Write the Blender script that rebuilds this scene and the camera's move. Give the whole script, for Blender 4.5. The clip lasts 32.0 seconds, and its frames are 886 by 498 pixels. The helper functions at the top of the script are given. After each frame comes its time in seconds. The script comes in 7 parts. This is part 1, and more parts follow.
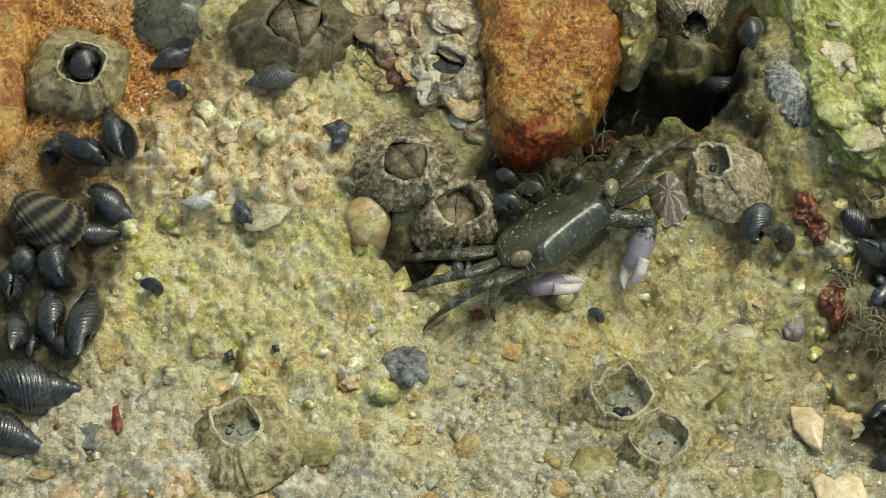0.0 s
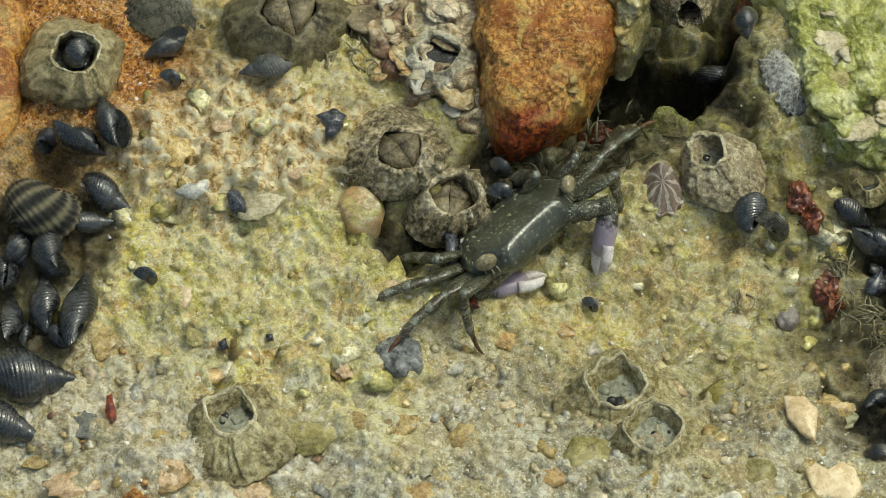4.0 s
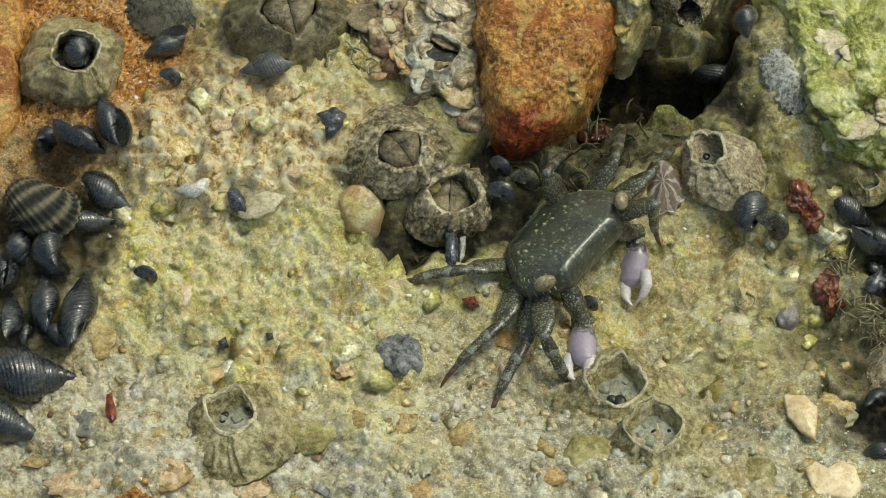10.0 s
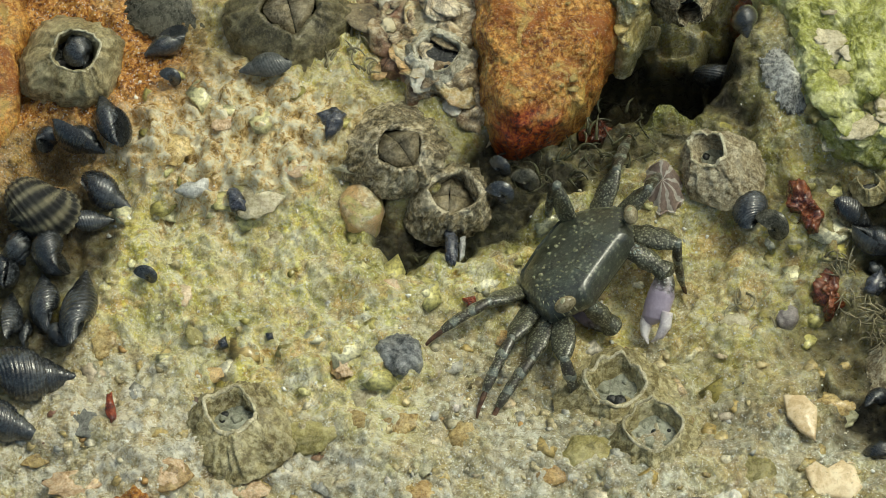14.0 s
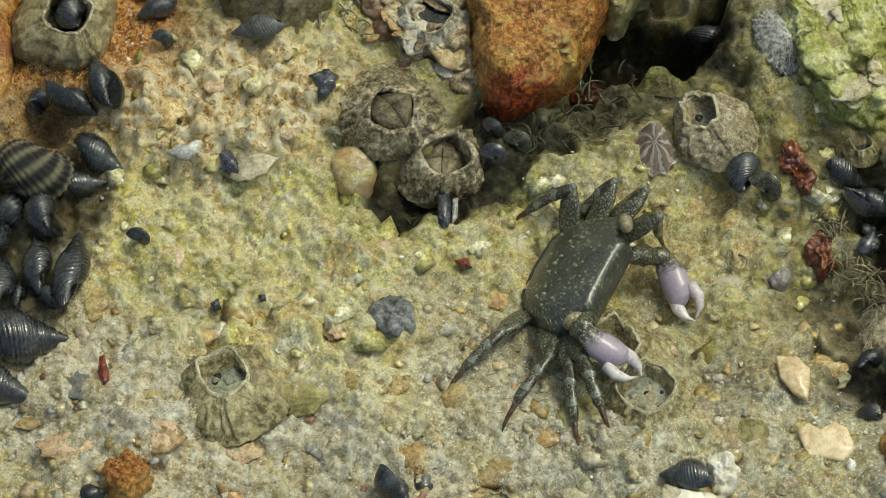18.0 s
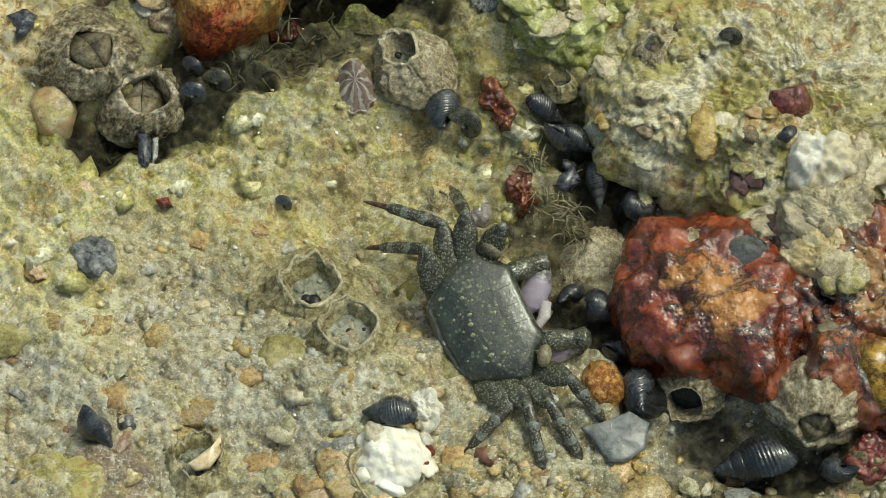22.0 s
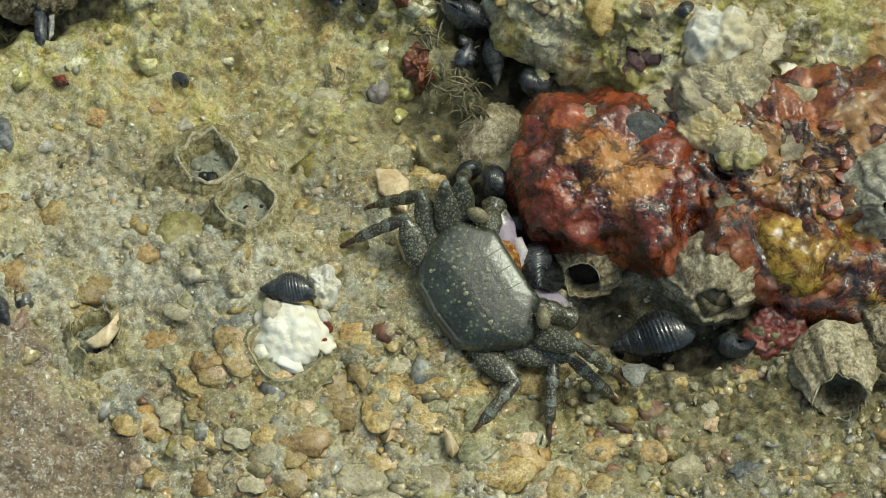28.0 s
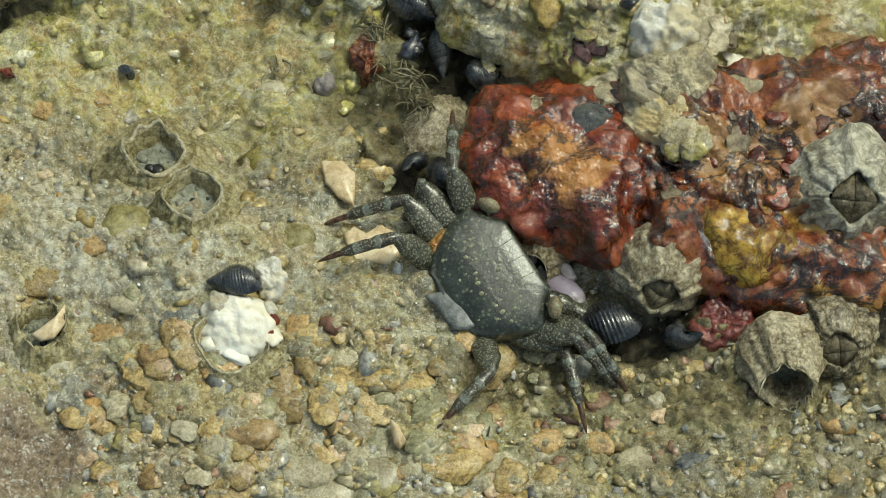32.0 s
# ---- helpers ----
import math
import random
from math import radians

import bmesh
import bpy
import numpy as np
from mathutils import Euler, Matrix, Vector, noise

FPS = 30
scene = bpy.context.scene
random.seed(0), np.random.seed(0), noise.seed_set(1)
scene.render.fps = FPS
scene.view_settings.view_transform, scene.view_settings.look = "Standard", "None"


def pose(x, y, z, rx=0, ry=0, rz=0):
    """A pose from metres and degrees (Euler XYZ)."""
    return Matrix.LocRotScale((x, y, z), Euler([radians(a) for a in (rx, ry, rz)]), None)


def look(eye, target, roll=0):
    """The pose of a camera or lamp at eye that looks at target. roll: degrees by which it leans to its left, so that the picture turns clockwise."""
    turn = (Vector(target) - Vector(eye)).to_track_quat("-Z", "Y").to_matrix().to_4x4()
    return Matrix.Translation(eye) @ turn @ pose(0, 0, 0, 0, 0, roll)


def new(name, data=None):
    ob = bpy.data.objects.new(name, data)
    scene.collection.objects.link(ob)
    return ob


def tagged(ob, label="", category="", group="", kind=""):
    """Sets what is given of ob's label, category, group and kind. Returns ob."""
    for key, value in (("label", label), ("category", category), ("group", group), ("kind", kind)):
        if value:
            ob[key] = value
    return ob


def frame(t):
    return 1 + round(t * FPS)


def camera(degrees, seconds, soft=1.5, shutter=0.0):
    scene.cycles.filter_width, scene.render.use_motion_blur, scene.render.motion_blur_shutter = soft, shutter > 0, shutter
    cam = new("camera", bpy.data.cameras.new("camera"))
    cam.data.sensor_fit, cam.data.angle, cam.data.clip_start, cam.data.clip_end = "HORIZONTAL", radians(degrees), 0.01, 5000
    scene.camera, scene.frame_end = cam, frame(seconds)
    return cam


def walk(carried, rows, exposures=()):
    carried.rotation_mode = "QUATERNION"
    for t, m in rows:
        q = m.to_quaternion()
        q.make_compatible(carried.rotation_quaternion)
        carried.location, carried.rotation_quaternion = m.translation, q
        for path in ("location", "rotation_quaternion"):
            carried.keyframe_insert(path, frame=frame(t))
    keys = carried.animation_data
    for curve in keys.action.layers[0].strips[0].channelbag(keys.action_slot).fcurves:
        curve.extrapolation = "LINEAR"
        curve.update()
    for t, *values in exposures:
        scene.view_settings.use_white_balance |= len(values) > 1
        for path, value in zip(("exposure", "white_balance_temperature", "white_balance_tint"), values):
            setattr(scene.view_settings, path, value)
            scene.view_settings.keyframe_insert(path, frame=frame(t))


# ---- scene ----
D, TILT, K = 1.0744, math.radians(28), 0.00012
EYE = (0.0, -D * math.sin(TILT), D * math.cos(TILT))
cam = camera(10.0, 32.0, soft=0.75)
PATH = [
    (0, 28.140, 0.075, 0.019),
    (0.5, 28.165, 0.021, -0.053),
    (1, 28.098, -0.004, -0.037),
    (1.5, 28.063, -0.000, -0.003),
    (2, 28.047, 0.007, -0.005),
    (2.5, 28.028, 0.004, 0.006),
    (3, 28.022, 0.000, 0.013),
    (3.5, 28.020, -0.003, 0.018),
    (5.5, 28.007, 0.015, -0.014),
    (6, 28.003, 0.002, 0.009),
    (6.5, 28.002, 0.005, 0.005),
    (7, 28.002, -0.001, 0.012),
    (7.5, 28.003, 0.004, 0.002),
    (8, 28.003, 0.002, 0.005),
    (8.5, 28.000, 0.000, 0.012),
    (9, 28.002, -0.001, 0.012),
    (9.5, 28.000, -0.000, 0.000),
    (10, 28.003, 0.003, 0.007),
    (10.5, 28.001, -0.003, 0.020),
    (11, 28.002, -0.004, 0.020),
    (11.5, 28.000, -0.003, 0.016),
    (12, 28.003, -0.003, 0.016),
    (12.5, 28.001, 0.004, 0.006),
    (13, 28.003, 0.000, 0.008),
    (13.5, 28.003, 0.000, 0.008),
    (14, 28.001, -0.004, 0.017),
    (14.5, 28.004, -0.009, 0.024),
    (16.5, 27.978, 0.014, -0.001),
    (17, 27.982, 0.027, 0.024),
    (17.5, 27.870, -0.024, -0.006),
    (18, 27.569, -0.053, -0.068),
    (18.5, 26.875, -0.246, -0.184),
    (19, 26.785, -0.899, -0.756),
    (19.5, 26.769, -1.510, -1.219),
    (20, 26.825, -1.914, -1.529),
    (20.5, 26.901, -2.313, -1.815),
    (21, 26.939, -2.529, -1.958),
    (21.5, 26.997, -2.713, -2.099),
    (22, 26.919, -2.798, -2.121),
    (22.5, 26.608, -2.815, -2.164),
    (23, 26.027, -2.880, -2.248),
    (23.5, 25.378, -3.015, -2.344),
    (24, 25.068, -3.166, -2.445),
    (24.5, 24.958, -3.387, -2.552),
    (25, 24.952, -3.594, -2.706),
    (25.5, 25.059, -3.745, -2.771),
    (26, 25.169, -3.779, -2.779),
    (26.5, 25.271, -3.746, -2.794),
    (28.5, 25.613, -3.782, -2.805),
    (29, 25.629, -3.832, -2.817),
    (29.5, 25.601, -3.867, -2.834),
    (30, 25.580, -3.928, -2.882),
    (30.5, 25.526, -3.923, -2.943),
    (31, 25.522, -4.031, -3.027),
    (31.5, 25.462, -4.118, -3.081),
    (32, 25.496, -4.250, -3.175)
]
walk(cam, [(t, pose(*EYE, rx, ry, rz)) for t, rx, ry, rz in PATH], [(0, -0.17, 6900, -9), (17.5, -0.17, 6900, -9), (18.6, -0.42, 6900, -9), (19, -0.44, 6900, -9), (20, -0.38, 6900, -9), (21.5, -0.18, 6800, -10), (22.5, -0.17, 6760, -10), (25, -0.28, 6720, -11), (32, -0.29, 6720, -11)])

# ---- light: a bright overcast sky, softly stronger from above and behind ----
world = bpy.data.worlds.new("overcast_sky")
scene.world = world
world.use_nodes = True
_wn, _wl = world.node_tree.nodes, world.node_tree.links
_sky = _wn.new("ShaderNodeTexSky")
_sky.sky_type, _sky.sun_disc = "NISHITA", False
_sky.sun_elevation, _sky.sun_rotation = radians(63), radians(56)
_sky.air_density, _sky.dust_density, _sky.ozone_density = 1.0, 6.0, 1.0
_wl.new(_sky.outputs[0], _wn["Background"].inputs[0])
_wn["Background"].inputs[1].default_value = 0.13
sun_data = bpy.data.lights.new("sun", "SUN")
sun_data.energy, sun_data.angle, sun_data.color = 1.6, radians(16), (1.0, 0.97, 0.92)
sun = new("sun", sun_data)
sun.matrix_world = look((0.38, 0.26, 0.89), (0, 0, 0))


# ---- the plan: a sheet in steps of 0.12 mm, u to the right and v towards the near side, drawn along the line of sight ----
def spot(u, v, z=0.0):
    a, b = (u - 784) * K, (441 - v) * K
    s = (D * math.cos(TILT) - z) / (D * math.cos(TILT) - b * math.sin(TILT))
    return Vector((s * a, -D * math.sin(TILT) + s * (D * math.sin(TILT) + b * math.cos(TILT)), z))


def sheet(x, y, z=0.0):
    dx, dy, dz = x, y + D * math.sin(TILT), z - D * math.cos(TILT)
    depth = dy * math.sin(TILT) - dz * math.cos(TILT)
    return 784 + dx / depth * D / K, 441 - (dy * math.cos(TILT) + dz * math.sin(TILT)) / depth * D / K


# ---- smooth noise on arrays ----
def vnoise(x, y, size, seed):
    g = np.random.RandomState(seed).rand(257, 257)
    fx, fy = x / size + 91.3 + seed * 7.1, y / size + 47.7 + seed * 3.3
    ix, iy = np.floor(fx).astype(int), np.floor(fy).astype(int)
    tx, ty = fx - ix, fy - iy
    tx, ty = tx * tx * (3 - 2 * tx), ty * ty * (3 - 2 * ty)
    a, b = g[iy % 257, ix % 257], g[iy % 257, (ix + 1) % 257]
    c, d = g[(iy + 1) % 257, ix % 257], g[(iy + 1) % 257, (ix + 1) % 257]
    return (a + (b - a) * tx) * (1 - ty) + (c + (d - c) * tx) * ty


def fbm(x, y, size, seed, octaves=4):
    return sum((vnoise(x, y, size / 2 ** k, seed + k) - 0.5) * 0.5 ** k for k in range(octaves))


def blob(u, v, cu, cv, ru, rv=None):
    q = ((u - cu) / ru) ** 2 + ((v - cv) / (rv or ru)) ** 2
    return np.exp(-q)


# ---- materials ----
def nodes_of(name):
    m = bpy.data.materials.new(name)
    m.use_nodes = True
    return m, m.node_tree.nodes, m.node_tree.links, m.node_tree.nodes["Principled BSDF"]


def tex_noise(n, l, coord, scale, detail=6.0, rough=0.6, distort=0.0):
    t = n.new("ShaderNodeTexNoise")
    t.inputs["Scale"].default_value, t.inputs["Detail"].default_value = scale, detail
    t.inputs["Roughness"].default_value, t.inputs["Distortion"].default_value = rough, distort
    l.new(coord, t.inputs["Vector"])
    return t


def ramp(n, l, fac, stops):
    r = n.new("ShaderNodeValToRGB")
    while len(r.color_ramp.elements) < len(stops):
        r.color_ramp.elements.new(0.5)
    for e, (p, c) in zip(r.color_ramp.elements, stops):
        e.position, e.color = p, (*c, 1) if len(c) == 3 else c
    l.new(fac, r.inputs[0])
    return r.outputs[0]


def grey(v):
    return (v, v, v)


def mix(n, l, fac, a, b, mode="MIX"):
    m = n.new("ShaderNodeMix")
    m.data_type, m.blend_type = "RGBA", mode
    for s, x in ((m.inputs[0], fac), (m.inputs[6], a), (m.inputs[7], b)):
        if isinstance(x, (int, float)):
            s.default_value = x
        elif isinstance(x, tuple):
            s.default_value = (*x, 1)
        else:
            l.new(x, s)
    return m.outputs[2]


def math_node(n, l, op, a, b):
    m = n.new("ShaderNodeMath")
    m.operation = op
    for s, x in zip(m.inputs, (a, b)):
        if isinstance(x, (int, float)):
            s.default_value = x
        else:
            l.new(x, s)
    return m.outputs[0]


def bump(n, l, height, strength, distance, bsdf):
    b = n.new("ShaderNodeBump")
    b.inputs["Strength"].default_value, b.inputs["Distance"].default_value = strength, distance
    l.new(height, b.inputs["Height"])
    l.new(b.outputs[0], bsdf.inputs["Normal"])


def wet_film(n, l, slow, quick, relief, p, share=0.3):
    """The relief of the water film alone: smoother than the stone under it."""
    b = n.new("ShaderNodeBump")
    b.inputs["Strength"].default_value, b.inputs["Distance"].default_value = 0.7, relief
    l.new(math_node(n, l, "ADD", slow, math_node(n, l, "MULTIPLY", quick, share)), b.inputs["Height"])
    l.new(b.outputs[0], p.inputs["Coat Normal"])


def stone(name, dark, mid, light, scale=300.0, rough=(0.25, 0.6), speck=0.35, speck_colour=(0.75, 0.72, 0.62), vary=0.25, relief=0.0006, stain=None, spec=0.25,
          moving=False, wet=0.5, veins=0.0, stain_at=(0.52, 0.60), core=None, film=0.04, dots=0.0, coat_ior=1.5, grain=0.42, dot_scale=1050, core_at=(0.52, 0.66), dust_share=0.45, second=None, foot=None):
    """Mottled mineral or shell surface: blotches, grain, pale and dark specks, a damp coat, fine relief."""
    m, n, l, p = nodes_of(name)
    rnd = n.new("ShaderNodeObjectInfo").outputs["Random"]
    v = n.new("ShaderNodeTexCoord").outputs["Object"] if moving else n.new("ShaderNodeNewGeometry").outputs["Position"]
    big = tex_noise(n, l, v, scale * 0.35, 6, 0.65, 0.6)
    fine = tex_noise(n, l, v, scale * 2.4, 6, 0.75, 0.3)
    grit = tex_noise(n, l, v, 3000, 3, 0.6)
    dust = tex_noise(n, l, v, 1700, 2, 0.5)
    c = ramp(n, l, big.outputs[0], [(0.40, dark), (0.5, mid), (0.60, light)])
    c = mix(n, l, grain, c, ramp(n, l, fine.outputs[0], [(0.42, dark), (0.5, mid), (0.575, light)]))
    if stain:
        s = tex_noise(n, l, v, scale * 0.25, 5, 0.65, 0.8)
        c = mix(n, l, math_node(n, l, "MULTIPLY", ramp(n, l, s.outputs[0], [(stain_at[0], grey(0)), (stain_at[1], grey(1))]), 0.8), c, stain)
    if second:
        s = tex_noise(n, l, v, scale * 0.33, 5, 0.65, 1.2)
        c = mix(n, l, math_node(n, l, "MULTIPLY", ramp(n, l, s.outputs[0], [(0.56, grey(0)), (0.61, grey(1))]), 0.75), c, second)
    if core:
        a = n.new("ShaderNodeAttribute")
        a.attribute_name = "core"
        s = tex_noise(n, l, v, scale * 0.4, 5, 0.65, 0.8)
        k = math_node(n, l, "ADD", a.outputs["Fac"], math_node(n, l, "MULTIPLY", math_node(n, l, "SUBTRACT", s.outputs[0], 0.5), 2.2))
        c = mix(n, l, ramp(n, l, k, [(core_at[0], grey(0)), (core_at[1], grey(0.9))]), c, mix(n, l, fine.outputs[0], tuple(0.35 * q for q in core), tuple(min(1.5 * q, 0.9) for q in core)))
    if veins:
        w = tex_noise(n, l, v, scale * 0.45, 8, 0.68, 0.5)
        c = mix(n, l, math_node(n, l, "MULTIPLY", ramp(n, l, w.outputs[0], [(0.44, grey(0)), (0.49, grey(1)), (0.505, grey(1)), (0.53, grey(0))]), veins), c, tuple(0.25 * q for q in dark))
    c = mix(n, l, math_node(n, l, "MULTIPLY", ramp(n, l, grit.outputs[0], [(0.60, grey(0)), (0.66, grey(1))]), speck * 0.7), c, speck_colour)
    c = mix(n, l, math_node(n, l, "MULTIPLY", ramp(n, l, dust.outputs[0], [(0.30, grey(1)), (0.38, grey(0))]), dust_share), c, tuple(0.4 * q for q in dark))
    if dots:
        d = n.new("ShaderNodeTexVoronoi")
        d.inputs["Scale"].default_value = dot_scale
        l.new(v, d.inputs["Vector"])
        k = math_node(n, l, "MULTIPLY", ramp(n, l, d.outputs["Distance"], [(0.20, grey(1)), (0.34, grey(0))]), ramp(n, l, big.outputs[0], [(0.40, grey(0.15)), (0.52, grey(1))]))
        c = mix(n, l, math_node(n, l, "MULTIPLY", k, dots), c, speck_colour)
    if foot:
        y = n.new("ShaderNodeSeparateXYZ")
        l.new(v, y.inputs[0])
        k = math_node(n, l, "ADD", y.outputs[1], math_node(n, l, "MULTIPLY", math_node(n, l, "SUBTRACT", big.outputs[0], 0.5), 0.012))
        k = math_node(n, l, "MULTIPLY", math_node(n, l, "SUBTRACT", foot[1], k), 1 / (foot[1] - foot[0]))
        c = mix(n, l, ramp(n, l, k, [(0.0, grey(0)), (1.0, grey(0.95))]), c, ramp(n, l, fine.outputs[0], [(0.40, (0.05, 0.004, 0.001)), (0.5, (0.34, 0.03, 0.003)), (0.60, (0.62, 0.15, 0.015))]))
    hv = n.new("ShaderNodeHueSaturation")
    l.new(c, hv.inputs["Color"])
    l.new(math_node(n, l, "ADD", math_node(n, l, "MULTIPLY", rnd, 2 * vary), 1 - vary), hv.inputs["Value"])
    l.new(hv.outputs[0], p.inputs["Base Color"])
    l.new(ramp(n, l, fine.outputs[0], [(0.38, grey(rough[0])), (0.62, grey(rough[1]))]), p.inputs["Roughness"])
    p.inputs["Specular IOR Level"].default_value = spec
    p.inputs["Coat IOR"].default_value = coat_ior
    p.inputs["Coat Weight"].default_value, p.inputs["Coat Roughness"].default_value = wet, film
    h = math_node(n, l, "ADD", math_node(n, l, "MULTIPLY", fine.outputs[0], 1.0), math_node(n, l, "MULTIPLY", grit.outputs[0], 0.2))
    bump(n, l, h, 1.0, relief * 0.6, p)
    wet_film(n, l, big.outputs[0], dust.outputs[0], relief, p)
    return m


# ---- the rock ground: one sheet, fine where it is seen, coarse out to the horizon ----
STEP = 0.00042
FX, FY = np.arange(-0.125, 0.235, STEP), np.arange(-0.150, 0.105, STEP)
GX, GY = np.meshgrid(FX, FY)
GU, GV = sheet(GX, GY)
rng = np.random.RandomState(11)
warp_u, warp_v = GU + 160 * fbm(GX, GY, 0.02, 50), GV + 160 * fbm(GX, GY, 0.02, 60)


def region(points, soft):
    """1 inside the outline, falling to 0 over a soft edge."""
    d = np.full(GU.shape, 1e9)
    inside = np.zeros(GU.shape, bool)
    for (ax, ay), (bx, by) in zip(points, points[1:] + points[:1]):
        ex, ey = bx - ax, by - ay
        t = np.clip(((warp_u - ax) * ex + (warp_v - ay) * ey) / (ex * ex + ey * ey), 0, 1)
        d = np.minimum(d, np.hypot(warp_u - ax - t * ex, warp_v - ay - t * ey))
        if ay != by:
            cross = (ay > warp_v) != (by > warp_v)
            inside ^= cross & (warp_u < ex * (warp_v - ay) / ey + ax)
    return np.clip(0.5 + np.where(inside, d, -d) / soft, 0, 1)


ALGAE = np.clip((700 - warp_v) / 260, 0, 1) * np.clip((1750 - warp_u) / 200, 0, 1) * (0.55 + 0.9 * vnoise(GX, GY, 0.007, 5))
ALGAE = np.clip(ALGAE + 0.5 * blob(warp_u, warp_v, 1900, 1150, 400, 90) + 0.85 * region([(200, 390), (720, 420), (760, 640), (690, 730), (300, 720), (200, 600)], 110), 0, 1)
CRUST = region([(225, 200), (280, 150), (360, 120), (470, 140), (570, 165), (610, 250), (580, 330), (500, 400), (420, 360), (330, 355), (240, 330)], 90)
PEACH = np.clip(0.40 * blob(warp_u, warp_v, 220, 860, 130, 50) + 0.35 * blob(warp_u, warp_v, 390, 865, 70, 35) + 1.1 * CRUST + 0.5 * blob(warp_u, warp_v, 370, 215, 220, 150) + 0.8 * blob(warp_u, warp_v, 40, 150, 170, 170) + 0.6 * blob(warp_u, warp_v, 250, 80, 60), 0, 1)
ORANGE = np.clip(1.6 * blob(warp_u, warp_v, 40, 140, 170, 200) + 0.9 * blob(warp_u, warp_v, 290, 60, 110, 80), 0, 1)
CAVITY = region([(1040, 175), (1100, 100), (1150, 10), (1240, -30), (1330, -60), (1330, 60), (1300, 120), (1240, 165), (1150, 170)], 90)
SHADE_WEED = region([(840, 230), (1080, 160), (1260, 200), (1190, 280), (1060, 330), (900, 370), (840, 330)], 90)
# shade of the crevice and gaps painted in, along with dark weed and crust
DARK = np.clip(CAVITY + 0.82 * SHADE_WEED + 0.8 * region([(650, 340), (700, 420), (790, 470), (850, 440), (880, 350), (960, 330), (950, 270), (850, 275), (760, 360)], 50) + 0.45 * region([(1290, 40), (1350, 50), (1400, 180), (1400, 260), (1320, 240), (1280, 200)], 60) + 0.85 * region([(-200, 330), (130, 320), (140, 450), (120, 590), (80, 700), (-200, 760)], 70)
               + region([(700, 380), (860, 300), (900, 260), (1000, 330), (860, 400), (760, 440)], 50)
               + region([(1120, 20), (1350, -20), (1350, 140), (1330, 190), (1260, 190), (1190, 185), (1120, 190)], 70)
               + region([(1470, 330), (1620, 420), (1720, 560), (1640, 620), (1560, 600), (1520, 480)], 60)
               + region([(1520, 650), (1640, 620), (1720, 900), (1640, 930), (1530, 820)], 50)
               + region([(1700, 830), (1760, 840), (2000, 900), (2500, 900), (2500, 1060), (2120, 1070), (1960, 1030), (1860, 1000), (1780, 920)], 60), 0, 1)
UMBER = np.clip(0.65 * region([(1330, 200), (1560, 300), (1610, 640), (1560, 760), (1480, 660), (1420, 520), (1330, 430), (1200, 380), (1180, 260)], 120) + 0.8 * region([(1150, 560), (1330, 600), (1400, 700), (1340, 800), (1200, 830), (1010, 760), (1000, 640)], 140) * 0.45
                + region([(1640, 990), (2500, 1060), (2500, 1160), (2000, 1150), (1700, 1100)], 120) + 0.6 * region([(1650, 1050), (2600, 1000), (2600, 1400), (1900, 1400)], 200)
                + region([(1040, 180), (1330, 90), (1350, 250), (1200, 300), (1060, 300)], 70) + region([(1290, 0), (1400, 20), (1430, 200), (1490, 290), (1330, 300), (1270, 200)], 80), 0, 1)
MOSS = np.clip(1.2 * blob(warp_u, warp_v, 1180, 212, 75, 42) + 0.9 * blob(warp_u, warp_v, 830, 415, 60, 35) + 0.7 * blob(warp_u, warp_v, 660, 440, 60, 50)
               + 0.8 * blob(warp_u, warp_v, 1400, 250, 90, 70) + 0.6 * blob(warp_u, warp_v, 330, 600, 80, 30), 0, 1)

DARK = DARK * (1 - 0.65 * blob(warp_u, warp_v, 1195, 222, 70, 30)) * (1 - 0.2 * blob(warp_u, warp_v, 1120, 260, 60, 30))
UMBER = np.clip(UMBER + 0.7 * blob(warp_u, warp_v, 350, 30, 110, 75) + 0.55 * blob(warp_u, warp_v, 455, 115, 110, 40) + 0.65 * region([(600, 150), (700, 140), (850, 220), (850, 330), (720, 400), (640, 400), (600, 300)], 70), 0, 1) * (1 - 0.85 * MOSS)
PINK = np.clip(region([(600, 1160), (700, 1100), (830, 1085), (960, 1115), (990, 1190), (985, 1290), (880, 1400), (700, 1440), (560, 1300)], 26)
               + region([(600, 1050), (690, 1005), (765, 1022), (775, 1070), (690, 1105), (605, 1098)], 22), 0, 1)
OCHRE = np.clip(0.8 * blob(warp_u, warp_v, 1250, 1260, 420, 130) + 0.7 * blob(warp_u, warp_v, 1850, 1180, 400, 100) + 0.9 * blob(warp_u, warp_v, 170, 790, 200, 60) + 0.6 * blob(warp_u, warp_v, 560, 760, 120, 50) + 0.6 * blob(warp_u, warp_v, 960, 590, 150, 50), 0, 1)

# relief: slow swells, lumps, then several thousand bedded grains
GZ = 0.010 * fbm(GX, GY, 0.035, 3, 3) + (0.0026 + 0.0020 * ALGAE) * fbm(GX, GY, 0.007, 8, 4) + 0.0013 * fbm(GX, GY, 0.0016, 21, 3) + 0.0022 * ALGAE * fbm(GX, GY, 0.0032, 71, 3)
GZ += 0.005 * blob(GU, GV, 400, 220, 260, 170) - 0.003 * blob(GU, GV, 1150, 470, 420, 130)
GZ += CRUST * (0.0022 + 0.0075 * np.abs(fbm(GX, GY, 0.0075, 131, 2)) + 0.0016 * fbm(GX, GY, 0.0022, 141, 2))
GZ += 0.0030 * blob(GU, GV, 285, 262, 36, 30) + 0.0034 * blob(GU, GV, 465, 345, 48, 40) - 0.0016 * blob(GU, GV, 345, 335, 34, 22)
GZ -= 0.032 * CAVITY
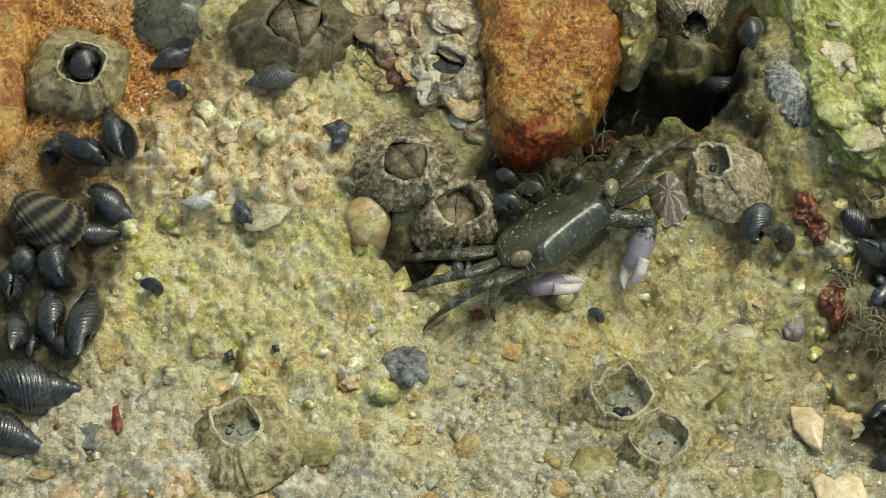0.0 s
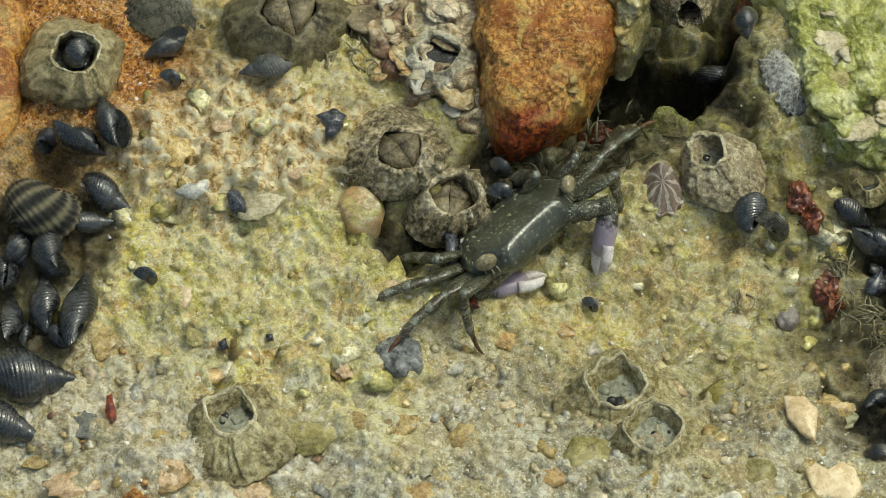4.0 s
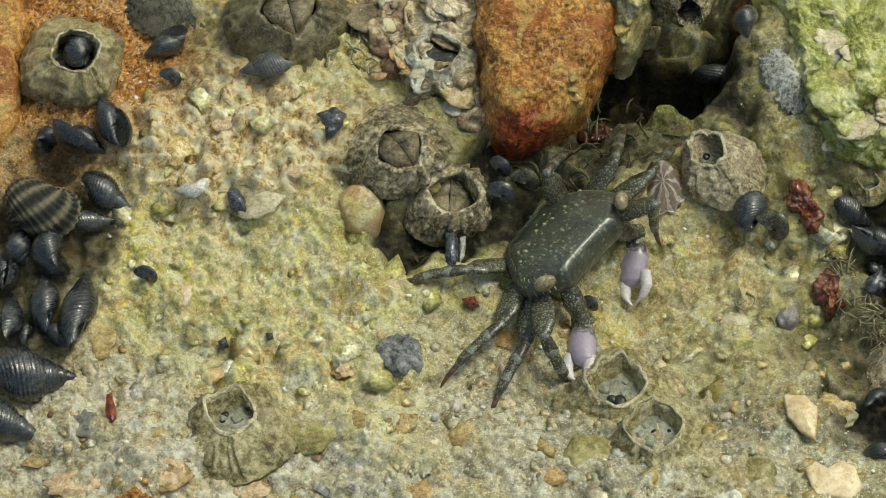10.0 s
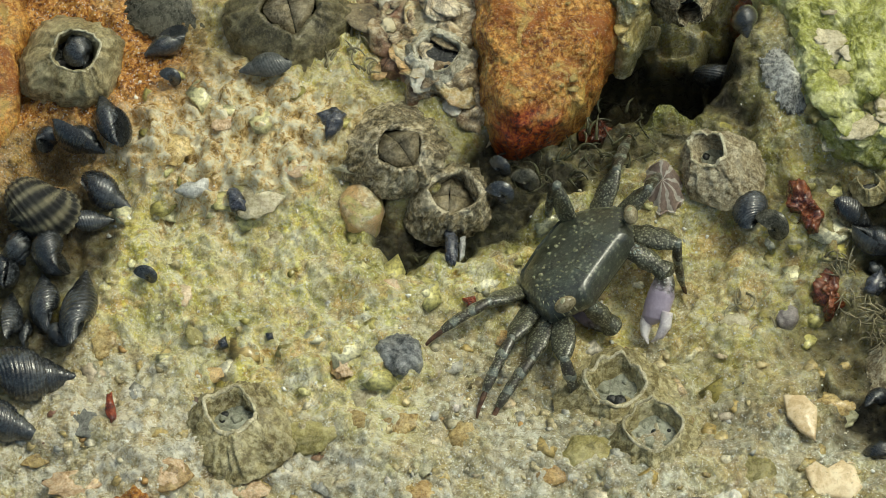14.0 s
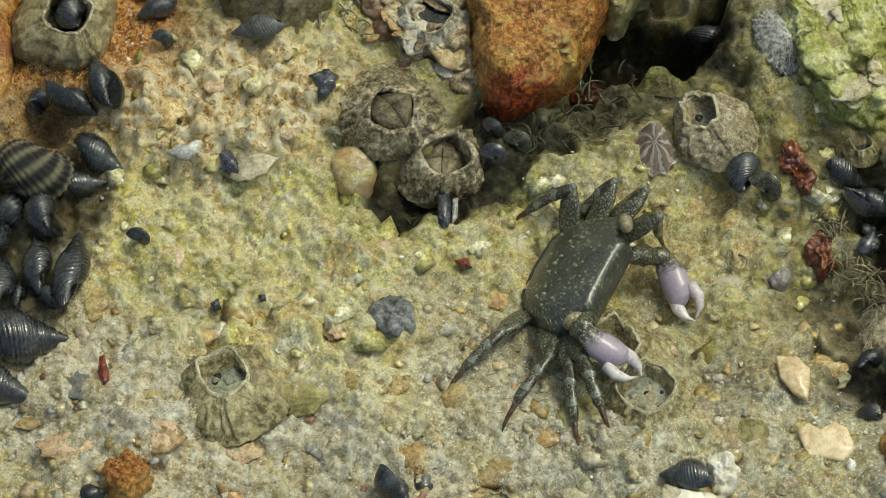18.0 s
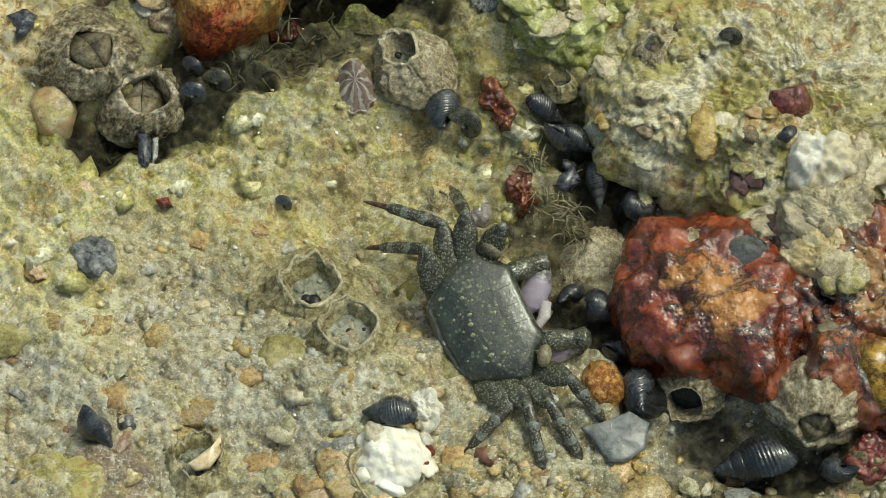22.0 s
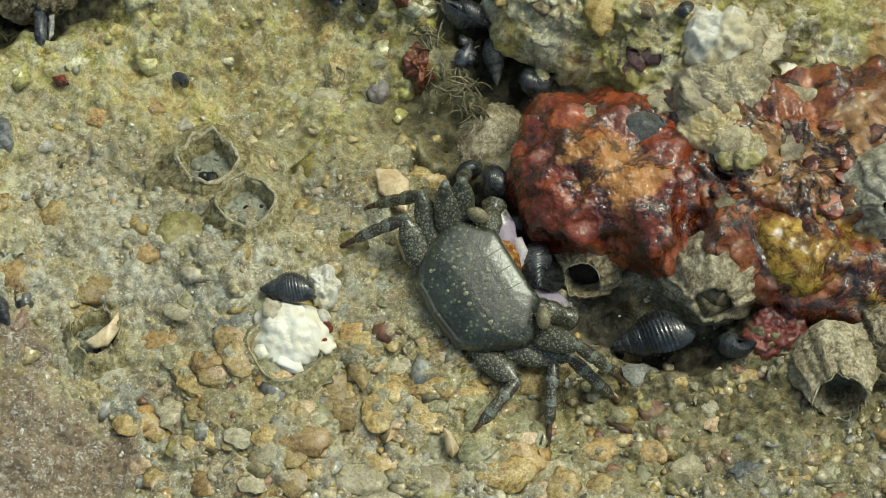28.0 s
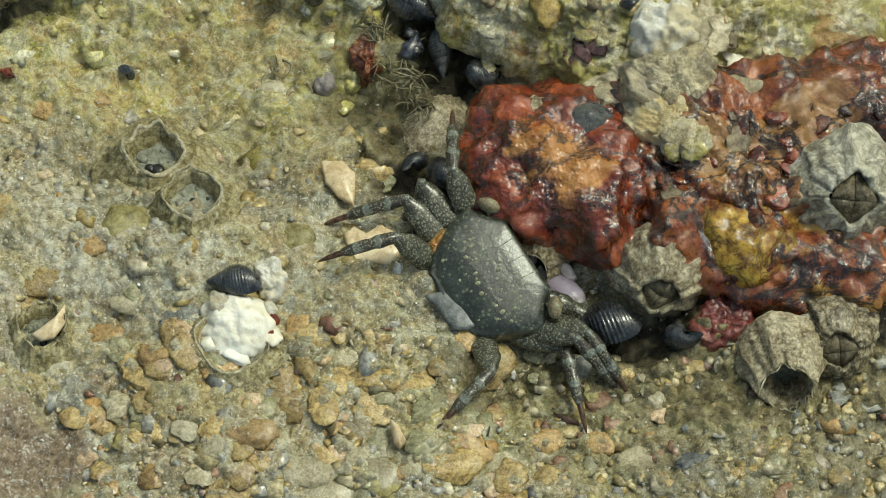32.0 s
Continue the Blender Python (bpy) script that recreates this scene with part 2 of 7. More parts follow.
GZ -= 0.005 * np.minimum(DARK, 1 - CAVITY)
GRAIN, STONE = rng.rand(*GX.shape).astype(np.float32) * 0 + 0.5, np.zeros(GX.shape, np.float32)
TOP = np.zeros(GX.shape, np.float32)
count = 15000
for cx, cy, r0, flat, val in zip(rng.uniform(-0.12, 0.23, count), rng.uniform(-0.145, 0.10, count), rng.gamma(1.7, 0.00065, count) + 0.0005,
                                 rng.uniform(0.3, 0.75, count), rng.rand(count)):
    r0 = min(r0, 0.0042)
    i0, i1 = int((cx - 1.3 * r0 - FX[0]) / STEP), int((cx + 1.3 * r0 - FX[0]) / STEP) + 2
    j0, j1 = int((cy - 1.3 * r0 - FY[0]) / STEP), int((cy + 1.3 * r0 - FY[0]) / STEP) + 2
    if i0 < 0 or j0 < 0 or i1 >= len(FX) or j1 >= len(FY):
        continue
    sx, sy = GX[j0:j1, i0:i1] - cx, GY[j0:j1, i0:i1] - cy
    an = val * 37.0
    ca, sa = math.cos(an), math.sin(an)
    px, py = sx * ca + sy * sa, (sy * ca - sx * sa) * (1 + 0.6 * flat)
    ang = np.arctan2(py, px)
    q = (np.abs(px) ** 2.5 + np.abs(py) ** 2.5) / (r0 * (1 + 0.16 * np.sin(3 * ang + an) + 0.08 * np.sin(5 * ang))) ** 2.5
    h = flat * r0 * np.sqrt(np.clip(1 - q, 0, 1))
    keep = h > TOP[j0:j1, i0:i1]
    TOP[j0:j1, i0:i1][keep] = h[keep]
    GRAIN[j0:j1, i0:i1][keep] = val
    STONE[j0:j1, i0:i1][keep] = np.clip((1 - q[keep]) * 4, 0, 1)
GRAVELLY = np.clip((warp_v - 960) / 120, 0, 1) * np.clip((warp_u - 900) / 200, 0, 1) * (1 - PINK)
cover = np.clip(0.75 - 0.55 * ALGAE, 0.2, 0.55) + 0.20 * GRAVELLY
GZ += TOP * cover * (1 - 0.85 * PINK) + 0.0012 * PINK
SILT = np.clip((warp_v - 560) / 200, 0, 1) * np.clip((warp_u - 500) / 400, 0, 1) * np.clip(0.2 + 1.1 * vnoise(GX, GY, 0.010, 77), 0, 1) * (1 - PINK)
SILT = SILT * (1 - 0.35 * GRAVELLY)
UMBER = np.clip(UMBER + 0.22 * blob(warp_u, warp_v, 1080, 420, 160, 110), 0, 1)
SAND = np.clip(0.6 * blob(warp_u, warp_v, 430, 990, 300, 90) + 1.1 * blob(warp_u, warp_v, 330, 780, 480, 140) + 0.6 * blob(warp_u, warp_v, 430, 640, 300, 80) + 0.5 * blob(warp_u, warp_v, 1000, 900, 300, 120) + 0.5 * blob(warp_u, warp_v, 1450, 1230, 500, 90), 0, 1)


def seat(u, v, up=0.0):
    """The place on the ground, or a little above it, that the plan shows at (u, v)."""
    z = 0.0
    for _ in range(6):
        p = spot(u, v, z + up)
        j0, i0 = int(round((p.y - FY[0]) / STEP)), int(round((p.x - FX[0]) / STEP))
        patch = GZ[max(j0 - 4, 0):max(j0 + 5, 1), max(i0 - 4, 0):max(i0 + 5, 1)]
        z = 0.5 * z + 0.5 * (float(patch.mean()) if patch.size else 0.0)
    return spot(u, v, z + up)


def spread(fine, far):
    n = 64
    a, b, s = fine[0], fine[-1], STEP
    g = (far / s) ** (1 / n)
    steps = np.cumsum([s * g ** k for k in range(1, n + 1)])
    return np.concatenate([(a - steps)[::-1], fine, b + steps]), n


AX, pad = spread(FX, 12.0)
AY, _ = spread(FY, 12.0)
MX, MY = np.meshgrid(AX, AY)


def padded(a):
    return np.pad(a, pad, mode="edge")


far = np.zeros(MX.shape)
far[:] = np.maximum(np.maximum(FX[0] - MX, MX - FX[-1]), np.maximum(FY[0] - MY, MY - FY[-1])).clip(0)
MZ = padded(GZ) * np.exp(-far / 0.02) + np.minimum(0.3 * far, 0.09) * fbm(MX, MY, 0.6, 33, 3)
# an added slope behind, out of view, to darken what the crab's back reflects
unseen_slope = np.clip((MY + 0.25 * np.sqrt(MX ** 2 + 0.3) - 0.40) / 1.6, 0, 1)
rise = np.clip((MY - 0.15) / 0.9, 0, 1)
MZ += rise * rise * (3 - 2 * rise) * unseen_slope * unseen_slope * (3 - 2 * unseen_slope) * (0.95 + 0.5 * fbm(MX, MY, 0.9, 37, 3))
ny, nx = MX.shape
verts = np.stack([MX, MY, MZ], -1).reshape(-1, 3)
ids = np.arange(nx * ny).reshape(ny, nx)
quads = np.stack([ids[:-1, :-1], ids[:-1, 1:], ids[1:, 1:], ids[1:, :-1]], -1).reshape(-1, 4)
me = bpy.data.meshes.new("ground")
me.vertices.add(len(verts))
me.vertices.foreach_set("co", verts.ravel())
me.loops.add(quads.size)
me.loops.foreach_set("vertex_index", quads.ravel())
me.polygons.add(len(quads))
me.polygons.foreach_set("loop_start", np.arange(0, quads.size, 4))
me.polygons.foreach_set("loop_total", np.full(len(quads), 4))
me.polygons.foreach_set("use_smooth", np.ones(len(quads), bool))
me.update()
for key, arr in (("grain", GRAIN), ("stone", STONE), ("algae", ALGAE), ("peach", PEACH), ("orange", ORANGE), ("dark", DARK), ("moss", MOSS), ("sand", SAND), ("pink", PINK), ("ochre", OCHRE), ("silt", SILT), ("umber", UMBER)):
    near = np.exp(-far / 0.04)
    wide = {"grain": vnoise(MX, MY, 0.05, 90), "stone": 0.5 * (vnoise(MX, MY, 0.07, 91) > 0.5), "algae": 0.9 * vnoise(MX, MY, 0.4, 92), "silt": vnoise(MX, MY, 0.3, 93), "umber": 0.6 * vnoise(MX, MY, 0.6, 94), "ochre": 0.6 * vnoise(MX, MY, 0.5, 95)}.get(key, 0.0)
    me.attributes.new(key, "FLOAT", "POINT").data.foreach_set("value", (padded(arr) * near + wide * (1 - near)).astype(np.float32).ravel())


def ground_material():
    m, n, l, p = nodes_of("conglomerate_rock")
    co = n.new("ShaderNodeTexCoord").outputs["Object"]

    def attr(key):
        a = n.new("ShaderNodeAttribute")
        a.attribute_name = key
        return a.outputs["Fac"]

    def over(c, mask, top, amount=1.0):
        return mix(n, l, mask if amount == 1.0 else math_node(n, l, "MULTIPLY", mask, amount), c, top)

    def patch(t, lo, hi):
        return ramp(n, l, t.outputs[0], [(lo, grey(0)), (hi, grey(1))])

    def both(a, b):
        return math_node(n, l, "MULTIPLY", a, b)
    big = tex_noise(n, l, co, 70, 6, 0.65, 0.5)
    flake = tex_noise(n, l, co, 190, 8, 0.68, 0.6)
    mid = tex_noise(n, l, co, 420, 8, 0.70, 0.4)
    fine = tex_noise(n, l, co, 1200, 5, 0.7)
    grit = tex_noise(n, l, co, 2100, 2, 0.5)
    crumb = tex_noise(n, l, co, 800, 3, 0.5, 0.3)
    matrix = ramp(n, l, mid.outputs[0], [(0.40, (0.14, 0.12, 0.05)), (0.46, (0.36, 0.335, 0.18)), (0.53, (0.53, 0.50, 0.31)), (0.59, (0.80, 0.78, 0.62))])
    stones = ramp(n, l, attr("grain"), [(0.0, (0.22, 0.18, 0.10)), (0.13, (0.52, 0.36, 0.11)), (0.26, (0.34, 0.31, 0.20)), (0.38, (0.62, 0.51, 0.25)), (0.50, (0.34, 0.23, 0.07)),
                                        (0.62, (0.64, 0.57, 0.40)), (0.74, (0.44, 0.23, 0.09)), (0.82, (0.40, 0.40, 0.36)), (0.90, (0.10, 0.10, 0.105)), (1.0, (0.74, 0.69, 0.56))])
    stones = mix(n, l, 0.35, stones, ramp(n, l, fine.outputs[0], [(0.40, (0.14, 0.11, 0.06)), (0.5, (0.46, 0.41, 0.27)), (0.60, (0.74, 0.70, 0.55))]))
    c = over(matrix, attr("stone"), stones, 0.92)
    c = over(c, both(attr("ochre"), patch(crumb, 0.44, 0.52)), ramp(n, l, fine.outputs[0], [(0.42, (0.20, 0.12, 0.03)), (0.5, (0.46, 0.32, 0.09)), (0.6, (0.68, 0.55, 0.24))]), 0.7)
    c = over(c, patch(flake, 0.53, 0.57), (0.40, 0.26, 0.07), 0.5)
    c = over(c, patch(crumb, 0.57, 0.61), (0.20, 0.14, 0.06), 0.45)
    c = over(c, attr("sand"), ramp(n, l, mid.outputs[0], [(0.39, (0.44, 0.37, 0.24)), (0.48, (0.74, 0.69, 0.55)), (0.58, (0.92, 0.89, 0.79))]), 0.85)
    blotch = tex_noise(n, l, co, 130, 6, 0.7, 0.9)
    c = over(c, patch(blotch, 0.54, 0.58), ramp(n, l, fine.outputs[0], [(0.42, (0.20, 0.13, 0.04)), (0.58, (0.58, 0.45, 0.20))]), 0.55)
    silt = ramp(n, l, mid.outputs[0], [(0.40, (0.22, 0.22, 0.17)), (0.50, (0.39, 0.40, 0.34)), (0.60, (0.58, 0.60, 0.54))])
    c = over(c, both(attr("silt"), ramp(n, l, flake.outputs[0], [(0.40, grey(0.2)), (0.52, grey(1))])), silt, 0.7)
    c = over(c, patch(big, 0.50, 0.58), ramp(n, l, fine.outputs[0], [(0.42, (0.34, 0.27, 0.09)), (0.58, (0.68, 0.58, 0.26))]), 0.45)
    c = over(c, ramp(n, l, blotch.outputs[0], [(0.40, grey(1)), (0.45, grey(0))]), ramp(n, l, mid.outputs[0], [(0.42, (0.17, 0.165, 0.12)), (0.58, (0.48, 0.475, 0.40))]), 0.5)
    # yellow algae film: a sulphur skin, cream flakes and olive tufts
    clump = tex_noise(n, l, co, 250, 9, 0.72, 0.7)
    film = ramp(n, l, clump.outputs[0], [(0.38, (0.50, 0.42, 0.06)), (0.44, (0.84, 0.74, 0.16)), (0.50, (0.95, 0.88, 0.34)), (0.57, (0.97, 0.95, 0.68))])
    film = over(film, patch(flake, 0.51, 0.545), ramp(n, l, fine.outputs[0], [(0.42, (0.40, 0.33, 0.07)), (0.56, (0.74, 0.65, 0.20))]), 0.5)
    film = over(film, ramp(n, l, flake.outputs[0], [(0.42, grey(1)), (0.46, grey(0))]), ramp(n, l, fine.outputs[0], [(0.42, (0.60, 0.53, 0.30)), (0.56, (0.88, 0.85, 0.66))]), 0.7)
    film = over(film, patch(blotch, 0.555, 0.59), ramp(n, l, fine.outputs[0], [(0.42, (0.34, 0.17, 0.04)), (0.58, (0.72, 0.48, 0.20))]), 0.65)
    film = over(film, ramp(n, l, blotch.outputs[0], [(0.40, grey(1)), (0.44, grey(0))]), ramp(n, l, fine.outputs[0], [(0.42, (0.24, 0.22, 0.03)), (0.58, (0.62, 0.56, 0.16))]), 0.35)
    c = over(c, both(attr("algae"), ramp(n, l, big.outputs[0], [(0.38, grey(0.45)), (0.55, grey(1))])), film)
    smear = tex_noise(n, l, co, 95, 7, 0.66, 1.4)
    c = over(c, both(attr("algae"), patch(smear, 0.555, 0.60)), ramp(n, l, fine.outputs[0], [(0.40, (0.42, 0.22, 0.05)), (0.5, (0.72, 0.48, 0.15)), (0.60, (0.90, 0.74, 0.40))]), 0.7)
    c = over(c, both(attr("algae"), ramp(n, l, smear.outputs[0], [(0.40, grey(1)), (0.45, grey(0))])), ramp(n, l, fine.outputs[0], [(0.40, (0.34, 0.34, 0.08)), (0.60, (0.70, 0.70, 0.26))]), 0.6)
    inset = ramp(n, l, attr("grain"), [(0.0, (0.44, 0.36, 0.12)), (0.2, (0.86, 0.80, 0.50)), (0.4, (0.80, 0.52, 0.22)), (0.55, (0.90, 0.87, 0.66)), (0.7, (0.58, 0.50, 0.18)), (0.85, (0.62, 0.60, 0.48)), (1.0, (0.92, 0.86, 0.60))])
    inset = mix(n, l, 0.3, inset, ramp(n, l, fine.outputs[0], [(0.40, (0.34, 0.26, 0.10)), (0.60, (0.94, 0.90, 0.70))]))
    c = over(c, both(both(attr("algae"), attr("stone")), patch(flake, 0.46, 0.52)), inset, 0.6)
    # seams between bedded pieces, and a tone of its own for each piece
    bent = n.new("ShaderNodeMix")
    bent.data_type = "VECTOR"
    bent.inputs[0].default_value = 0.006
    l.new(co, bent.inputs[4])
    l.new(flake.outputs["Color"], bent.inputs[5])
    for size, width, amount, tone in ((250, 0.07, 0.5, 0.26), (620, 0.10, 0.3, 0.15)):
        seam, cell = n.new("ShaderNodeTexVoronoi"), n.new("ShaderNodeTexVoronoi")
        seam.feature = "DISTANCE_TO_EDGE"
        for q in (seam, cell):
            q.inputs["Scale"].default_value = size
            l.new(bent.outputs[1], q.inputs["Vector"])
        parted = n.new("ShaderNodeSeparateColor")
        l.new(cell.outputs["Color"], parted.inputs[0])
        c = mix(n, l, tone, c, ramp(n, l, parted.outputs[0], [(0.0, (0.26, 0.25, 0.20)), (0.3, (0.55, 0.55, 0.46)), (0.5, (0.72, 0.58, 0.40)), (0.62, (0.50, 0.53, 0.54)), (0.8, (0.78, 0.78, 0.68)), (1.0, (0.88, 0.90, 0.90))]), "OVERLAY")
        c = over(c, both(ramp(n, l, seam.outputs["Distance"], [(0.0, grey(1)), (width, grey(0))]), ramp(n, l, crumb.outputs[0], [(0.40, grey(0)), (0.55, grey(1))])), (0.14, 0.11, 0.05), amount)
    granite = ramp(n, l, crumb.outputs[0], [(0.38, (0.22, 0.155, 0.095)), (0.5, (0.34, 0.25, 0.165)), (0.62, (0.43, 0.34, 0.245))])
    granite = over(granite, both(patch(flake, 0.52, 0.58), patch(fine, 0.52, 0.56)), (0.80, 0.78, 0.72), 0.9)
    c = over(c, attr("pink"), granite, 0.9)
    crust = ramp(n, l, mid.outputs[0], [(0.39, (0.26, 0.14, 0.04)), (0.46, (0.74, 0.49, 0.19)), (0.52, (0.90, 0.76, 0.45)), (0.58, (0.95, 0.88, 0.68))])
    c = over(c, attr("peach"), crust, 0.85)
    rust = ramp(n, l, fine.outputs[0], [(0.41, (0.14, 0.045, 0.008)), (0.5, (0.52, 0.20, 0.03)), (0.58, (0.72, 0.40, 0.10))])
    c = over(c, attr("orange"), rust)
    green = ramp(n, l, fine.outputs[0], [(0.41, (0.05, 0.07, 0.005)), (0.5, (0.20, 0.22, 0.015)), (0.6, (0.42, 0.43, 0.08))])
    c = over(c, attr("moss"), green, 0.85)
    # pale specks for light sand grains, and for wet glints put into the colour
    c = over(c, patch(grit, 0.62, 0.65), (0.88, 0.88, 0.84), 0.75)
    c = over(c, ramp(n, l, grit.outputs[0], [(0.34, grey(1)), (0.39, grey(0))]), (0.07, 0.06, 0.045), 0.35)
    brown = ramp(n, l, mid.outputs[0], [(0.41, (0.03, 0.024, 0.008)), (0.50, (0.10, 0.082, 0.032)), (0.60, (0.27, 0.23, 0.11))])
    c = over(c, both(attr("umber"), ramp(n, l, flake.outputs[0], [(0.40, grey(0.5)), (0.54, grey(1))])), brown, 0.9)
    # near-black tone that carries the painted shade, dark weed and crust
    shade_and_crust = ramp(n, l, mid.outputs[0], [(0.42, (0.004, 0.004, 0.003)), (0.52, (0.014, 0.012, 0.007)), (0.62, (0.07, 0.06, 0.03))])
    c = over(c, attr("dark"), shade_and_crust, 0.95)
    wetted = n.new("ShaderNodeHueSaturation")
    wetted.inputs["Saturation"].default_value = 1.0
    l.new(c, wetted.inputs["Color"])
    l.new(wetted.outputs[0], p.inputs["Base Color"])
    l.new(ramp(n, l, mid.outputs[0], [(0.40, grey(0.25)), (0.60, grey(0.6))]), p.inputs["Roughness"])
    p.inputs["Specular IOR Level"].default_value = 0.25
    l.new(math_node(n, l, "SUBTRACT", 0.70, math_node(n, l, "MULTIPLY", attr("dark"), 0.4)), p.inputs["Coat Weight"])
    p.inputs["Coat Roughness"].default_value = 0.05
    h = math_node(n, l, "ADD", math_node(n, l, "MULTIPLY", mid.outputs[0], 1.9), math_node(n, l, "MULTIPLY", fine.outputs[0], 0.6))
    smooth = math_node(n, l, "SUBTRACT", 1.0, math_node(n, l, "MULTIPLY", attr("silt"), 0.5))
    bump(n, l, math_node(n, l, "MULTIPLY", h, smooth), 1.0, 0.00075, p)
    wet_film(n, l, mid.outputs[0], fine.outputs[0], 0.0010, p, 0.7)
    return m


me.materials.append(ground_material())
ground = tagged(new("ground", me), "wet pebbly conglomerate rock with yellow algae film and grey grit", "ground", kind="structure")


# ---- mesh helpers ----
def part(name, bm, material, parent, label=""):
    mesh = bpy.data.meshes.new(name)
    bm.to_mesh(mesh)
    bm.free()
    mesh.polygons.foreach_set("use_smooth", np.ones(len(mesh.polygons), bool))
    mesh.materials.append(material)
    ob = new(name, mesh)
    ob.parent = parent
    if label:
        ob["label"] = label
    return ob


def lathe(rings, sides, close_top=True, close_bottom=False):
    """A skin over rings of points: rings(i, a) gives the point; i counts the rings."""
    count, fn = rings
    bm = bmesh.new()
    rows = [[bm.verts.new(fn(i, 2 * math.pi * k / sides)) for k in range(sides)] for i in range(count)]
    for a, b in zip(rows, rows[1:]):
        for k in range(sides):
            bm.faces.new((a[k], a[(k + 1) % sides], b[(k + 1) % sides], b[k]))
    if close_top:
        bm.faces.new(rows[-1])
    if close_bottom:
        bm.faces.new(rows[0][::-1])
    return bm


def rough3(p, size, seed=0, octaves=4):
    return noise.fractal(Vector(p) / size + Vector((seed * 3.7, seed * 1.3, seed * 9.1)), 0.9, 2.1, octaves)


def thing(name, place, label, category, group=""):
    ob = new(name)
    ob.empty_display_size = 0.005
    ob.matrix_basis = place if isinstance(place, Matrix) else Matrix.Translation(place)
    return tagged(ob, label, category, group)


# ---- boulders ----
SURFACES = {}


def seat_on(ob, u, v, up=0.0):
    """The place on a boulder's skin that the plan shows at (u, v)."""
    z = 0.01
    for _ in range(8):
        p = spot(u, v, z)
        q = SURFACES[ob.name]
        z = 0.4 * z + 0.6 * float(q[np.argmin((q[:, 0] - p.x) ** 2 + (q[:, 1] - p.y) ** 2), 2])
    return spot(u, v, z + up)


def boulder(name, outline, height, material, label, base=-0.004, steep=3.0, lump=0.003, size=0.012, seed=1, rings=64, sides=190, tip=(0, 0), category="rock", bedded=False, crisp=0.0):
    """A star-shaped boulder over an outline of the plan; its foot lies below the ground."""
    cu = sum(p[0] for p in outline) / len(outline)
    cv = sum(p[1] for p in outline) / len(outline)
    low = seat(cu, cv).z if bedded else 0.0
    pts = [spot(u, v, low + 0.35 * height) for u, v in outline]
    c = spot(cu, cv, low + 0.35 * height)
    c.z = 0
    for q in pts:
        q.z = 0
    angs = sorted((math.atan2(p.y - c.y, p.x - c.x), (p - c).length) for p in pts)
    aa = np.array([a for a, _ in angs])
    rr = np.array([r for _, r in angs])
    aa, rr = np.concatenate([aa - 2 * math.pi, aa, aa + 2 * math.pi]), np.tile(rr, 3)
    ts = np.linspace(-math.pi, math.pi, 360, endpoint=False)
    fine_r = np.interp(ts, aa, rr)
    fine_r = sum(np.roll(fine_r, k) for k in range(-5, 6)) / 11

    mean_r = float(fine_r.mean())

    def at(i, a):
        s = i / (rings - 0.5)
        f = 1 - s
        R = float(np.interp((a + math.pi) % (2 * math.pi), ts + math.pi, fine_r, period=2 * math.pi))
        if s < 0.15:
            f, z = 0.93 + 0.07 * s / 0.15, base + (-base) * 0.9 * s / 0.15
        else:
            f = (1 - s) / 0.85
            e = min(R * f / mean_r, 1.0)
            q = e + (f - e) * f ** 1.5
            z = height * (1 - q ** steep) ** (1 / 2.2)
        x, y = math.cos(a) * R * f, math.sin(a) * R * f
        p = Vector((x + tip[0] * z, y + tip[1] * z, z))
        out = Vector((math.cos(a) * f, math.sin(a) * f, 0.35 + 1.2 * (1 - f))).normalized()
        return p + out * (lump * rough3(p, size, seed, 2) + lump * 0.30 * rough3(p, size * 0.3, seed + 5, 1) + (lump * crisp * rough3(p, size * 0.12, seed + 9, 3) if crisp else 0))
    bm = lathe((rings, at), sides)
    ob = thing(name, c + Vector((0, 0, low)), label, category)
    skin = part("surface", bm, material, ob)
    co = np.array([v.co for v in skin.data.vertices])
    f = np.clip((np.arange(len(co)) // sides / (rings - 1) - 0.15) / 0.85, 0, 1)
    skin.data.attributes.new("core", "FLOAT", "POINT").data.foreach_set("value", f.astype(np.float32))
    SURFACES[ob.name] = co[sides * 4:] + np.array([c.x, c.y, low])
    return ob


def orange_brick(name, foot=None):
    return stone(name, (0.17, 0.045, 0.006), (0.66, 0.25, 0.03), (0.92, 0.56, 0.16), 330, (0.35, 0.75), 0.7, (0.92, 0.82, 0.55), vary=0.02, relief=0.0022, stain=(0.40, 0.11, 0.012), wet=0.8, film=0.06, grain=0.7, veins=0.3, second=(0.74, 0.50, 0.14), foot=foot)


orange_stone = orange_brick("orange_brick_stone")
orange_red_stone = orange_brick("red_footed_orange_stone", (spot(900, 212, 0.012).y, spot(900, 180, 0.012).y))
red_stone = stone("red_brown_stone", (0.030, 0.004, 0.002), (0.22, 0.026, 0.006), (0.50, 0.115, 0.026), 110, (0.12, 0.3), 0.2, (0.72, 0.52, 0.30), vary=0.02, relief=0.0012, wet=1.0, veins=0.8, core=(0.56, 0.25, 0.06), core_at=(0.50, 0.68), grain=0.22, coat_ior=1.7)
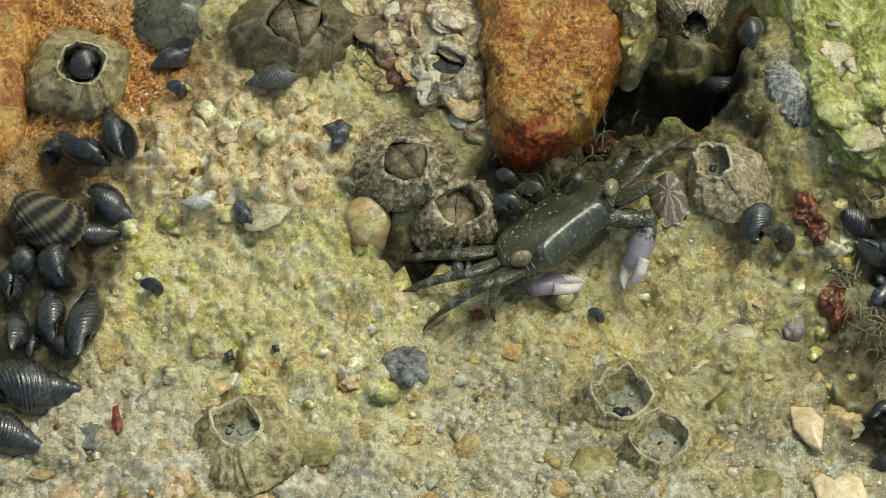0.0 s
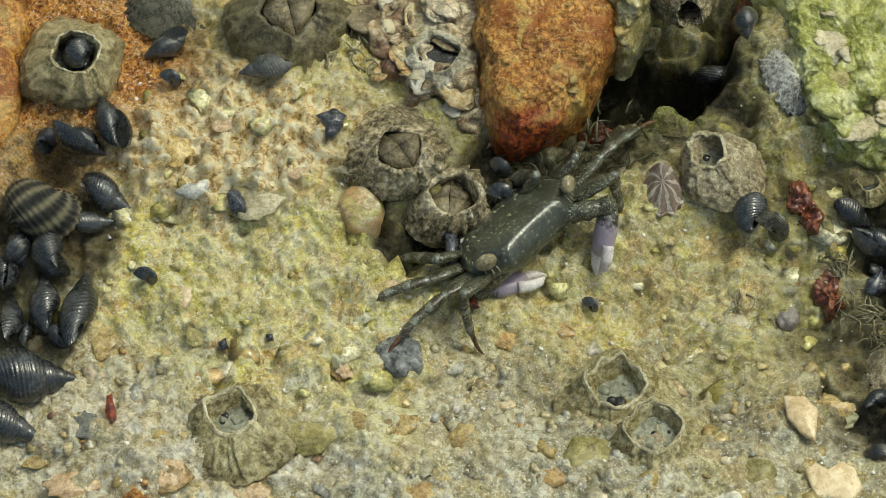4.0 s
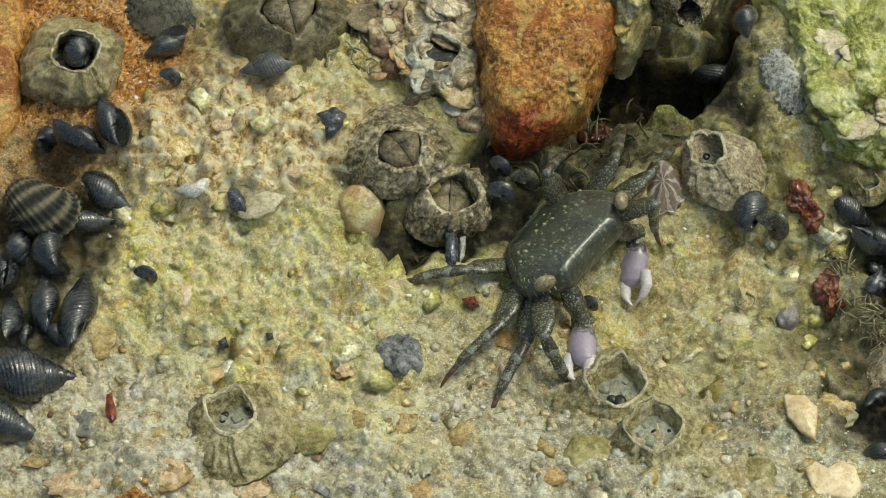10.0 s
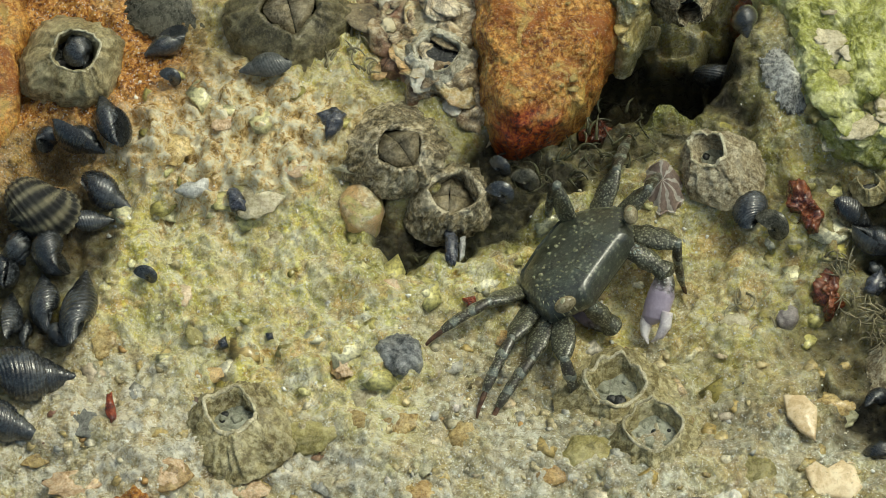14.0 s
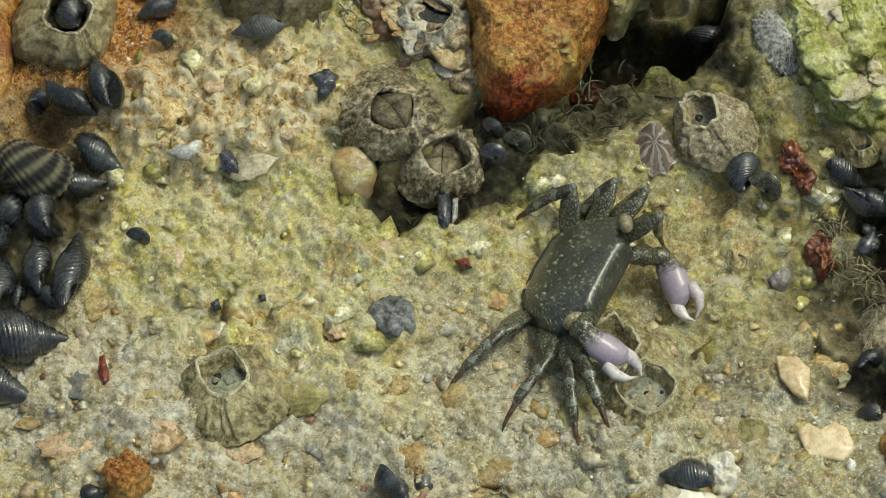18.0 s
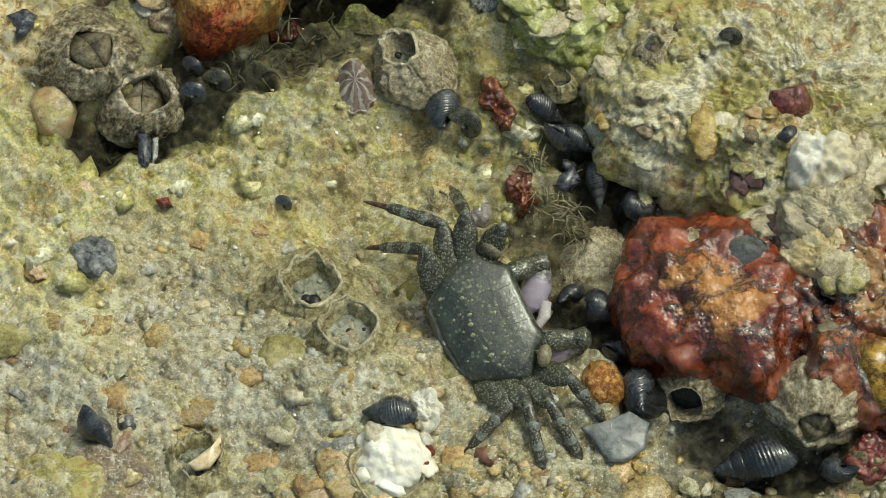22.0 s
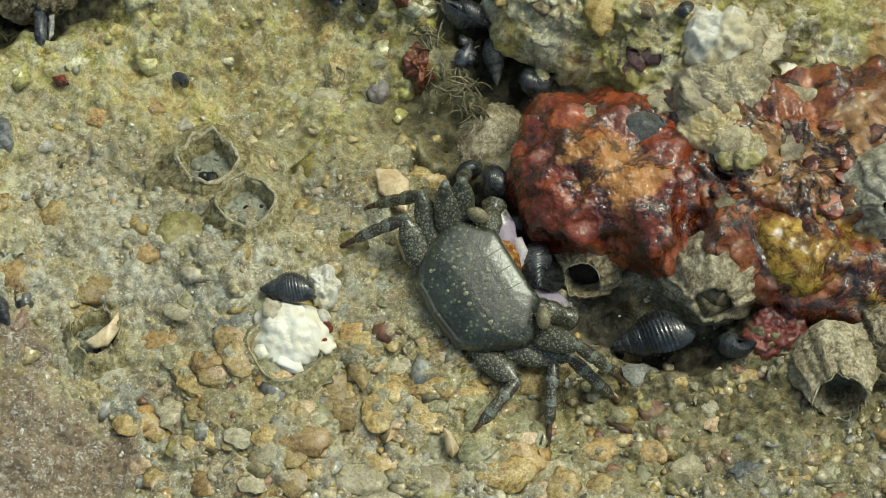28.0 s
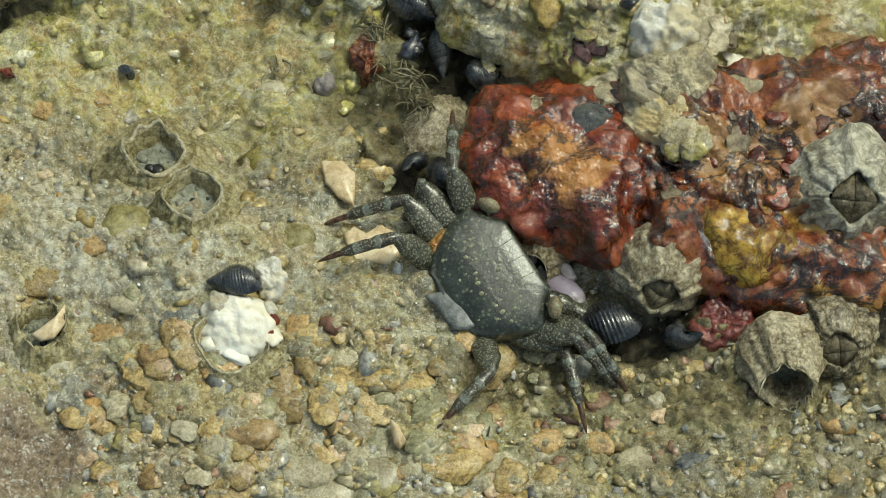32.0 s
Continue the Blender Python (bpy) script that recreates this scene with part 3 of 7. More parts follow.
rusty_stone = stone("rust_and_ochre_stone", (0.026, 0.005, 0.002), (0.17, 0.026, 0.006), (0.45, 0.14, 0.03), 120, (0.12, 0.3), 0.2, (0.72, 0.52, 0.30), vary=0.02, relief=0.0012, wet=1.0, veins=0.95, stain=(0.50, 0.31, 0.05), stain_at=(0.53, 0.60), core=(0.38, 0.20, 0.07), core_at=(0.60, 0.76), grain=0.4, second=(0.045, 0.042, 0.038), coat_ior=1.7)
rust_stone = stone("rust_stone", (0.030, 0.003, 0.001), (0.22, 0.020, 0.003), (0.48, 0.08, 0.008), 300, (0.15, 0.35), 0.15, (0.62, 0.30, 0.08), vary=0.02, relief=0.0016, wet=1.0, veins=0.3)
green_stone = stone("green_white_stone", (0.16, 0.17, 0.025), (0.48, 0.49, 0.11), (0.86, 0.86, 0.50), 240, (0.3, 0.6), 0.3, vary=0.02, relief=0.0012, stain=(0.34, 0.35, 0.08), veins=0.3)
pale_stone = stone("pale_crusted_stone", (0.24, 0.17, 0.05), (0.78, 0.69, 0.38), (0.95, 0.92, 0.76), 280, (0.25, 0.6), 0.3, vary=0.02, relief=0.0016, stain=(0.54, 0.48, 0.12), stain_at=(0.48, 0.56), veins=0.4, grain=0.5, wet=0.8, second=(0.50, 0.25, 0.07))
yellow_stone = stone("yellow_ochre_stone", (0.10, 0.03, 0.006), (0.48, 0.27, 0.025), (0.76, 0.54, 0.10), 260, (0.15, 0.45), 0.15, vary=0.05, wet=1.0, veins=0.7, stain=(0.24, 0.06, 0.015))

orange_rock = boulder("orange_rock", [(848, -140), (846, 20), (850, 120), (862, 225), (900, 262), (975, 238), (1045, 180), (1068, 118), (1092, 10), (1110, -140)], 0.016, orange_red_stone,
        "rough orange brick-like rock overhanging a dark crevice", seed=2, lump=0.0018, size=0.008, steep=5, rings=110, sides=360, crisp=0.2)
boulder("orange_outcrop", [(-260, -160), (20, -150), (40, 0), (22, 110), (30, 200), (0, 270), (-60, 310), (-260, 330)], 0.005, orange_stone, "rough orange rock outcrop beside the barnacles", seed=5, lump=0.002)
green_rock = boulder("green_rock", [(1340, -200), (1345, 0), (1385, 60), (1425, 150), (1430, 210), (1480, 265), (1560, 310), (1640, 250), (1760, 60), (1760, -200)], 0.011, green_stone,
        "pale green algae-coated lumpy rock", seed=7, lump=0.0036, size=0.008, steep=5, base=-0.008, rings=110, sides=340, crisp=0.16)
crusted_rock = boulder("crusted_rock", [(1570, 320), (1620, 210), (1760, 60), (2100, 20), (2450, 60), (2500, 420), (2330, 520), (2120, 560), (1930, 570), (1800, 560), (1680, 500), (1610, 430)], 0.015, pale_stone,
        "pale lumpy rock crusted with shell and olive algae", seed=9, lump=0.004, size=0.014, steep=2.6, rings=120, sides=460, crisp=0.30)
red_rock = boulder("red_rock", [(1632, 640), (1665, 595), (1740, 565), (1880, 580), (1960, 640), (1990, 740), (1960, 840), (1915, 888), (1830, 858), (1740, 840), (1680, 822), (1640, 745)], 0.015, red_stone,
        "wet glossy red-brown rock with orange patches", seed=12, lump=0.0030, size=0.010, rings=110, sides=320, crisp=0.10)
rust_yellow_rock = boulder("rust_yellow_rock", [(1850, 590), (2000, 540), (2120, 545), (2260, 520), (2480, 500), (2520, 900), (2300, 960), (2080, 935), (1920, 890), (1860, 760)], 0.0128, rusty_stone,
        "wet red and ochre rock under barnacles", seed=14, lump=0.0044, size=0.010, rings=110, sides=360, crisp=0.08)
boulder("ochre_rock", [(2030, 800), (2130, 770), (2240, 790), (2260, 880), (2200, 930), (2080, 925), (2035, 880)], 0.0125, yellow_stone, "glossy yellow ochre stone with rusty streaks", seed=15, lump=0.0015, size=0.007, sides=120, rings=36)
ledge_stone = stone("ledge_crust", (0.34, 0.27, 0.07), (0.78, 0.66, 0.26), (0.95, 0.90, 0.62), 420, (0.3, 0.65), 0.3, vary=0.02, relief=0.0018, stain=(0.40, 0.30, 0.10), veins=0.25, grain=0.7, wet=0.8)
crusted_ledge = boulder("crusted_ledge", [(1092, -160), (1086, 40), (1090, 100), (1110, 110), (1132, 70), (1146, 10), (1156, -60), (1166, -160)], 0.0195, ledge_stone, "crusty yellowish ledge over the dark crevice", seed=21, lump=0.0022, size=0.006, steep=2.2, crisp=0.3)

peach_stone = stone("peach_crust", (0.44, 0.27, 0.09), (0.84, 0.68, 0.36), (0.95, 0.91, 0.74), 260, (0.35, 0.65), 0.3, (0.95, 0.93, 0.85), vary=0.02, relief=0.0018, stain=(0.80, 0.50, 0.22), veins=0.3, grain=0.55, second=(0.66, 0.60, 0.22))
shell_crust = stone("broken_shell_crust", (0.13, 0.07, 0.035), (0.58, 0.45, 0.26), (0.88, 0.80, 0.62), 260, (0.3, 0.6), 0.3, vary=0.02, relief=0.001, stain=(0.22, 0.10, 0.06), veins=0.6)
broken_crust = boulder("broken_shell_crust", [(610, -80), (620, 40), (680, 110), (720, 170), (790, 205), (852, 250), (850, 100), (848, -80)], 0.0075, shell_crust,
                       "crust of broken pale and pinkish barnacle shell", seed=24, lump=0.0030, size=0.005, steep=4, category="crust")


# ---- shells: materials ----
barnacle_grey = stone("grey_barnacle_shell", (0.05, 0.040, 0.016), (0.15, 0.125, 0.058), (0.34, 0.30, 0.17), 420, (0.3, 0.6), 0.15, vary=0.12, relief=0.0009, grain=0.42, veins=0.3, wet=0.9, film=0.12)
barnacle_tan = stone("tan_barnacle_shell", (0.13, 0.10, 0.04), (0.34, 0.28, 0.14), (0.58, 0.51, 0.31), 420, (0.3, 0.6), 0.2, vary=0.08, relief=0.0010, grain=0.5, veins=0.25, wet=0.8, film=0.14)
barnacle_brown = stone("brown_barnacle_shell", (0.035, 0.026, 0.010), (0.34, 0.27, 0.145), (0.84, 0.76, 0.57), 330, (0.25, 0.55), 0.3, vary=0.1, relief=0.0012, grain=0.55, veins=0.6, wet=0.9, film=0.10)
barnacle_white = stone("chalky_barnacle_shell", (0.20, 0.18, 0.12), (0.52, 0.49, 0.38), (0.78, 0.75, 0.63), 260, (0.4, 0.7), 0.25, vary=0.05, relief=0.0008, grain=0.5, veins=0.5)
barnacle_pale = stone("pale_barnacle_shell", (0.12, 0.085, 0.04), (0.40, 0.33, 0.20), (0.70, 0.64, 0.47), 420, (0.4, 0.7), 0.25, vary=0.1, relief=0.0008, grain=0.6, veins=0.35)
barnacle_sand = stone("sandy_barnacle_shell", (0.12, 0.09, 0.03), (0.40, 0.34, 0.16), (0.66, 0.60, 0.38), 260, (0.35, 0.65), 0.3, vary=0.08, relief=0.0008, grain=0.6, veins=0.35)
cavity_grey = stone("wet_shell_lining", (0.07, 0.07, 0.042), (0.20, 0.205, 0.145), (0.38, 0.39, 0.31), 420, (0.35, 0.6), 0.25, vary=0.1, relief=0.0006, wet=0.4, film=0.3)
# near-black: shade of deep hollows as colour, and the snails' dark opercula
cavity_dark = stone("hollow_shade_and_operculum", (0.004, 0.005, 0.005), (0.012, 0.014, 0.014), (0.03, 0.03, 0.028), 260, (0.15, 0.4), 0.0, vary=0.1)
rim_pale = stone("worn_rim", (0.20, 0.17, 0.09), (0.46, 0.41, 0.26), (0.74, 0.69, 0.52), 500, (0.35, 0.6), 0.3, vary=0.1)
plate_brown = stone("brown_valve", (0.05, 0.04, 0.022), (0.16, 0.13, 0.075), (0.34, 0.29, 0.19), 420, (0.25, 0.5), 0.2, vary=0.15)
white_shell = stone("white_shell", (0.84, 0.76, 0.55), (0.93, 0.90, 0.78), (0.95, 0.94, 0.88), 130, (0.45, 0.7), 0.2, (0.95, 0.94, 0.9), vary=0.02, relief=0.0003, dust_share=0.06)
cream_shell = stone("cream_shell", (0.46, 0.32, 0.16), (0.70, 0.55, 0.34), (0.84, 0.74, 0.54), 160, (0.3, 0.5), 0.1, vary=0.08, relief=0.0002)
slate_shell = stone("slate_grey_chip", (0.08, 0.09, 0.09), (0.17, 0.18, 0.18), (0.30, 0.31, 0.31), 140, (0.2, 0.4), 0.1, vary=0.05, relief=0.0002, wet=0.35, film=0.25)
black_shell = stone("black_snail_shell", (0.006, 0.007, 0.009), (0.020, 0.023, 0.027), (0.065, 0.072, 0.08), 420, (0.14, 0.3), 0.25, (0.20, 0.20, 0.18), vary=0.35, relief=0.00022, wet=1.0, film=0.08, coat_ior=1.6)
grey_shell = stone("slate_snail_shell", (0.03, 0.035, 0.035), (0.075, 0.08, 0.08), (0.16, 0.165, 0.16), 420, (0.25, 0.5), 0.2, vary=0.2, relief=0.00025)
olive_shell = stone("olive_snail_shell", (0.02, 0.02, 0.012), (0.06, 0.058, 0.04), (0.14, 0.13, 0.095), 420, (0.2, 0.45), 0.2, vary=0.2, relief=0.00025)


def striped_material(name, a, b, bands, around=False, worn=None):
    """Stripes across the whorls, or round a cone's axis."""
    m, n, l, p = nodes_of(name)
    co = n.new("ShaderNodeTexCoord").outputs["Object"]
    warp = tex_noise(n, l, co, 250, 4, 0.6)
    g = n.new("ShaderNodeTexGradient")
    g.gradient_type = "RADIAL"
    l.new(co, g.inputs[0])
    base = g.outputs["Fac"]  # once round the axis
    s = math_node(n, l, "SINE", math_node(n, l, "ADD", math_node(n, l, "MULTIPLY", base, 2 * math.pi * bands), math_node(n, l, "MULTIPLY", warp.outputs[0], 9.0)), 0)
    c = mix(n, l, ramp(n, l, s, [(0.3, grey(0)), (0.62, grey(1))]), a, b)
    fine = tex_noise(n, l, co, 900, 5, 0.7)
    c = mix(n, l, 0.6, c, ramp(n, l, fine.outputs[0], [(0.3, grey(0.15)), (0.6, grey(1.0))]), "MULTIPLY")
    l.new(c, p.inputs["Base Color"])
    p.inputs["Roughness"].default_value = 0.4
    bump(n, l, fine.outputs[0], 0.6, 0.0004, p)
    return m


nerite_banded = striped_material("banded_nerite_shell", (0.016, 0.016, 0.016), (0.26, 0.235, 0.15), 13)
star_striped = striped_material("pink_striped_shell", (0.26, 0.19, 0.155), (0.58, 0.53, 0.46), 9)


# ---- barnacles ----
def barnacle(base, top, rb, ra, h, material, label, inside="dark", jag=0.06, ribs=12, rib=0.05, seed=1, bulge=1.35, oval=1.0, depth=0.6, tilt=False, on=None, high=None, sunk=0.2, worn=0.03):
    b = (seat_on(on, *base) if on else seat(*base) if high is None else spot(*base, high)) - Vector((0, 0, 0.0012))
    a = spot(top[0], top[1], b.z + h * K)
    lean = (a - b) / (h * K)
    R, r, H = rb * K, ra * K, h * K
    place = Matrix.Translation(b)
    if tilt:
        H = (a - b).length
        place = Matrix.Translation(b) @ (a - b).to_track_quat("Z", "Y").to_matrix().to_4x4()
        lean = Vector((0, 0, 1))
    ob = thing("barnacle", place, label, "barnacle", "barnacles on the rock")
    rg = random.Random(seed)
    phase = rg.uniform(0, 6)
    n_out, n_in = 22, 9

    turn = rg.uniform(0, 6.28)

    def diamond(an):
        if inside != "valves":
            return 1.0
        return 1.12 / (abs(math.cos(an - turn)) ** 1.35 + abs(0.92 * math.sin(an - turn)) ** 1.35) ** (1 / 1.35)

    def edge(an):
        return diamond(an) + jag * (rough3((math.cos(an) * 2, math.sin(an) * 2, seed), 0.9, seed) + 0.18 * math.sin(4 * an + phase))

    def wall(i, an):
        if i < n_out:
            s = i / (n_out - 1)
            rad = r * (1 + (diamond(an) - 1) * s ** 3) + (R - r) * (1 - s ** bulge)
            ridge = rough3((ribs * 0.45 * math.cos(an), ribs * 0.45 * math.sin(an), s * 0.8), 1.0, seed)
            seam = abs(math.sin(3 * an + phase + 0.6 * math.sin(2 * an) + 0.25 * s)) ** 0.35
            rad *= (1 + 0.032 * math.sin(ribs * 2 * an + 2.5 * ridge) * min(1, 3 * s) + 0.012 * math.sin(s * 26 + 2 * ridge)) * (1 + rib * 1.6 * min(1, 0.25 + 2 * s) * ridge + 0.07 * (seam - 0.8) * (0.3 + 0.7 * s))
            z = H * s * (1 + s * 2.2 * (edge(an) - diamond(an)))
        else:
            s = (i - n_out + 1) / n_in
            rad = r * (0.88 - 0.08 * s) * edge(an)
            z = H * (1 - depth * s)
        e = 1 + 0.10 * math.sin(2 * an + phase) * oval
        x, y = math.cos(an) * rad * e, math.sin(an) * rad / e
        w = 0.05 * R * rough3((x, y, z), R * 0.35, seed) + 0.02 * R * rough3((x, y, z), R * 0.12, seed + 3, 2) * min(1, s * 4 if i < n_out else 1)
        return Vector((x + lean.x * z + w, y + lean.y * z + w, z))
    bm = lathe((n_out + n_in, wall), 110, close_top=False)
    part("shell_wall", bm, material, ob)
    zf = H * (1 - depth * 0.9)

    def floor_ring(i, an):
        f = (1, 0.7, 0.35)[i]
        x, y = math.cos(an) * r * 0.93 * f, math.sin(an) * r * 0.93 * f
        return Vector((x + lean.x * zf, y + lean.y * zf, zf + 0.02 * R * rough3((x, y, 0), r * 0.5, seed)))
    # dark mouths get a near-black floor in place of their depth's shade
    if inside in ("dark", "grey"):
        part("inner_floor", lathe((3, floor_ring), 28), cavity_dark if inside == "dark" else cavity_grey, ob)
        for k in range(9 if inside == "grey" else 0):
            bm = bmesh.new()
            bmesh.ops.create_icosphere(bm, subdivisions=2, radius=r * rg.uniform(0.06, 0.24))
            for w in bm.verts:
                w.co *= 1 + 0.4 * rough3(w.co, r * 0.2, seed + k)
                w.co.z *= 0.45
            ra_, an_ = r * 0.75 * rg.random() ** 0.5, rg.uniform(0, 6.28)
            o = part("rubble", bm, (cavity_dark, cavity_grey, cavity_grey)[k % 3], ob)
            o.location = (math.cos(an_) * ra_ + lean.x * zf, math.sin(an_) * ra_ + lean.y * zf, zf)
    else:
        # the floor's near-black colour stands in for shade around the valves
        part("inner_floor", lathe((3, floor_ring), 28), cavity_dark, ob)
        zt = H * (1 - depth * sunk)
        for k in range(4):
            bm = bmesh.new()
            a0, a1 = turn + k * math.pi / 2 + 0.02, turn + (k + 1) * math.pi / 2 - 0.02
            mid_a = (a0 + a1) / 2
            ptsv = []
            for f, an in [(0.03, mid_a)] + [(0.45, a0)] + [(0.86, a0 + (a1 - a0) * q / 6) for q in range(7)] + [(0.45, a1)]:
                rad = r * f * (diamond(an) if f > 0.1 else 1)
                x, y = math.cos(an) * rad, math.sin(an) * rad
                side = abs(math.sin(an - turn)) * f
                ptsv.append(Vector((x + lean.x * zt, y + lean.y * zt, zt + r * (0.42 - 0.55 * side - 0.10 * f * f))))
            lo = [bm.verts.new(q - Vector((0, 0, 0.0008))) for q in ptsv]
            hi = [bm.verts.new(q) for q in ptsv]
            bm.faces.new(hi)
            bm.faces.new(lo[::-1])
            for q in range(len(hi)):
                bm.faces.new((lo[q], lo[(q + 1) % len(lo)], hi[(q + 1) % len(hi)], hi[q]))
            part("valve", bm, plate_brown, ob)
    # the worn lip of the opening
    def lip(i, an):
        th = i * 2 * math.pi / 8
        rad = r * edge(an) * 0.965 + worn * r * (1 + 0.6 * rough3((an * 3, th, seed), 1.0, seed)) * math.cos(th)
        e = 1 + 0.10 * math.sin(2 * an + phase) * oval
        z = H * (1 + 2.2 * (edge(an) - diamond(an))) + worn * r * math.sin(th)
        return Vector((math.cos(an) * rad * e + lean.x * z, math.sin(an) * rad / e + lean.y * z, z))
    if inside != "valves":
        part("lip", lathe((9, lip), 56, close_top=False), rim_pale, ob, "worn pale lip round the opening")
    return ob


barnacle((124, 112), (133, 90), 98, 46, 92, barnacle_tan, "large tan conical barnacle with an open dark mouth", "dark", 0.08, 9, 0.008, 2, bulge=2.6, worn=0.05)
barnacle((506, 34), (512, 10), 108, 50, 80, barnacle_grey, "large grey barnacle with closed grey valves", "valves", 0.06, 10, 0.02, 3, bulge=2.4, worn=0.05, sunk=0.35)
barnacle((690, 262), (708, 262), 97, 42, 80, barnacle_brown, "closed brown barnacle with peaked valves", "valves", 0.05, 14, 0.07, 4, oval=0.5, bulge=1.8, worn=0.05)
barnacle((787, 360), (803, 340), 84, 44, 72, barnacle_brown, "brown barnacle with a diamond-shaped mouth", "valves", 0.06, 12, 0.06, 5, sunk=0.85, bulge=1.8, worn=0.05)
barnacle((1284, 302), (1250, 264), 80, 36, 66, barnacle_pale, "sandy barnacle with a small open mouth", "grey", 0.09, 9, 0.04, 6, bulge=1.6, worn=0.09)
barnacle((1092, 712), (1090, 672), 104, 50, 46, barnacle_sand, "low broken barnacle open over a grey hollow", "grey", 0.11, 14, 0.07, 7, depth=0.8, bulge=0.8, worn=0.06)
barnacle((1158, 778), (1155, 752), 72, 47, 36, barnacle_sand, "low sandy barnacle with a wide open hollow", "grey", 0.08, 12, 0.06, 8, depth=0.85, bulge=0.9, worn=0.05)
barnacle((428, 768), (408, 727), 88, 43, 40, barnacle_sand, "sandy algae-coated barnacle with an open mouth", "grey", 0.10, 13, 0.09, 9, bulge=1.9, worn=0.07)
barnacle((882, 1012), (886, 982), 62, 42, 40, barnacle_sand, "broken thin-rimmed barnacle cup in the grit", "grey", 0.24, 16, 0.05, 10)
barnacle((1222, 1026), (1222, 1012), 82, 62, 24, barnacle_sand, "sandy barnacle wall round a white shell", "grey", 0.05, 22, 0.03, 11)
barnacle((1764, 866), (1752, 902), 64, 34, 42, barnacle_pale, "small pale barnacle with a dark open mouth", "dark", 0.07, 8, 0.08, 12, bulge=1.9, tilt=True)
barnacle((1990, 890), (1988, 950), 88, 32, 44, barnacle_pale, "pale ridged barnacle with closed valves", "valves", 0.04, 9, 0.07, 13, bulge=1.9, tilt=True)
barnacle((2200, 1040), (2214, 1118), 76, 46, 46, barnacle_pale, "tall pale barnacle with a jagged open mouth", "grey", 0.09, 8, 0.06, 14, bulge=1.9, tilt=True)
barnacle((2298, 1025), (2312, 1056), 84, 34, 60, barnacle_brown, "brown-grey barnacle with worn closed valves", "valves", 0.05, 9, 0.08, 15, bulge=1.8, tilt=True)
barnacle((2326, 762), (2340, 784), 104, 42, 66, barnacle_white, "large chalky fissured barnacle with closed valves", "valves", 0.05, 8, 0.11, 16, bulge=1.7, tilt=True, on=rust_yellow_rock)
barnacle((1538, 330), (1536, 318), 36, 20, 30, barnacle_sand, "small sandy barnacle with a dark hole", "dark", 0.06, 8, 0.04, 17)
barnacle((290, 1098), (288, 1088), 52, 34, 30, barnacle_sand, "low sandy barnacle with a thin rim", "grey", 0.10, 11, 0.05, 23)
barnacle((778, 100), (772, 90), 62, 40, 34, barnacle_white, "broken pale barnacle with a dark hollow", "dark", 0.14, 9, 0.06, 18, on=broken_crust)
barnacle((1205, -40), (1218, 22), 78, 26, 56, barnacle_brown, "brown ribbed barnacle over the crevice", "dark", 0.08, 16, 0.08, 19, high=0.012, tilt=True)
barnacle((1702, 268), (1702, 260), 34, 19, 20, barnacle_pale, "small barnacle hole in the crusted rock", "dark", 0.10, 8, 0.06, 21, on=crusted_rock)


# ---- cones: limpets ----
chalk_rib = stone("grey_white_ribbed_shell", (0.16, 0.16, 0.15), (0.58, 0.58, 0.54), (0.90, 0.90, 0.85), 380, (0.25, 0.5), 0.3, vary=0.05, relief=0.0012, grain=0.7, veins=0.4)
def limpet(u, v, r, h, material, label, ribs=24, rib=0.03, squash=0.85, turn=0.0, lean=(0.1, 0.1), on=None, rings=0.0, up=0.0):
    p = seat_on(on, u, v, up) if on else seat(u, v, up)
    ob = thing("limpet", Matrix.Translation(p - Vector((0, 0, 0.0008))) @ pose(0, 0, 0, 0, 0, turn), label, "limpet", "limpets")
    R, H = r * K, h * K

    def at(i, an):
        s = i / 31
        rad = R * (1 - s) ** 0.8 * (1 + rings * math.sin(i * 1.7)) * (1 + rib * (1 - s * 0.6) * math.sin(ribs * an)) + 0.0001
        z = H * s ** 0.8 if i else 0
        return Vector((math.cos(an) * rad + lean[0] * z, math.sin(an) * rad * squash + lean[1] * z, z - (0.002 if i == 0 else 0)))
    part("shell", lathe((32, at), 96), material, ob)

    def edge(i, an):
        th = i * math.pi / 3
        rad = R * 0.99 * (1 + rib * math.sin(ribs * an)) + 0.00025 * math.cos(th)
        return Vector((math.cos(an) * rad, math.sin(an) * rad * squash, 0.00025 * math.sin(th) + 0.0003))
    part("shell_edge", lathe((7, edge), 96, close_top=False), material, ob)
    return ob


limpet(1388, 138, 76, 40, chalk_rib, "elongated white-grey ribbed shell on the green rock", 26, 0.07, 0.44, -68, (0, 0.2), on=green_rock, up=0.0022)
limpet(305, 5, 92, 44, olive_shell, "large dark ribbed limpet on the orange rock", 34, 0.04, 0.8)
limpet(1170, 336, 36, 60, star_striped, "small pink and white striped limpet", 9, 0.08, 1.25, 10, (0.1, 0.45))
limpet(1863, 628, 42, 22, grey_shell, "dark slate limpet on the red rock", 26, 0.03, 0.75, -8, (0, 0), on=red_rock)
limpet(1592, 655, 66, 44, barnacle_pale, "tan finely ribbed limpet wedged beside the red rock", 34, 0.035, 1.3, -20, (-0.2, 0.5), rings=0.012)
limpet(1768, 606, 22, 10, barnacle_pale, "tiny pale ring-shaped limpet on the red rock", 9, 0.10, 0.9, 0, (0, 0), on=red_rock)


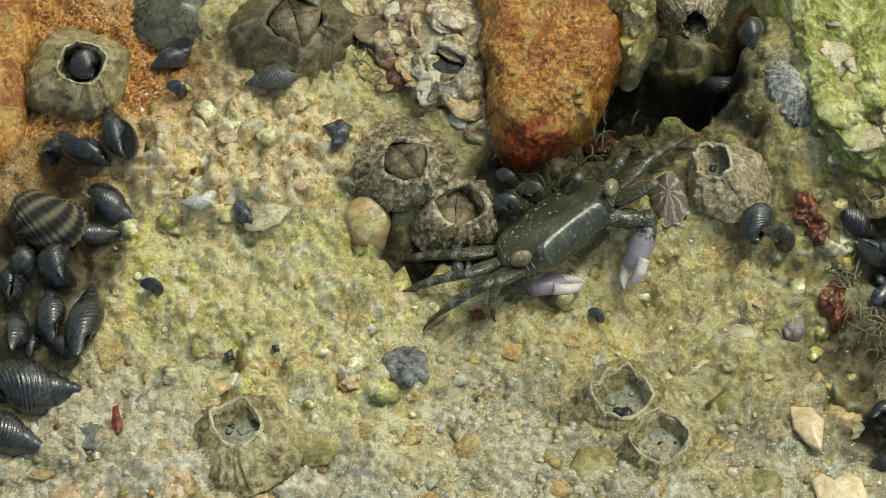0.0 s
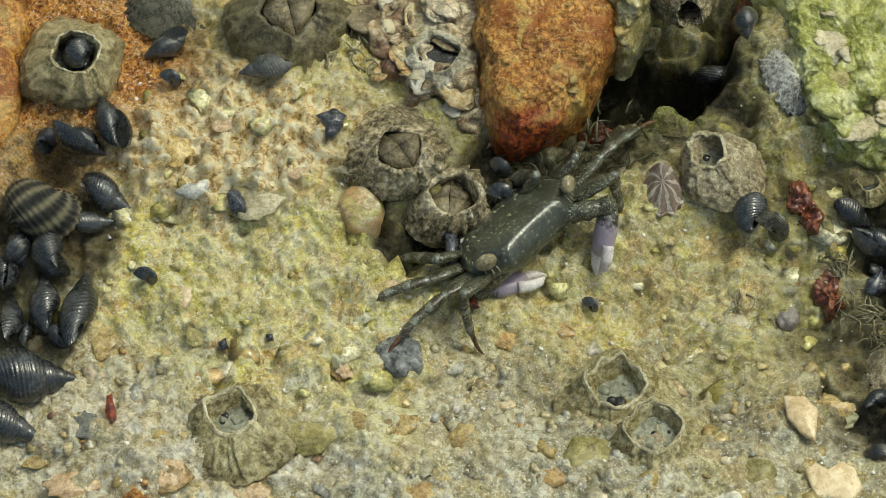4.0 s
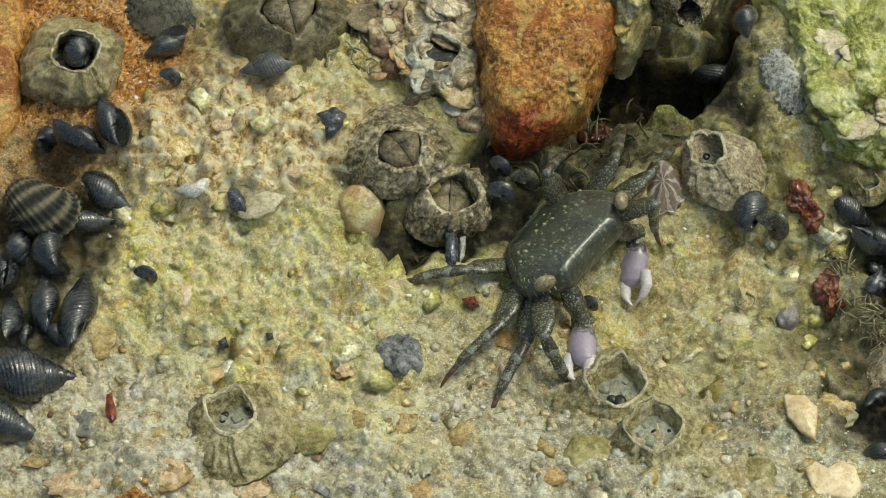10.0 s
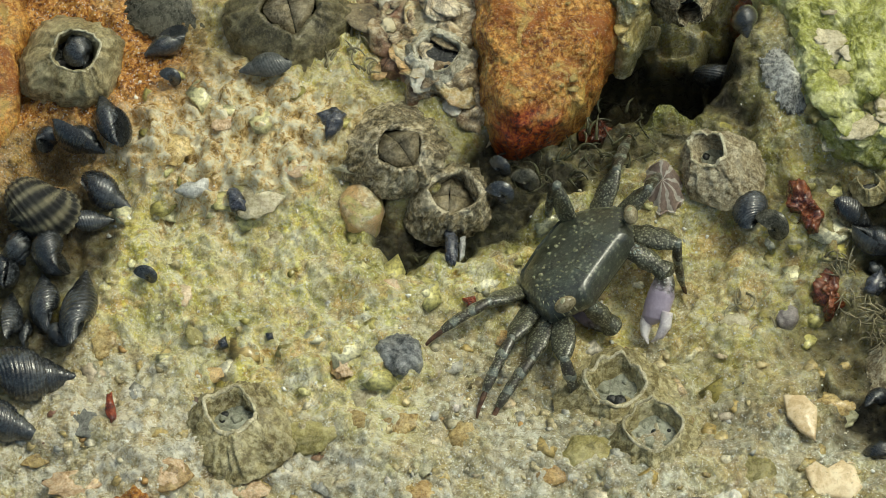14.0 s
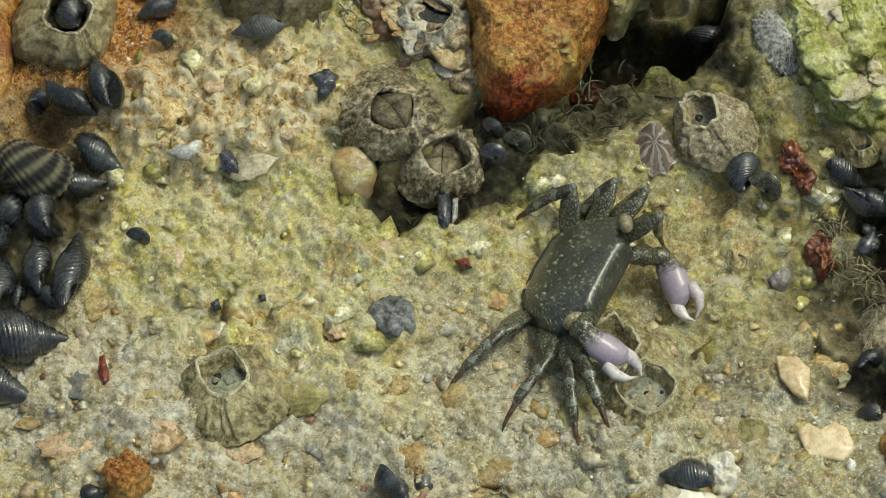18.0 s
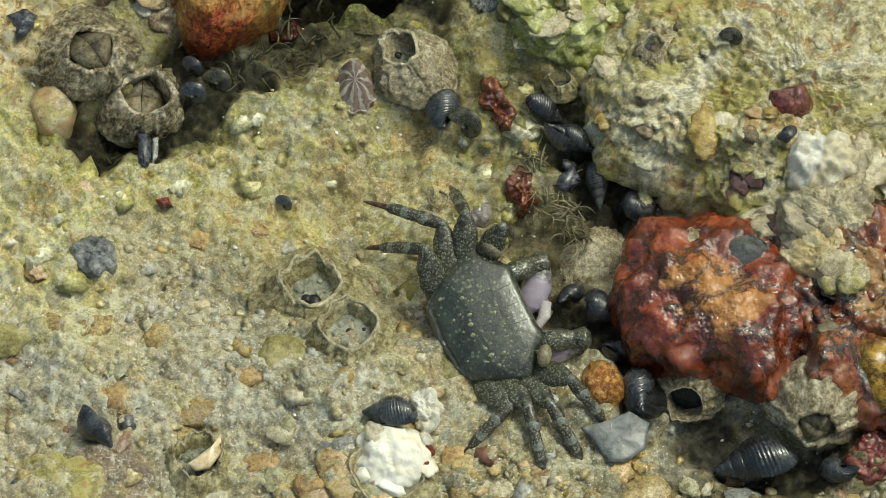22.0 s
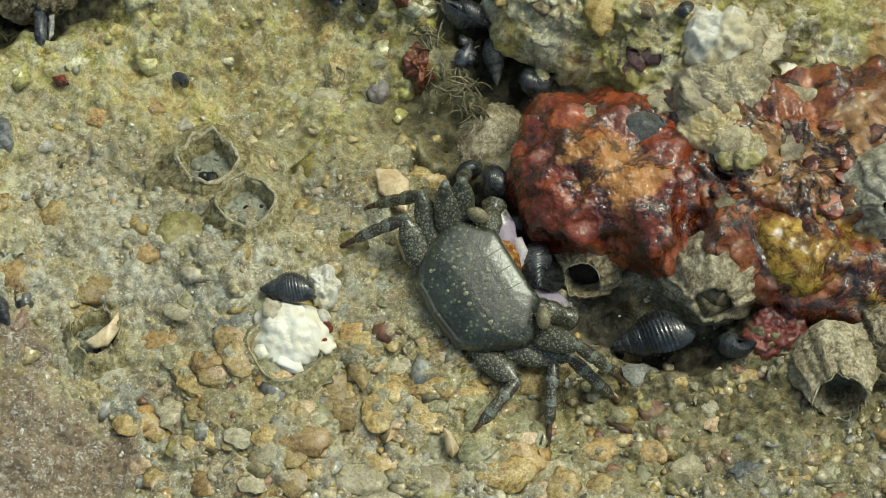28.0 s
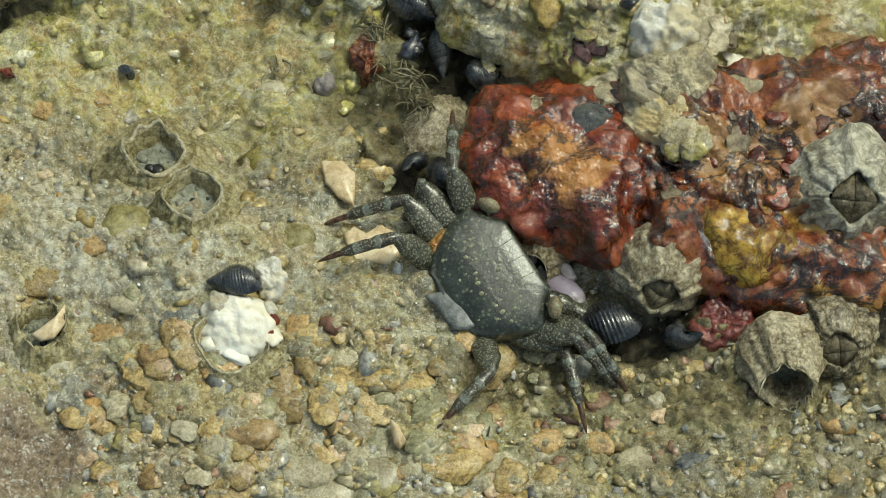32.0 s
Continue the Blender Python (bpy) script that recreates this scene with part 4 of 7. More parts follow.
# ---- snails ----
def whorls(turns, shrink, ring_r, tube, rise, cords, cord, flare=1.0, sides=56, steps=18):
    """A coiled shell, apex at the origin, its mouth about one unit down the axis."""
    bm = bmesh.new()
    total = int(turns * steps)
    rows = []
    for i in range(total + 1):
        th = 2 * math.pi * i / steps
        s = shrink ** (i / steps)
        c = Vector((math.cos(th) * ring_r * s, math.sin(th) * ring_r * s, -rise * s))
        out = Vector((math.cos(th), math.sin(th), 0))
        row = []
        for k in range(sides):
            ph = 2 * math.pi * k / sides
            rad = tube * s * (1 + cord * (abs(math.sin(cords * ph / 2)) - 0.5)) * (1 + 0.012 * math.sin(th * 23))
            row.append(bm.verts.new(c + out * rad * math.cos(ph) + Vector((0, 0, rad * math.sin(ph) * flare))))
        rows.append(row)
    for a, b in zip(rows, rows[1:]):
        for k in range(sides):
            bm.faces.new((a[k], b[k], b[(k + 1) % sides], a[(k + 1) % sides]))
    bm.faces.new(rows[-1])
    mesh = bpy.data.meshes.new("shell")
    bm.to_mesh(mesh)
    mouth = bmesh.new()
    ring = [mouth.verts.new(v.co * 0.999) for v in rows[0]]
    centre = mouth.verts.new(sum((v.co for v in rows[0]), Vector()) / sides + Vector((0, 0.06, 0)))
    for k in range(sides):
        mouth.faces.new((ring[k], ring[(k + 1) % sides], centre))
    door = bpy.data.meshes.new("operculum")
    mouth.to_mesh(door)
    bm.free(), mouth.free()
    for q in (mesh, door):
        q.polygons.foreach_set("use_smooth", np.ones(len(q.polygons), bool))
    return mesh, door


SHELLS = {
    "turban": whorls(4.5, 0.60, 0.19, 0.38, 0.82, 34, 0.11, sides=110, steps=24),
    "spire": whorls(5.0, 0.65, 0.17, 0.36, 0.86, 34, 0.11, sides=110, steps=24),
    "nerite": whorls(3.2, 0.36, 0.32, 0.40, 0.55, 24, 0.10, sides=80),
}
SHELL_MESHES = {}


def snail(base, apex, width, material, label, form="turban", lift=0.55, roll=0.0, up=0.0, on=None):
    """A snail on its side, from the middle of its mouth end to its tip, both on the plan."""
    w = width * K
    b, a = (seat_on(on, *base), seat_on(on, *apex)) if on else (seat(*base, up), seat(*apex, up))
    b, a = spot(base[0], base[1], b.z + w * lift), spot(apex[0], apex[1], min(a.z, b.z) + w * 0.22)
    ax = a - b
    q = ax.to_track_quat("Z", "Y").to_matrix().to_4x4()
    length = max(ax.length, 0.5 * w)
    sx = w / 1.15
    m = Matrix.Translation(a) @ q @ pose(0, 0, 0, 0, 0, roll) @ Matrix.Diagonal((sx, sx, length / 1.02, 1))
    ob = thing("snail", m, label, "snail", "sea snails")
    for k, name in enumerate(("shell", "operculum")):
        key = (form, name, material.name)
        if key not in SHELL_MESHES:
            SHELL_MESHES[key] = SHELLS[form][k].copy()
            SHELL_MESHES[key].materials.append(material if k == 0 else cavity_dark)
        o = new(name, SHELL_MESHES[key])
        o.parent = ob
    return ob


RIBBED = "small black ribbed sea snail on the wet rock"
for i, (bu, bv, au, av, w) in enumerate((
        (160, 332, 232, 372, 60), (136, 395, 205, 390, 38), (112, 228, 184, 270, 62), (206, 244, 178, 170, 56), (316, 66, 256, 98, 48),
        (98, 462, 72, 405, 66), (86, 560, 76, 488, 58), (140, 575, 152, 482, 62), (20, 430, 48, 470, 60), (16, 585, 22, 520, 46),
        (6, 500, 12, 440, 50), (112, 600, 90, 575, 44), (72, 246, 108, 240, 44), (45, 600, 50, 565, 26))):
    mu, mv = (bu + au) / 2, (bv + av) / 2
    snail((mu + (bu - mu) * 1.15, mv + (bv - mv) * 1.15), (mu + (au - mu) * 1.15, mv + (av - mv) * 1.15), w * 1.22, black_shell, RIBBED, roll=i * 47)
for i, (bu, bv, au, av, w) in enumerate((
        (1332, 392, 1328, 322, 72), (1482, 366, 1546, 404, 62), (1520, 405, 1600, 455, 74), (1690, 545, 1640, 545, 74), (1552, 492, 1552, 525, 46),
        (1545, 712, 1575, 690, 44), (1580, 720, 1625, 752, 70), (1552, 786, 1556, 826, 66), (1612, 795, 1660, 815, 60), (1680, 905, 1664, 826, 88),
        (2040, 1015, 1985, 1028, 60), (1555, 470, 1535, 480, 40))):
    snail((bu, bv), (au, av), w, black_shell, "small black ribbed sea snail wedged beside the red rock", roll=i * 61)
snail((164, 950), (202, 936), 46, black_shell, "small black snail above a white shell fragment", roll=30)
snail((1935, 415), (1940, 440), 44, black_shell, "small black snail on the crusted rock", on=crusted_rock)
snail((1598, 470), (1604, 560), 56, grey_shell, "slate-grey finely ribbed snail pointing down the gap", "spire")
snail((500, 108), (418, 128), 54, grey_shell, "smooth slate-grey snail under a barnacle")
snail((-2, 668), (146, 668), 122, black_shell, "large black ribbed snail with a worn tip", "spire", 0.45)
snail((-30, 738), (82, 776), 88, black_shell, "large dark ribbed snail beside another", "spire", 0.45)
snail((1925, 995), (1795, 1024), 112, black_shell, "large black ribbed snail under the barnacles", "spire", 0.45, 30)
snail((1262, 908), (1174, 908), 70, black_shell, "dark brown snail resting against the white shell", "turban", 0.5, 20)
snail((690, 905), (738, 968), 68, black_shell, "dark snail lying in the grit beside orange pebbles", "turban", 0.5, 80)
snail((128, 318), (14, 392), 134, nerite_banded, "large black and cream banded nerite snail", "nerite", 0.5)
snail((1372, 404), (1376, 402), 66, olive_shell, "rounded dark snail seen from its spire", "nerite", 0.3)
snail((890, 345), (892, 343), 52, black_shell, "small dark rounded snail in the shade", "nerite", 0.3)
snail((934, 322), (936, 320), 52, olive_shell, "small coiled dark snail below the rock", "nerite", 0.3)
snail((1845, 252), (1846, 250), 42, olive_shell, "small round grey snail on the crusted rock", "nerite", 0.3, on=crusted_rock)
snail((262, 490), (266, 486), 44, black_shell, "small black snail in a pit", "nerite", 0.3)
snail((306, 140), (309, 138), 42, black_shell, "small black snail among the crust", "nerite", 0.3)
snail((1046, 540), (1050, 538), 34, black_shell, "tiny black snail in the algae", "nerite", 0.3)
snail((880, 300), (900, 290), 50, black_shell, "black snail in the crevice", "turban", 0.4)
snail((1268, 105), (1252, 160), 92, black_shell, "dark slate snail deep in the crevice", "nerite", 0.4, up=0.003)
snail((1310, 20), (1322, 70), 56, black_shell, "black snail at the edge of the crevice", "turban", 0.4, up=0.030)
snail((150, 104), (122, 58), 66, black_shell, "black ribbed snail lodged in a barnacle mouth", "turban", 0.4, 0, 0.0055)


# ---- loose shell pieces ----
def chip(name, outline, thick, material, label, up=0.0008, dome=0.0, seed=1, category="shell", rough=0.0002, ragged=0.05):
    pts = [seat(u, v, up + thick * 0.7) for u, v in outline]
    c = sum(pts, Vector()) / len(pts)
    z = max(p.z for p in pts) * 0.5 + c.z * 0.5 - thick * 0.7
    edge = []
    for p, q in zip(pts, pts[1:] + pts[:1]):
        for k in range(7):
            r = p.lerp(q, k / 7)
            edge.append(Vector((r.x - c.x, r.y - c.y, 0)) * (1 + ragged * rough3((r.x, r.y, seed), 0.003, seed)))
    bm = bmesh.new()
    rows = []
    for f, h in [(0.97, 0), (1, thick * 0.5), (0.96, thick)] + [(q, thick + dome * (1 - q ** 2)) for q in (0.88, 0.78, 0.68, 0.56, 0.44, 0.32, 0.2, 0.08)]:
        rows.append([bm.verts.new(e * f + Vector((0, 0, h + rough * rough3((e.x * f, e.y * f, h), 0.0035, seed)))) for e in edge])
    for a, b in zip(rows, rows[1:]):
        for k in range(len(edge)):
            bm.faces.new((a[k], a[(k + 1) % len(edge)], b[(k + 1) % len(edge)], b[k]))
    bm.faces.new(rows[-1])
    bm.faces.new(rows[0][::-1])
    mesh = bpy.data.meshes.new(name)
    bm.to_mesh(mesh)
    bm.free()
    mesh.polygons.foreach_set("use_smooth", np.ones(len(mesh.polygons), bool))
    mesh.materials.append(material)
    ob = new(name, mesh)
    ob.location = (c.x, c.y, z)
    return tagged(ob, label, category)


chip("shell_fragment", [(1384, 702), (1420, 703), (1446, 722), (1443, 782), (1415, 762), (1392, 735)], 0.0012, cream_shell, "cream angular shell fragment on the grit", dome=0.0006)
chip("shell_fragment", [(1422, 832), (1440, 822), (1462, 833), (1488, 818), (1512, 830), (1526, 860), (1505, 884), (1470, 878), (1440, 874)], 0.0011, cream_shell, "cream scalloped shell fragment on the grit", up=-0.0003, dome=0.0005, seed=4)
chip("shell_fragment", [(236, 982), (246, 958), (256, 950), (260, 958), (252, 978), (244, 990)], 0.0012, white_shell, "thin white splinter of broken shell", dome=0.0004, seed=44)
chip("slate_chip", [(1568, 938), (1600, 930), (1650, 925), (1688, 945), (1680, 985), (1640, 1006), (1615, 998)], 0.0014, slate_shell, "smooth slate-grey chip with a pointed end", dome=0.0006, category="stone")
chip("shell_fragment", [(1500, 1160), (1516, 1172), (1530, 1200), (1518, 1214), (1506, 1205)], 0.0012, cream_shell, "small pointed cream shell tip", dome=0.001, seed=6)
chip("shell_fragment", [(1150, 60), (1170, 40), (1160, 90), (1130, 115), (1095, 128), (1075, 110), (1110, 70)], 0.004, pale_stone, "crusty pale shell lump at the ledge", up=0.004, dome=0.004, seed=10)

chip("shell_flake", [(868, 998), (892, 982), (915, 966), (928, 942), (930, 975), (908, 1004), (884, 1008)], 0.0010, cream_shell, "torn cream shell flake in a broken barnacle", up=0.0035, dome=0.0008, seed=14)
dark_chip = stone("blue_black_shell", (0.008, 0.009, 0.014), (0.03, 0.034, 0.05), (0.12, 0.13, 0.16), 420, (0.12, 0.3), 0.15, vary=0.2, wet=1.0, relief=0.0003)
pearl_chip = stone("pearly_shell", (0.20, 0.20, 0.19), (0.46, 0.46, 0.43), (0.74, 0.74, 0.70), 300, (0.15, 0.35), 0.1, vary=0.1, wet=1.0, relief=0.0003)
chip("mussel_fragment", [(786, 425), (806, 422), (812, 450), (800, 476), (786, 462)], 0.001, dark_chip, "blue-black mussel fragment under the barnacles", up=0.001, dome=0.001, ragged=0.35, seed=21)
chip("mussel_fragment", [(812, 430), (824, 426), (822, 455), (812, 462)], 0.001, pearl_chip, "pearly mussel fragment under the barnacles", up=0.001, dome=0.0006, ragged=0.35, seed=22)
chip("oyster_fragment", [(312, 348), (335, 322), (365, 318), (372, 335), (345, 352), (325, 356)], 0.001, pearl_chip, "pearly oyster fragment in the crust", up=0.001, dome=0.001, ragged=0.35, seed=23)
chip("mussel_fragment", [(398, 335), (420, 330), (440, 365), (436, 380), (410, 376)], 0.001, dark_chip, "blue-black shell fragment in the crust", up=0.0008, dome=0.001, ragged=0.35, seed=24)
chip("mussel_fragment", [(565, 205), (590, 192), (612, 212), (606, 240), (578, 238)], 0.002, dark_chip, "black broken shell beside the large barnacle", up=0.001, dome=0.0015, ragged=0.45, seed=25, rough=0.0010)
chip("mussel_fragment", [(382, 602), (400, 598), (405, 615), (390, 622)], 0.0012, dark_chip, "small dark shell fragment in the algae", up=0.0005, dome=0.0008, ragged=0.35, seed=26)
chip("mussel_fragment", [(1530, 488), (1560, 480), (1572, 510), (1545, 525), (1528, 512)], 0.001, dark_chip, "glossy blue-black shell piece in the gap", up=0.0008, dome=0.001, ragged=0.35, seed=27)
chip("mussel_fragment", [(470, 590), (482, 588), (484, 600), (472, 604)], 0.0008, dark_chip, "tiny dark fragment in the algae", up=0.0005, dome=0.0005, ragged=0.35, seed=28)
chip("red_fragment", [(188, 705), (200, 700), (206, 735), (196, 745), (186, 730)], 0.001, rust_stone, "small rusty red fragment", up=0.0005, dome=0.0006, ragged=0.35, seed=29, category="fragment")
chip("red_fragment", [(815, 530), (840, 524), (846, 540), (825, 548)], 0.001, rust_stone, "small rusty red fragment in the algae", up=0.0005, dome=0.0006, ragged=0.35, seed=30, category="fragment")

# ---- knobs and crusts ----
crust_white = stone("white_shell_crust", (0.46, 0.38, 0.24), (0.84, 0.81, 0.70), (0.93, 0.93, 0.89), 220, (0.3, 0.6), 0.3, vary=0.05, relief=0.0012, stain=(0.72, 0.62, 0.38), dust_share=0.15)
boulder("crust_knob", [(1262, 880), (1290, 868), (1312, 885), (1318, 915), (1300, 942), (1276, 935), (1268, 908)], 0.0042, crust_white, "knobbly cream pebble against the white shell", seed=44, lump=0.0014, size=0.002, sides=70, rings=24, category="pebble", bedded=True)
boulder("bedded_stone", [(585, 985), (660, 975), (715, 1000), (720, 1050), (660, 1080), (590, 1060)], 0.0014, pale_stone, "smooth pale stone bedded in the grit", seed=45, lump=0.0012, size=0.006, sides=90, rings=24, category="stone", bedded=True)
boulder("crust_knob", [(600, 370), (620, 330), (650, 322), (672, 350), (668, 395), (640, 412), (610, 400)], 0.006, peach_stone, "rounded sandy knob on the rock", seed=31, lump=0.0006, size=0.004, sides=60, rings=20, category="stone")
boulder("white_crust", [(1905, 478), (1940, 450), (2000, 448), (2060, 440), (2090, 490), (2070, 535), (2010, 550), (1950, 552), (1912, 525)], 0.0178, crust_white, "white and cream shell crust on the pale rock", seed=32, lump=0.0020, size=0.004, sides=140, rings=24, category="crust")
maroon_stone = stone("maroon_stone", (0.04, 0.008, 0.008), (0.17, 0.03, 0.026), (0.32, 0.10, 0.07), 260, (0.12, 0.35), 0.1, vary=0.02, relief=0.0008, wet=1.0)
boulder("red_patch", [(1880, 398), (1915, 378), (1985, 368), (1996, 392), (1950, 425), (1898, 430)], 0.0172, maroon_stone, "small wet maroon stone set in the pale rock", seed=34, lump=0.0012, size=0.005, sides=80, rings=26, category="stone")
boulder("orange_pebble", [(1570, 840), (1600, 822), (1640, 850), (1640, 885), (1605, 905), (1575, 880)], 0.005, orange_stone, "orange knobbly pebble among black snails", seed=37, lump=0.0008, size=0.003, sides=60, rings=20, category="pebble", bedded=True)
knobbly_ochre = boulder("orange_pebble", [(196, 912), (214, 880), (246, 868), (270, 884), (274, 916), (262, 942), (232, 948), (206, 938)], 0.0042, orange_stone, "knobbly orange-brown pebble beside a white shell fragment", seed=38, lump=0.0016, size=0.0025, sides=90, rings=30, category="pebble", bedded=True)
boulder("shell_fragment", [(187, 964), (200, 966), (224, 976), (246, 998), (253, 1022), (247, 1048), (224, 1066), (196, 1062), (186, 1030), (188, 995)], 0.0034, white_shell, "smooth white angular shell fragment in the grit", seed=41, lump=0.0004, size=0.006, steep=2.4, sides=90, rings=30, category="shell", bedded=True)
slate_rough = stone("rough_slate", (0.07, 0.075, 0.08), (0.23, 0.24, 0.245), (0.45, 0.46, 0.45), 420, (0.25, 0.5), 0.3, vary=0.05, relief=0.0012, veins=0.4)
purple_stone = stone("purplish_pebble", (0.12, 0.10, 0.10), (0.24, 0.21, 0.20), (0.40, 0.37, 0.34), 300, (0.3, 0.5), 0.2, vary=0.02)
boulder("dark_pebble", [(670, 600), (700, 588), (735, 600), (748, 630), (735, 655), (700, 660), (680, 640)], 0.0020, slate_rough, "dark slate pebble bedded in the rock", seed=39, lump=0.0012, size=0.003, sides=60, rings=20, category="pebble", bedded=True)
boulder("purple_pebble", [(1373, 560), (1386, 540), (1406, 543), (1410, 562), (1398, 578), (1378, 576)], 0.0016, purple_stone, "small purplish grey pebble", seed=40, lump=0.0005, size=0.003, sides=60, rings=20, category="pebble", bedded=True)


worn_shell = boulder("white_shell", [(1160, 972), (1172, 940), (1205, 928), (1235, 938), (1262, 934), (1292, 950), (1304, 985), (1300, 1015), (1276, 1038), (1245, 1044), (1220, 1052), (1185, 1040), (1162, 1008)], 0.0070, white_shell,
                     "worn bright white shell lying on a barnacle", seed=8, lump=0.0014, size=0.0055, steep=2.8, sides=200, rings=70, category="shell", bedded=True, crisp=0.05)
# ---- crusts on the boulders ----
def encrust(rock, label_name, spots, materials, seed, flat=(0.14, 0.32)):
    """Lumps grown on a boulder, each a part of it."""
    r = random.Random(seed)
    for u, v, size in spots:
        p = seat_on(rock, u, v)
        bm = bmesh.new()
        bmesh.ops.create_icosphere(bm, subdivisions=3, radius=1.0)
        sd = r.random() * 50
        a, b, h = size * K * r.uniform(1.0, 1.7), size * K * r.uniform(0.8, 1.2), size * K * r.uniform(flat[0], flat[1])
        for w in bm.verts:
            w.co *= 1 + 0.34 * rough3(w.co, 0.7, sd) + 0.20 * rough3(w.co, 0.25, sd)
            w.co = Vector((w.co.x * a, w.co.y * b, w.co.z * h))
        o = part(label_name, bm, r.choice(materials), rock)
        o.matrix_basis = Matrix.Translation(p - rock.matrix_basis.translation) @ pose(0, 0, 0, r.uniform(-20, 20), r.uniform(-20, 20), r.uniform(0, 360))


def scatter(seed, count, box, sizes):
    r = random.Random(seed)
    return [(r.uniform(box[0], box[2]), r.uniform(box[1], box[3]), r.choice(sizes)) for _ in range(count)]


crust_cream = stone("cream_crust", (0.24, 0.19, 0.10), (0.58, 0.50, 0.32), (0.84, 0.78, 0.60), 280, (0.35, 0.65), 0.2, vary=0.15, relief=0.0009)
crust_ochre = stone("ochre_crust", (0.16, 0.10, 0.03), (0.40, 0.28, 0.08), (0.58, 0.45, 0.18), 280, (0.25, 0.55), 0.2, vary=0.2, relief=0.0008)
crust_brown = stone("brown_crust", (0.05, 0.04, 0.025), (0.16, 0.12, 0.07), (0.34, 0.28, 0.17), 280, (0.3, 0.6), 0.2, vary=0.2, relief=0.0009)
purple_crust = stone("dark_purple_crust", (0.02, 0.008, 0.01), (0.07, 0.03, 0.03), (0.16, 0.08, 0.07), 300, (0.15, 0.4), 0.1, vary=0.1, wet=1.0)
crust_olive = stone("olive_crust", (0.13, 0.11, 0.03), (0.36, 0.31, 0.11), (0.58, 0.52, 0.27), 280, (0.3, 0.6), 0.2, vary=0.2, relief=0.0009)
encrust(crusted_rock, "lump", scatter(3, 70, (1600, 160, 2420, 545), (5, 6, 8, 10, 13, 17)), (crust_cream, crust_cream, crust_ochre, crust_olive, crust_brown, pale_stone, pale_stone, pale_stone, ledge_stone), 3, (0.2, 0.5))
encrust(crusted_rock, "lump", [(1975, 470, 42), (2030, 480, 46), (2085, 470, 40), (1790, 420, 30), (2145, 540, 34), (2200, 545, 26), (2290, 545, 24)], (crust_cream, white_shell, crust_ochre), 4)
encrust(worn_shell, "lump", [(1180, 1020, 16), (1225, 1040, 18), (1290, 960, 14), (1292, 1010, 16), (1200, 945, 14)], (white_shell, crust_white), 31, (0.4, 0.7))
encrust(worn_shell, "stain", [(1298, 978, 9), (1290, 1000, 6)], (rust_stone,), 32, (0.3, 0.5))
crust_tan = stone("tan_crust", (0.16, 0.12, 0.06), (0.50, 0.42, 0.25), (0.80, 0.72, 0.50), 200, (0.3, 0.6), 0.25, vary=0.04, relief=0.0014, stain=(0.30, 0.26, 0.20), veins=0.4, wet=0.9)
crust_butter = stone("butter_crust", (0.36, 0.28, 0.12), (0.74, 0.64, 0.38), (0.90, 0.85, 0.64), 200, (0.3, 0.6), 0.3, vary=0.04, relief=0.0012, stain=(0.62, 0.46, 0.20), wet=0.9)
boulder("cream_crust", [(1904, 633), (1964, 608), (2054, 628), (2094, 678), (2098, 713), (2024, 727), (1984, 698), (1914, 680)], 0.0166, crust_butter, "knobbly butter-coloured crust on the red rock", seed=61, lump=0.0020, size=0.005, steep=3.0, sides=160, rings=60, category="crust", crisp=0.15)
tan_crust = boulder("tan_crust", [(1844, 566), (1974, 548), (2124, 572), (2214, 594), (2124, 632), (2024, 634), (1924, 624), (1850, 612)], 0.0160, crust_tan, "folded tan crust along the top of the red rock", seed=62, lump=0.0030, size=0.007, steep=3.0, sides=220, rings=60, category="crust", crisp=0.15)
boulder("red_patch", [(2046, 985), (2088, 950), (2140, 962), (2152, 1008), (2110, 1046), (2062, 1040)], 0.0020, maroon_stone, "wet maroon stone in the gap below the barnacles", seed=64, lump=0.0018, size=0.004, sides=100, rings=36, category="stone", bedded=True)
encrust(tan_crust, "lump", [(1900, 590, 22), (1960, 580, 26), (2030, 600, 24), (2100, 598, 26), (2160, 605, 18)], (crust_tan, crust_tan, crust_butter, crust_brown), 63, (0.2, 0.4))
encrust(rust_yellow_rock, "lump", [(2030, 662, 26), (2052, 680, 26), (2020, 690, 18), (1955, 605, 24)], (crust_cream, pale_stone), 21, (0.3, 0.5))
encrust(crusted_rock, "lump", [(1855, 508, 22), (1880, 498, 22), (1838, 520, 16)], (purple_crust,), 22)
encrust(green_rock, "lump", scatter(5, 40, (1440, 20, 1640, 260), (12, 16, 22, 32)), (crust_olive, green_stone, green_stone, crust_cream), 5, (0.10, 0.24))
encrust(crusted_ledge, "lump", scatter(9, 9, (1092, -20, 1128, 80), (6, 8, 12, 16)), (ledge_stone, crust_ochre, crust_cream, crust_brown), 9)
encrust(orange_rock, "lump", scatter(6, 16, (860, 0, 1050, 190), (4, 5, 6, 8)), (crust_ochre, orange_stone, orange_stone), 6, (0.3, 0.6))
encrust(broken_crust, "lump", scatter(16, 30, (640, 0, 840, 200), (8, 12, 16, 24, 32)), (shell_crust, crust_cream, peach_stone, peach_stone, crust_brown, crust_white), 16, (0.08, 0.22))
encrust(rust_yellow_rock, "lump", scatter(7, 26, (1990, 600, 2400, 800), (8, 12, 18, 24)), (crust_brown, rusty_stone, red_stone, red_stone), 7)


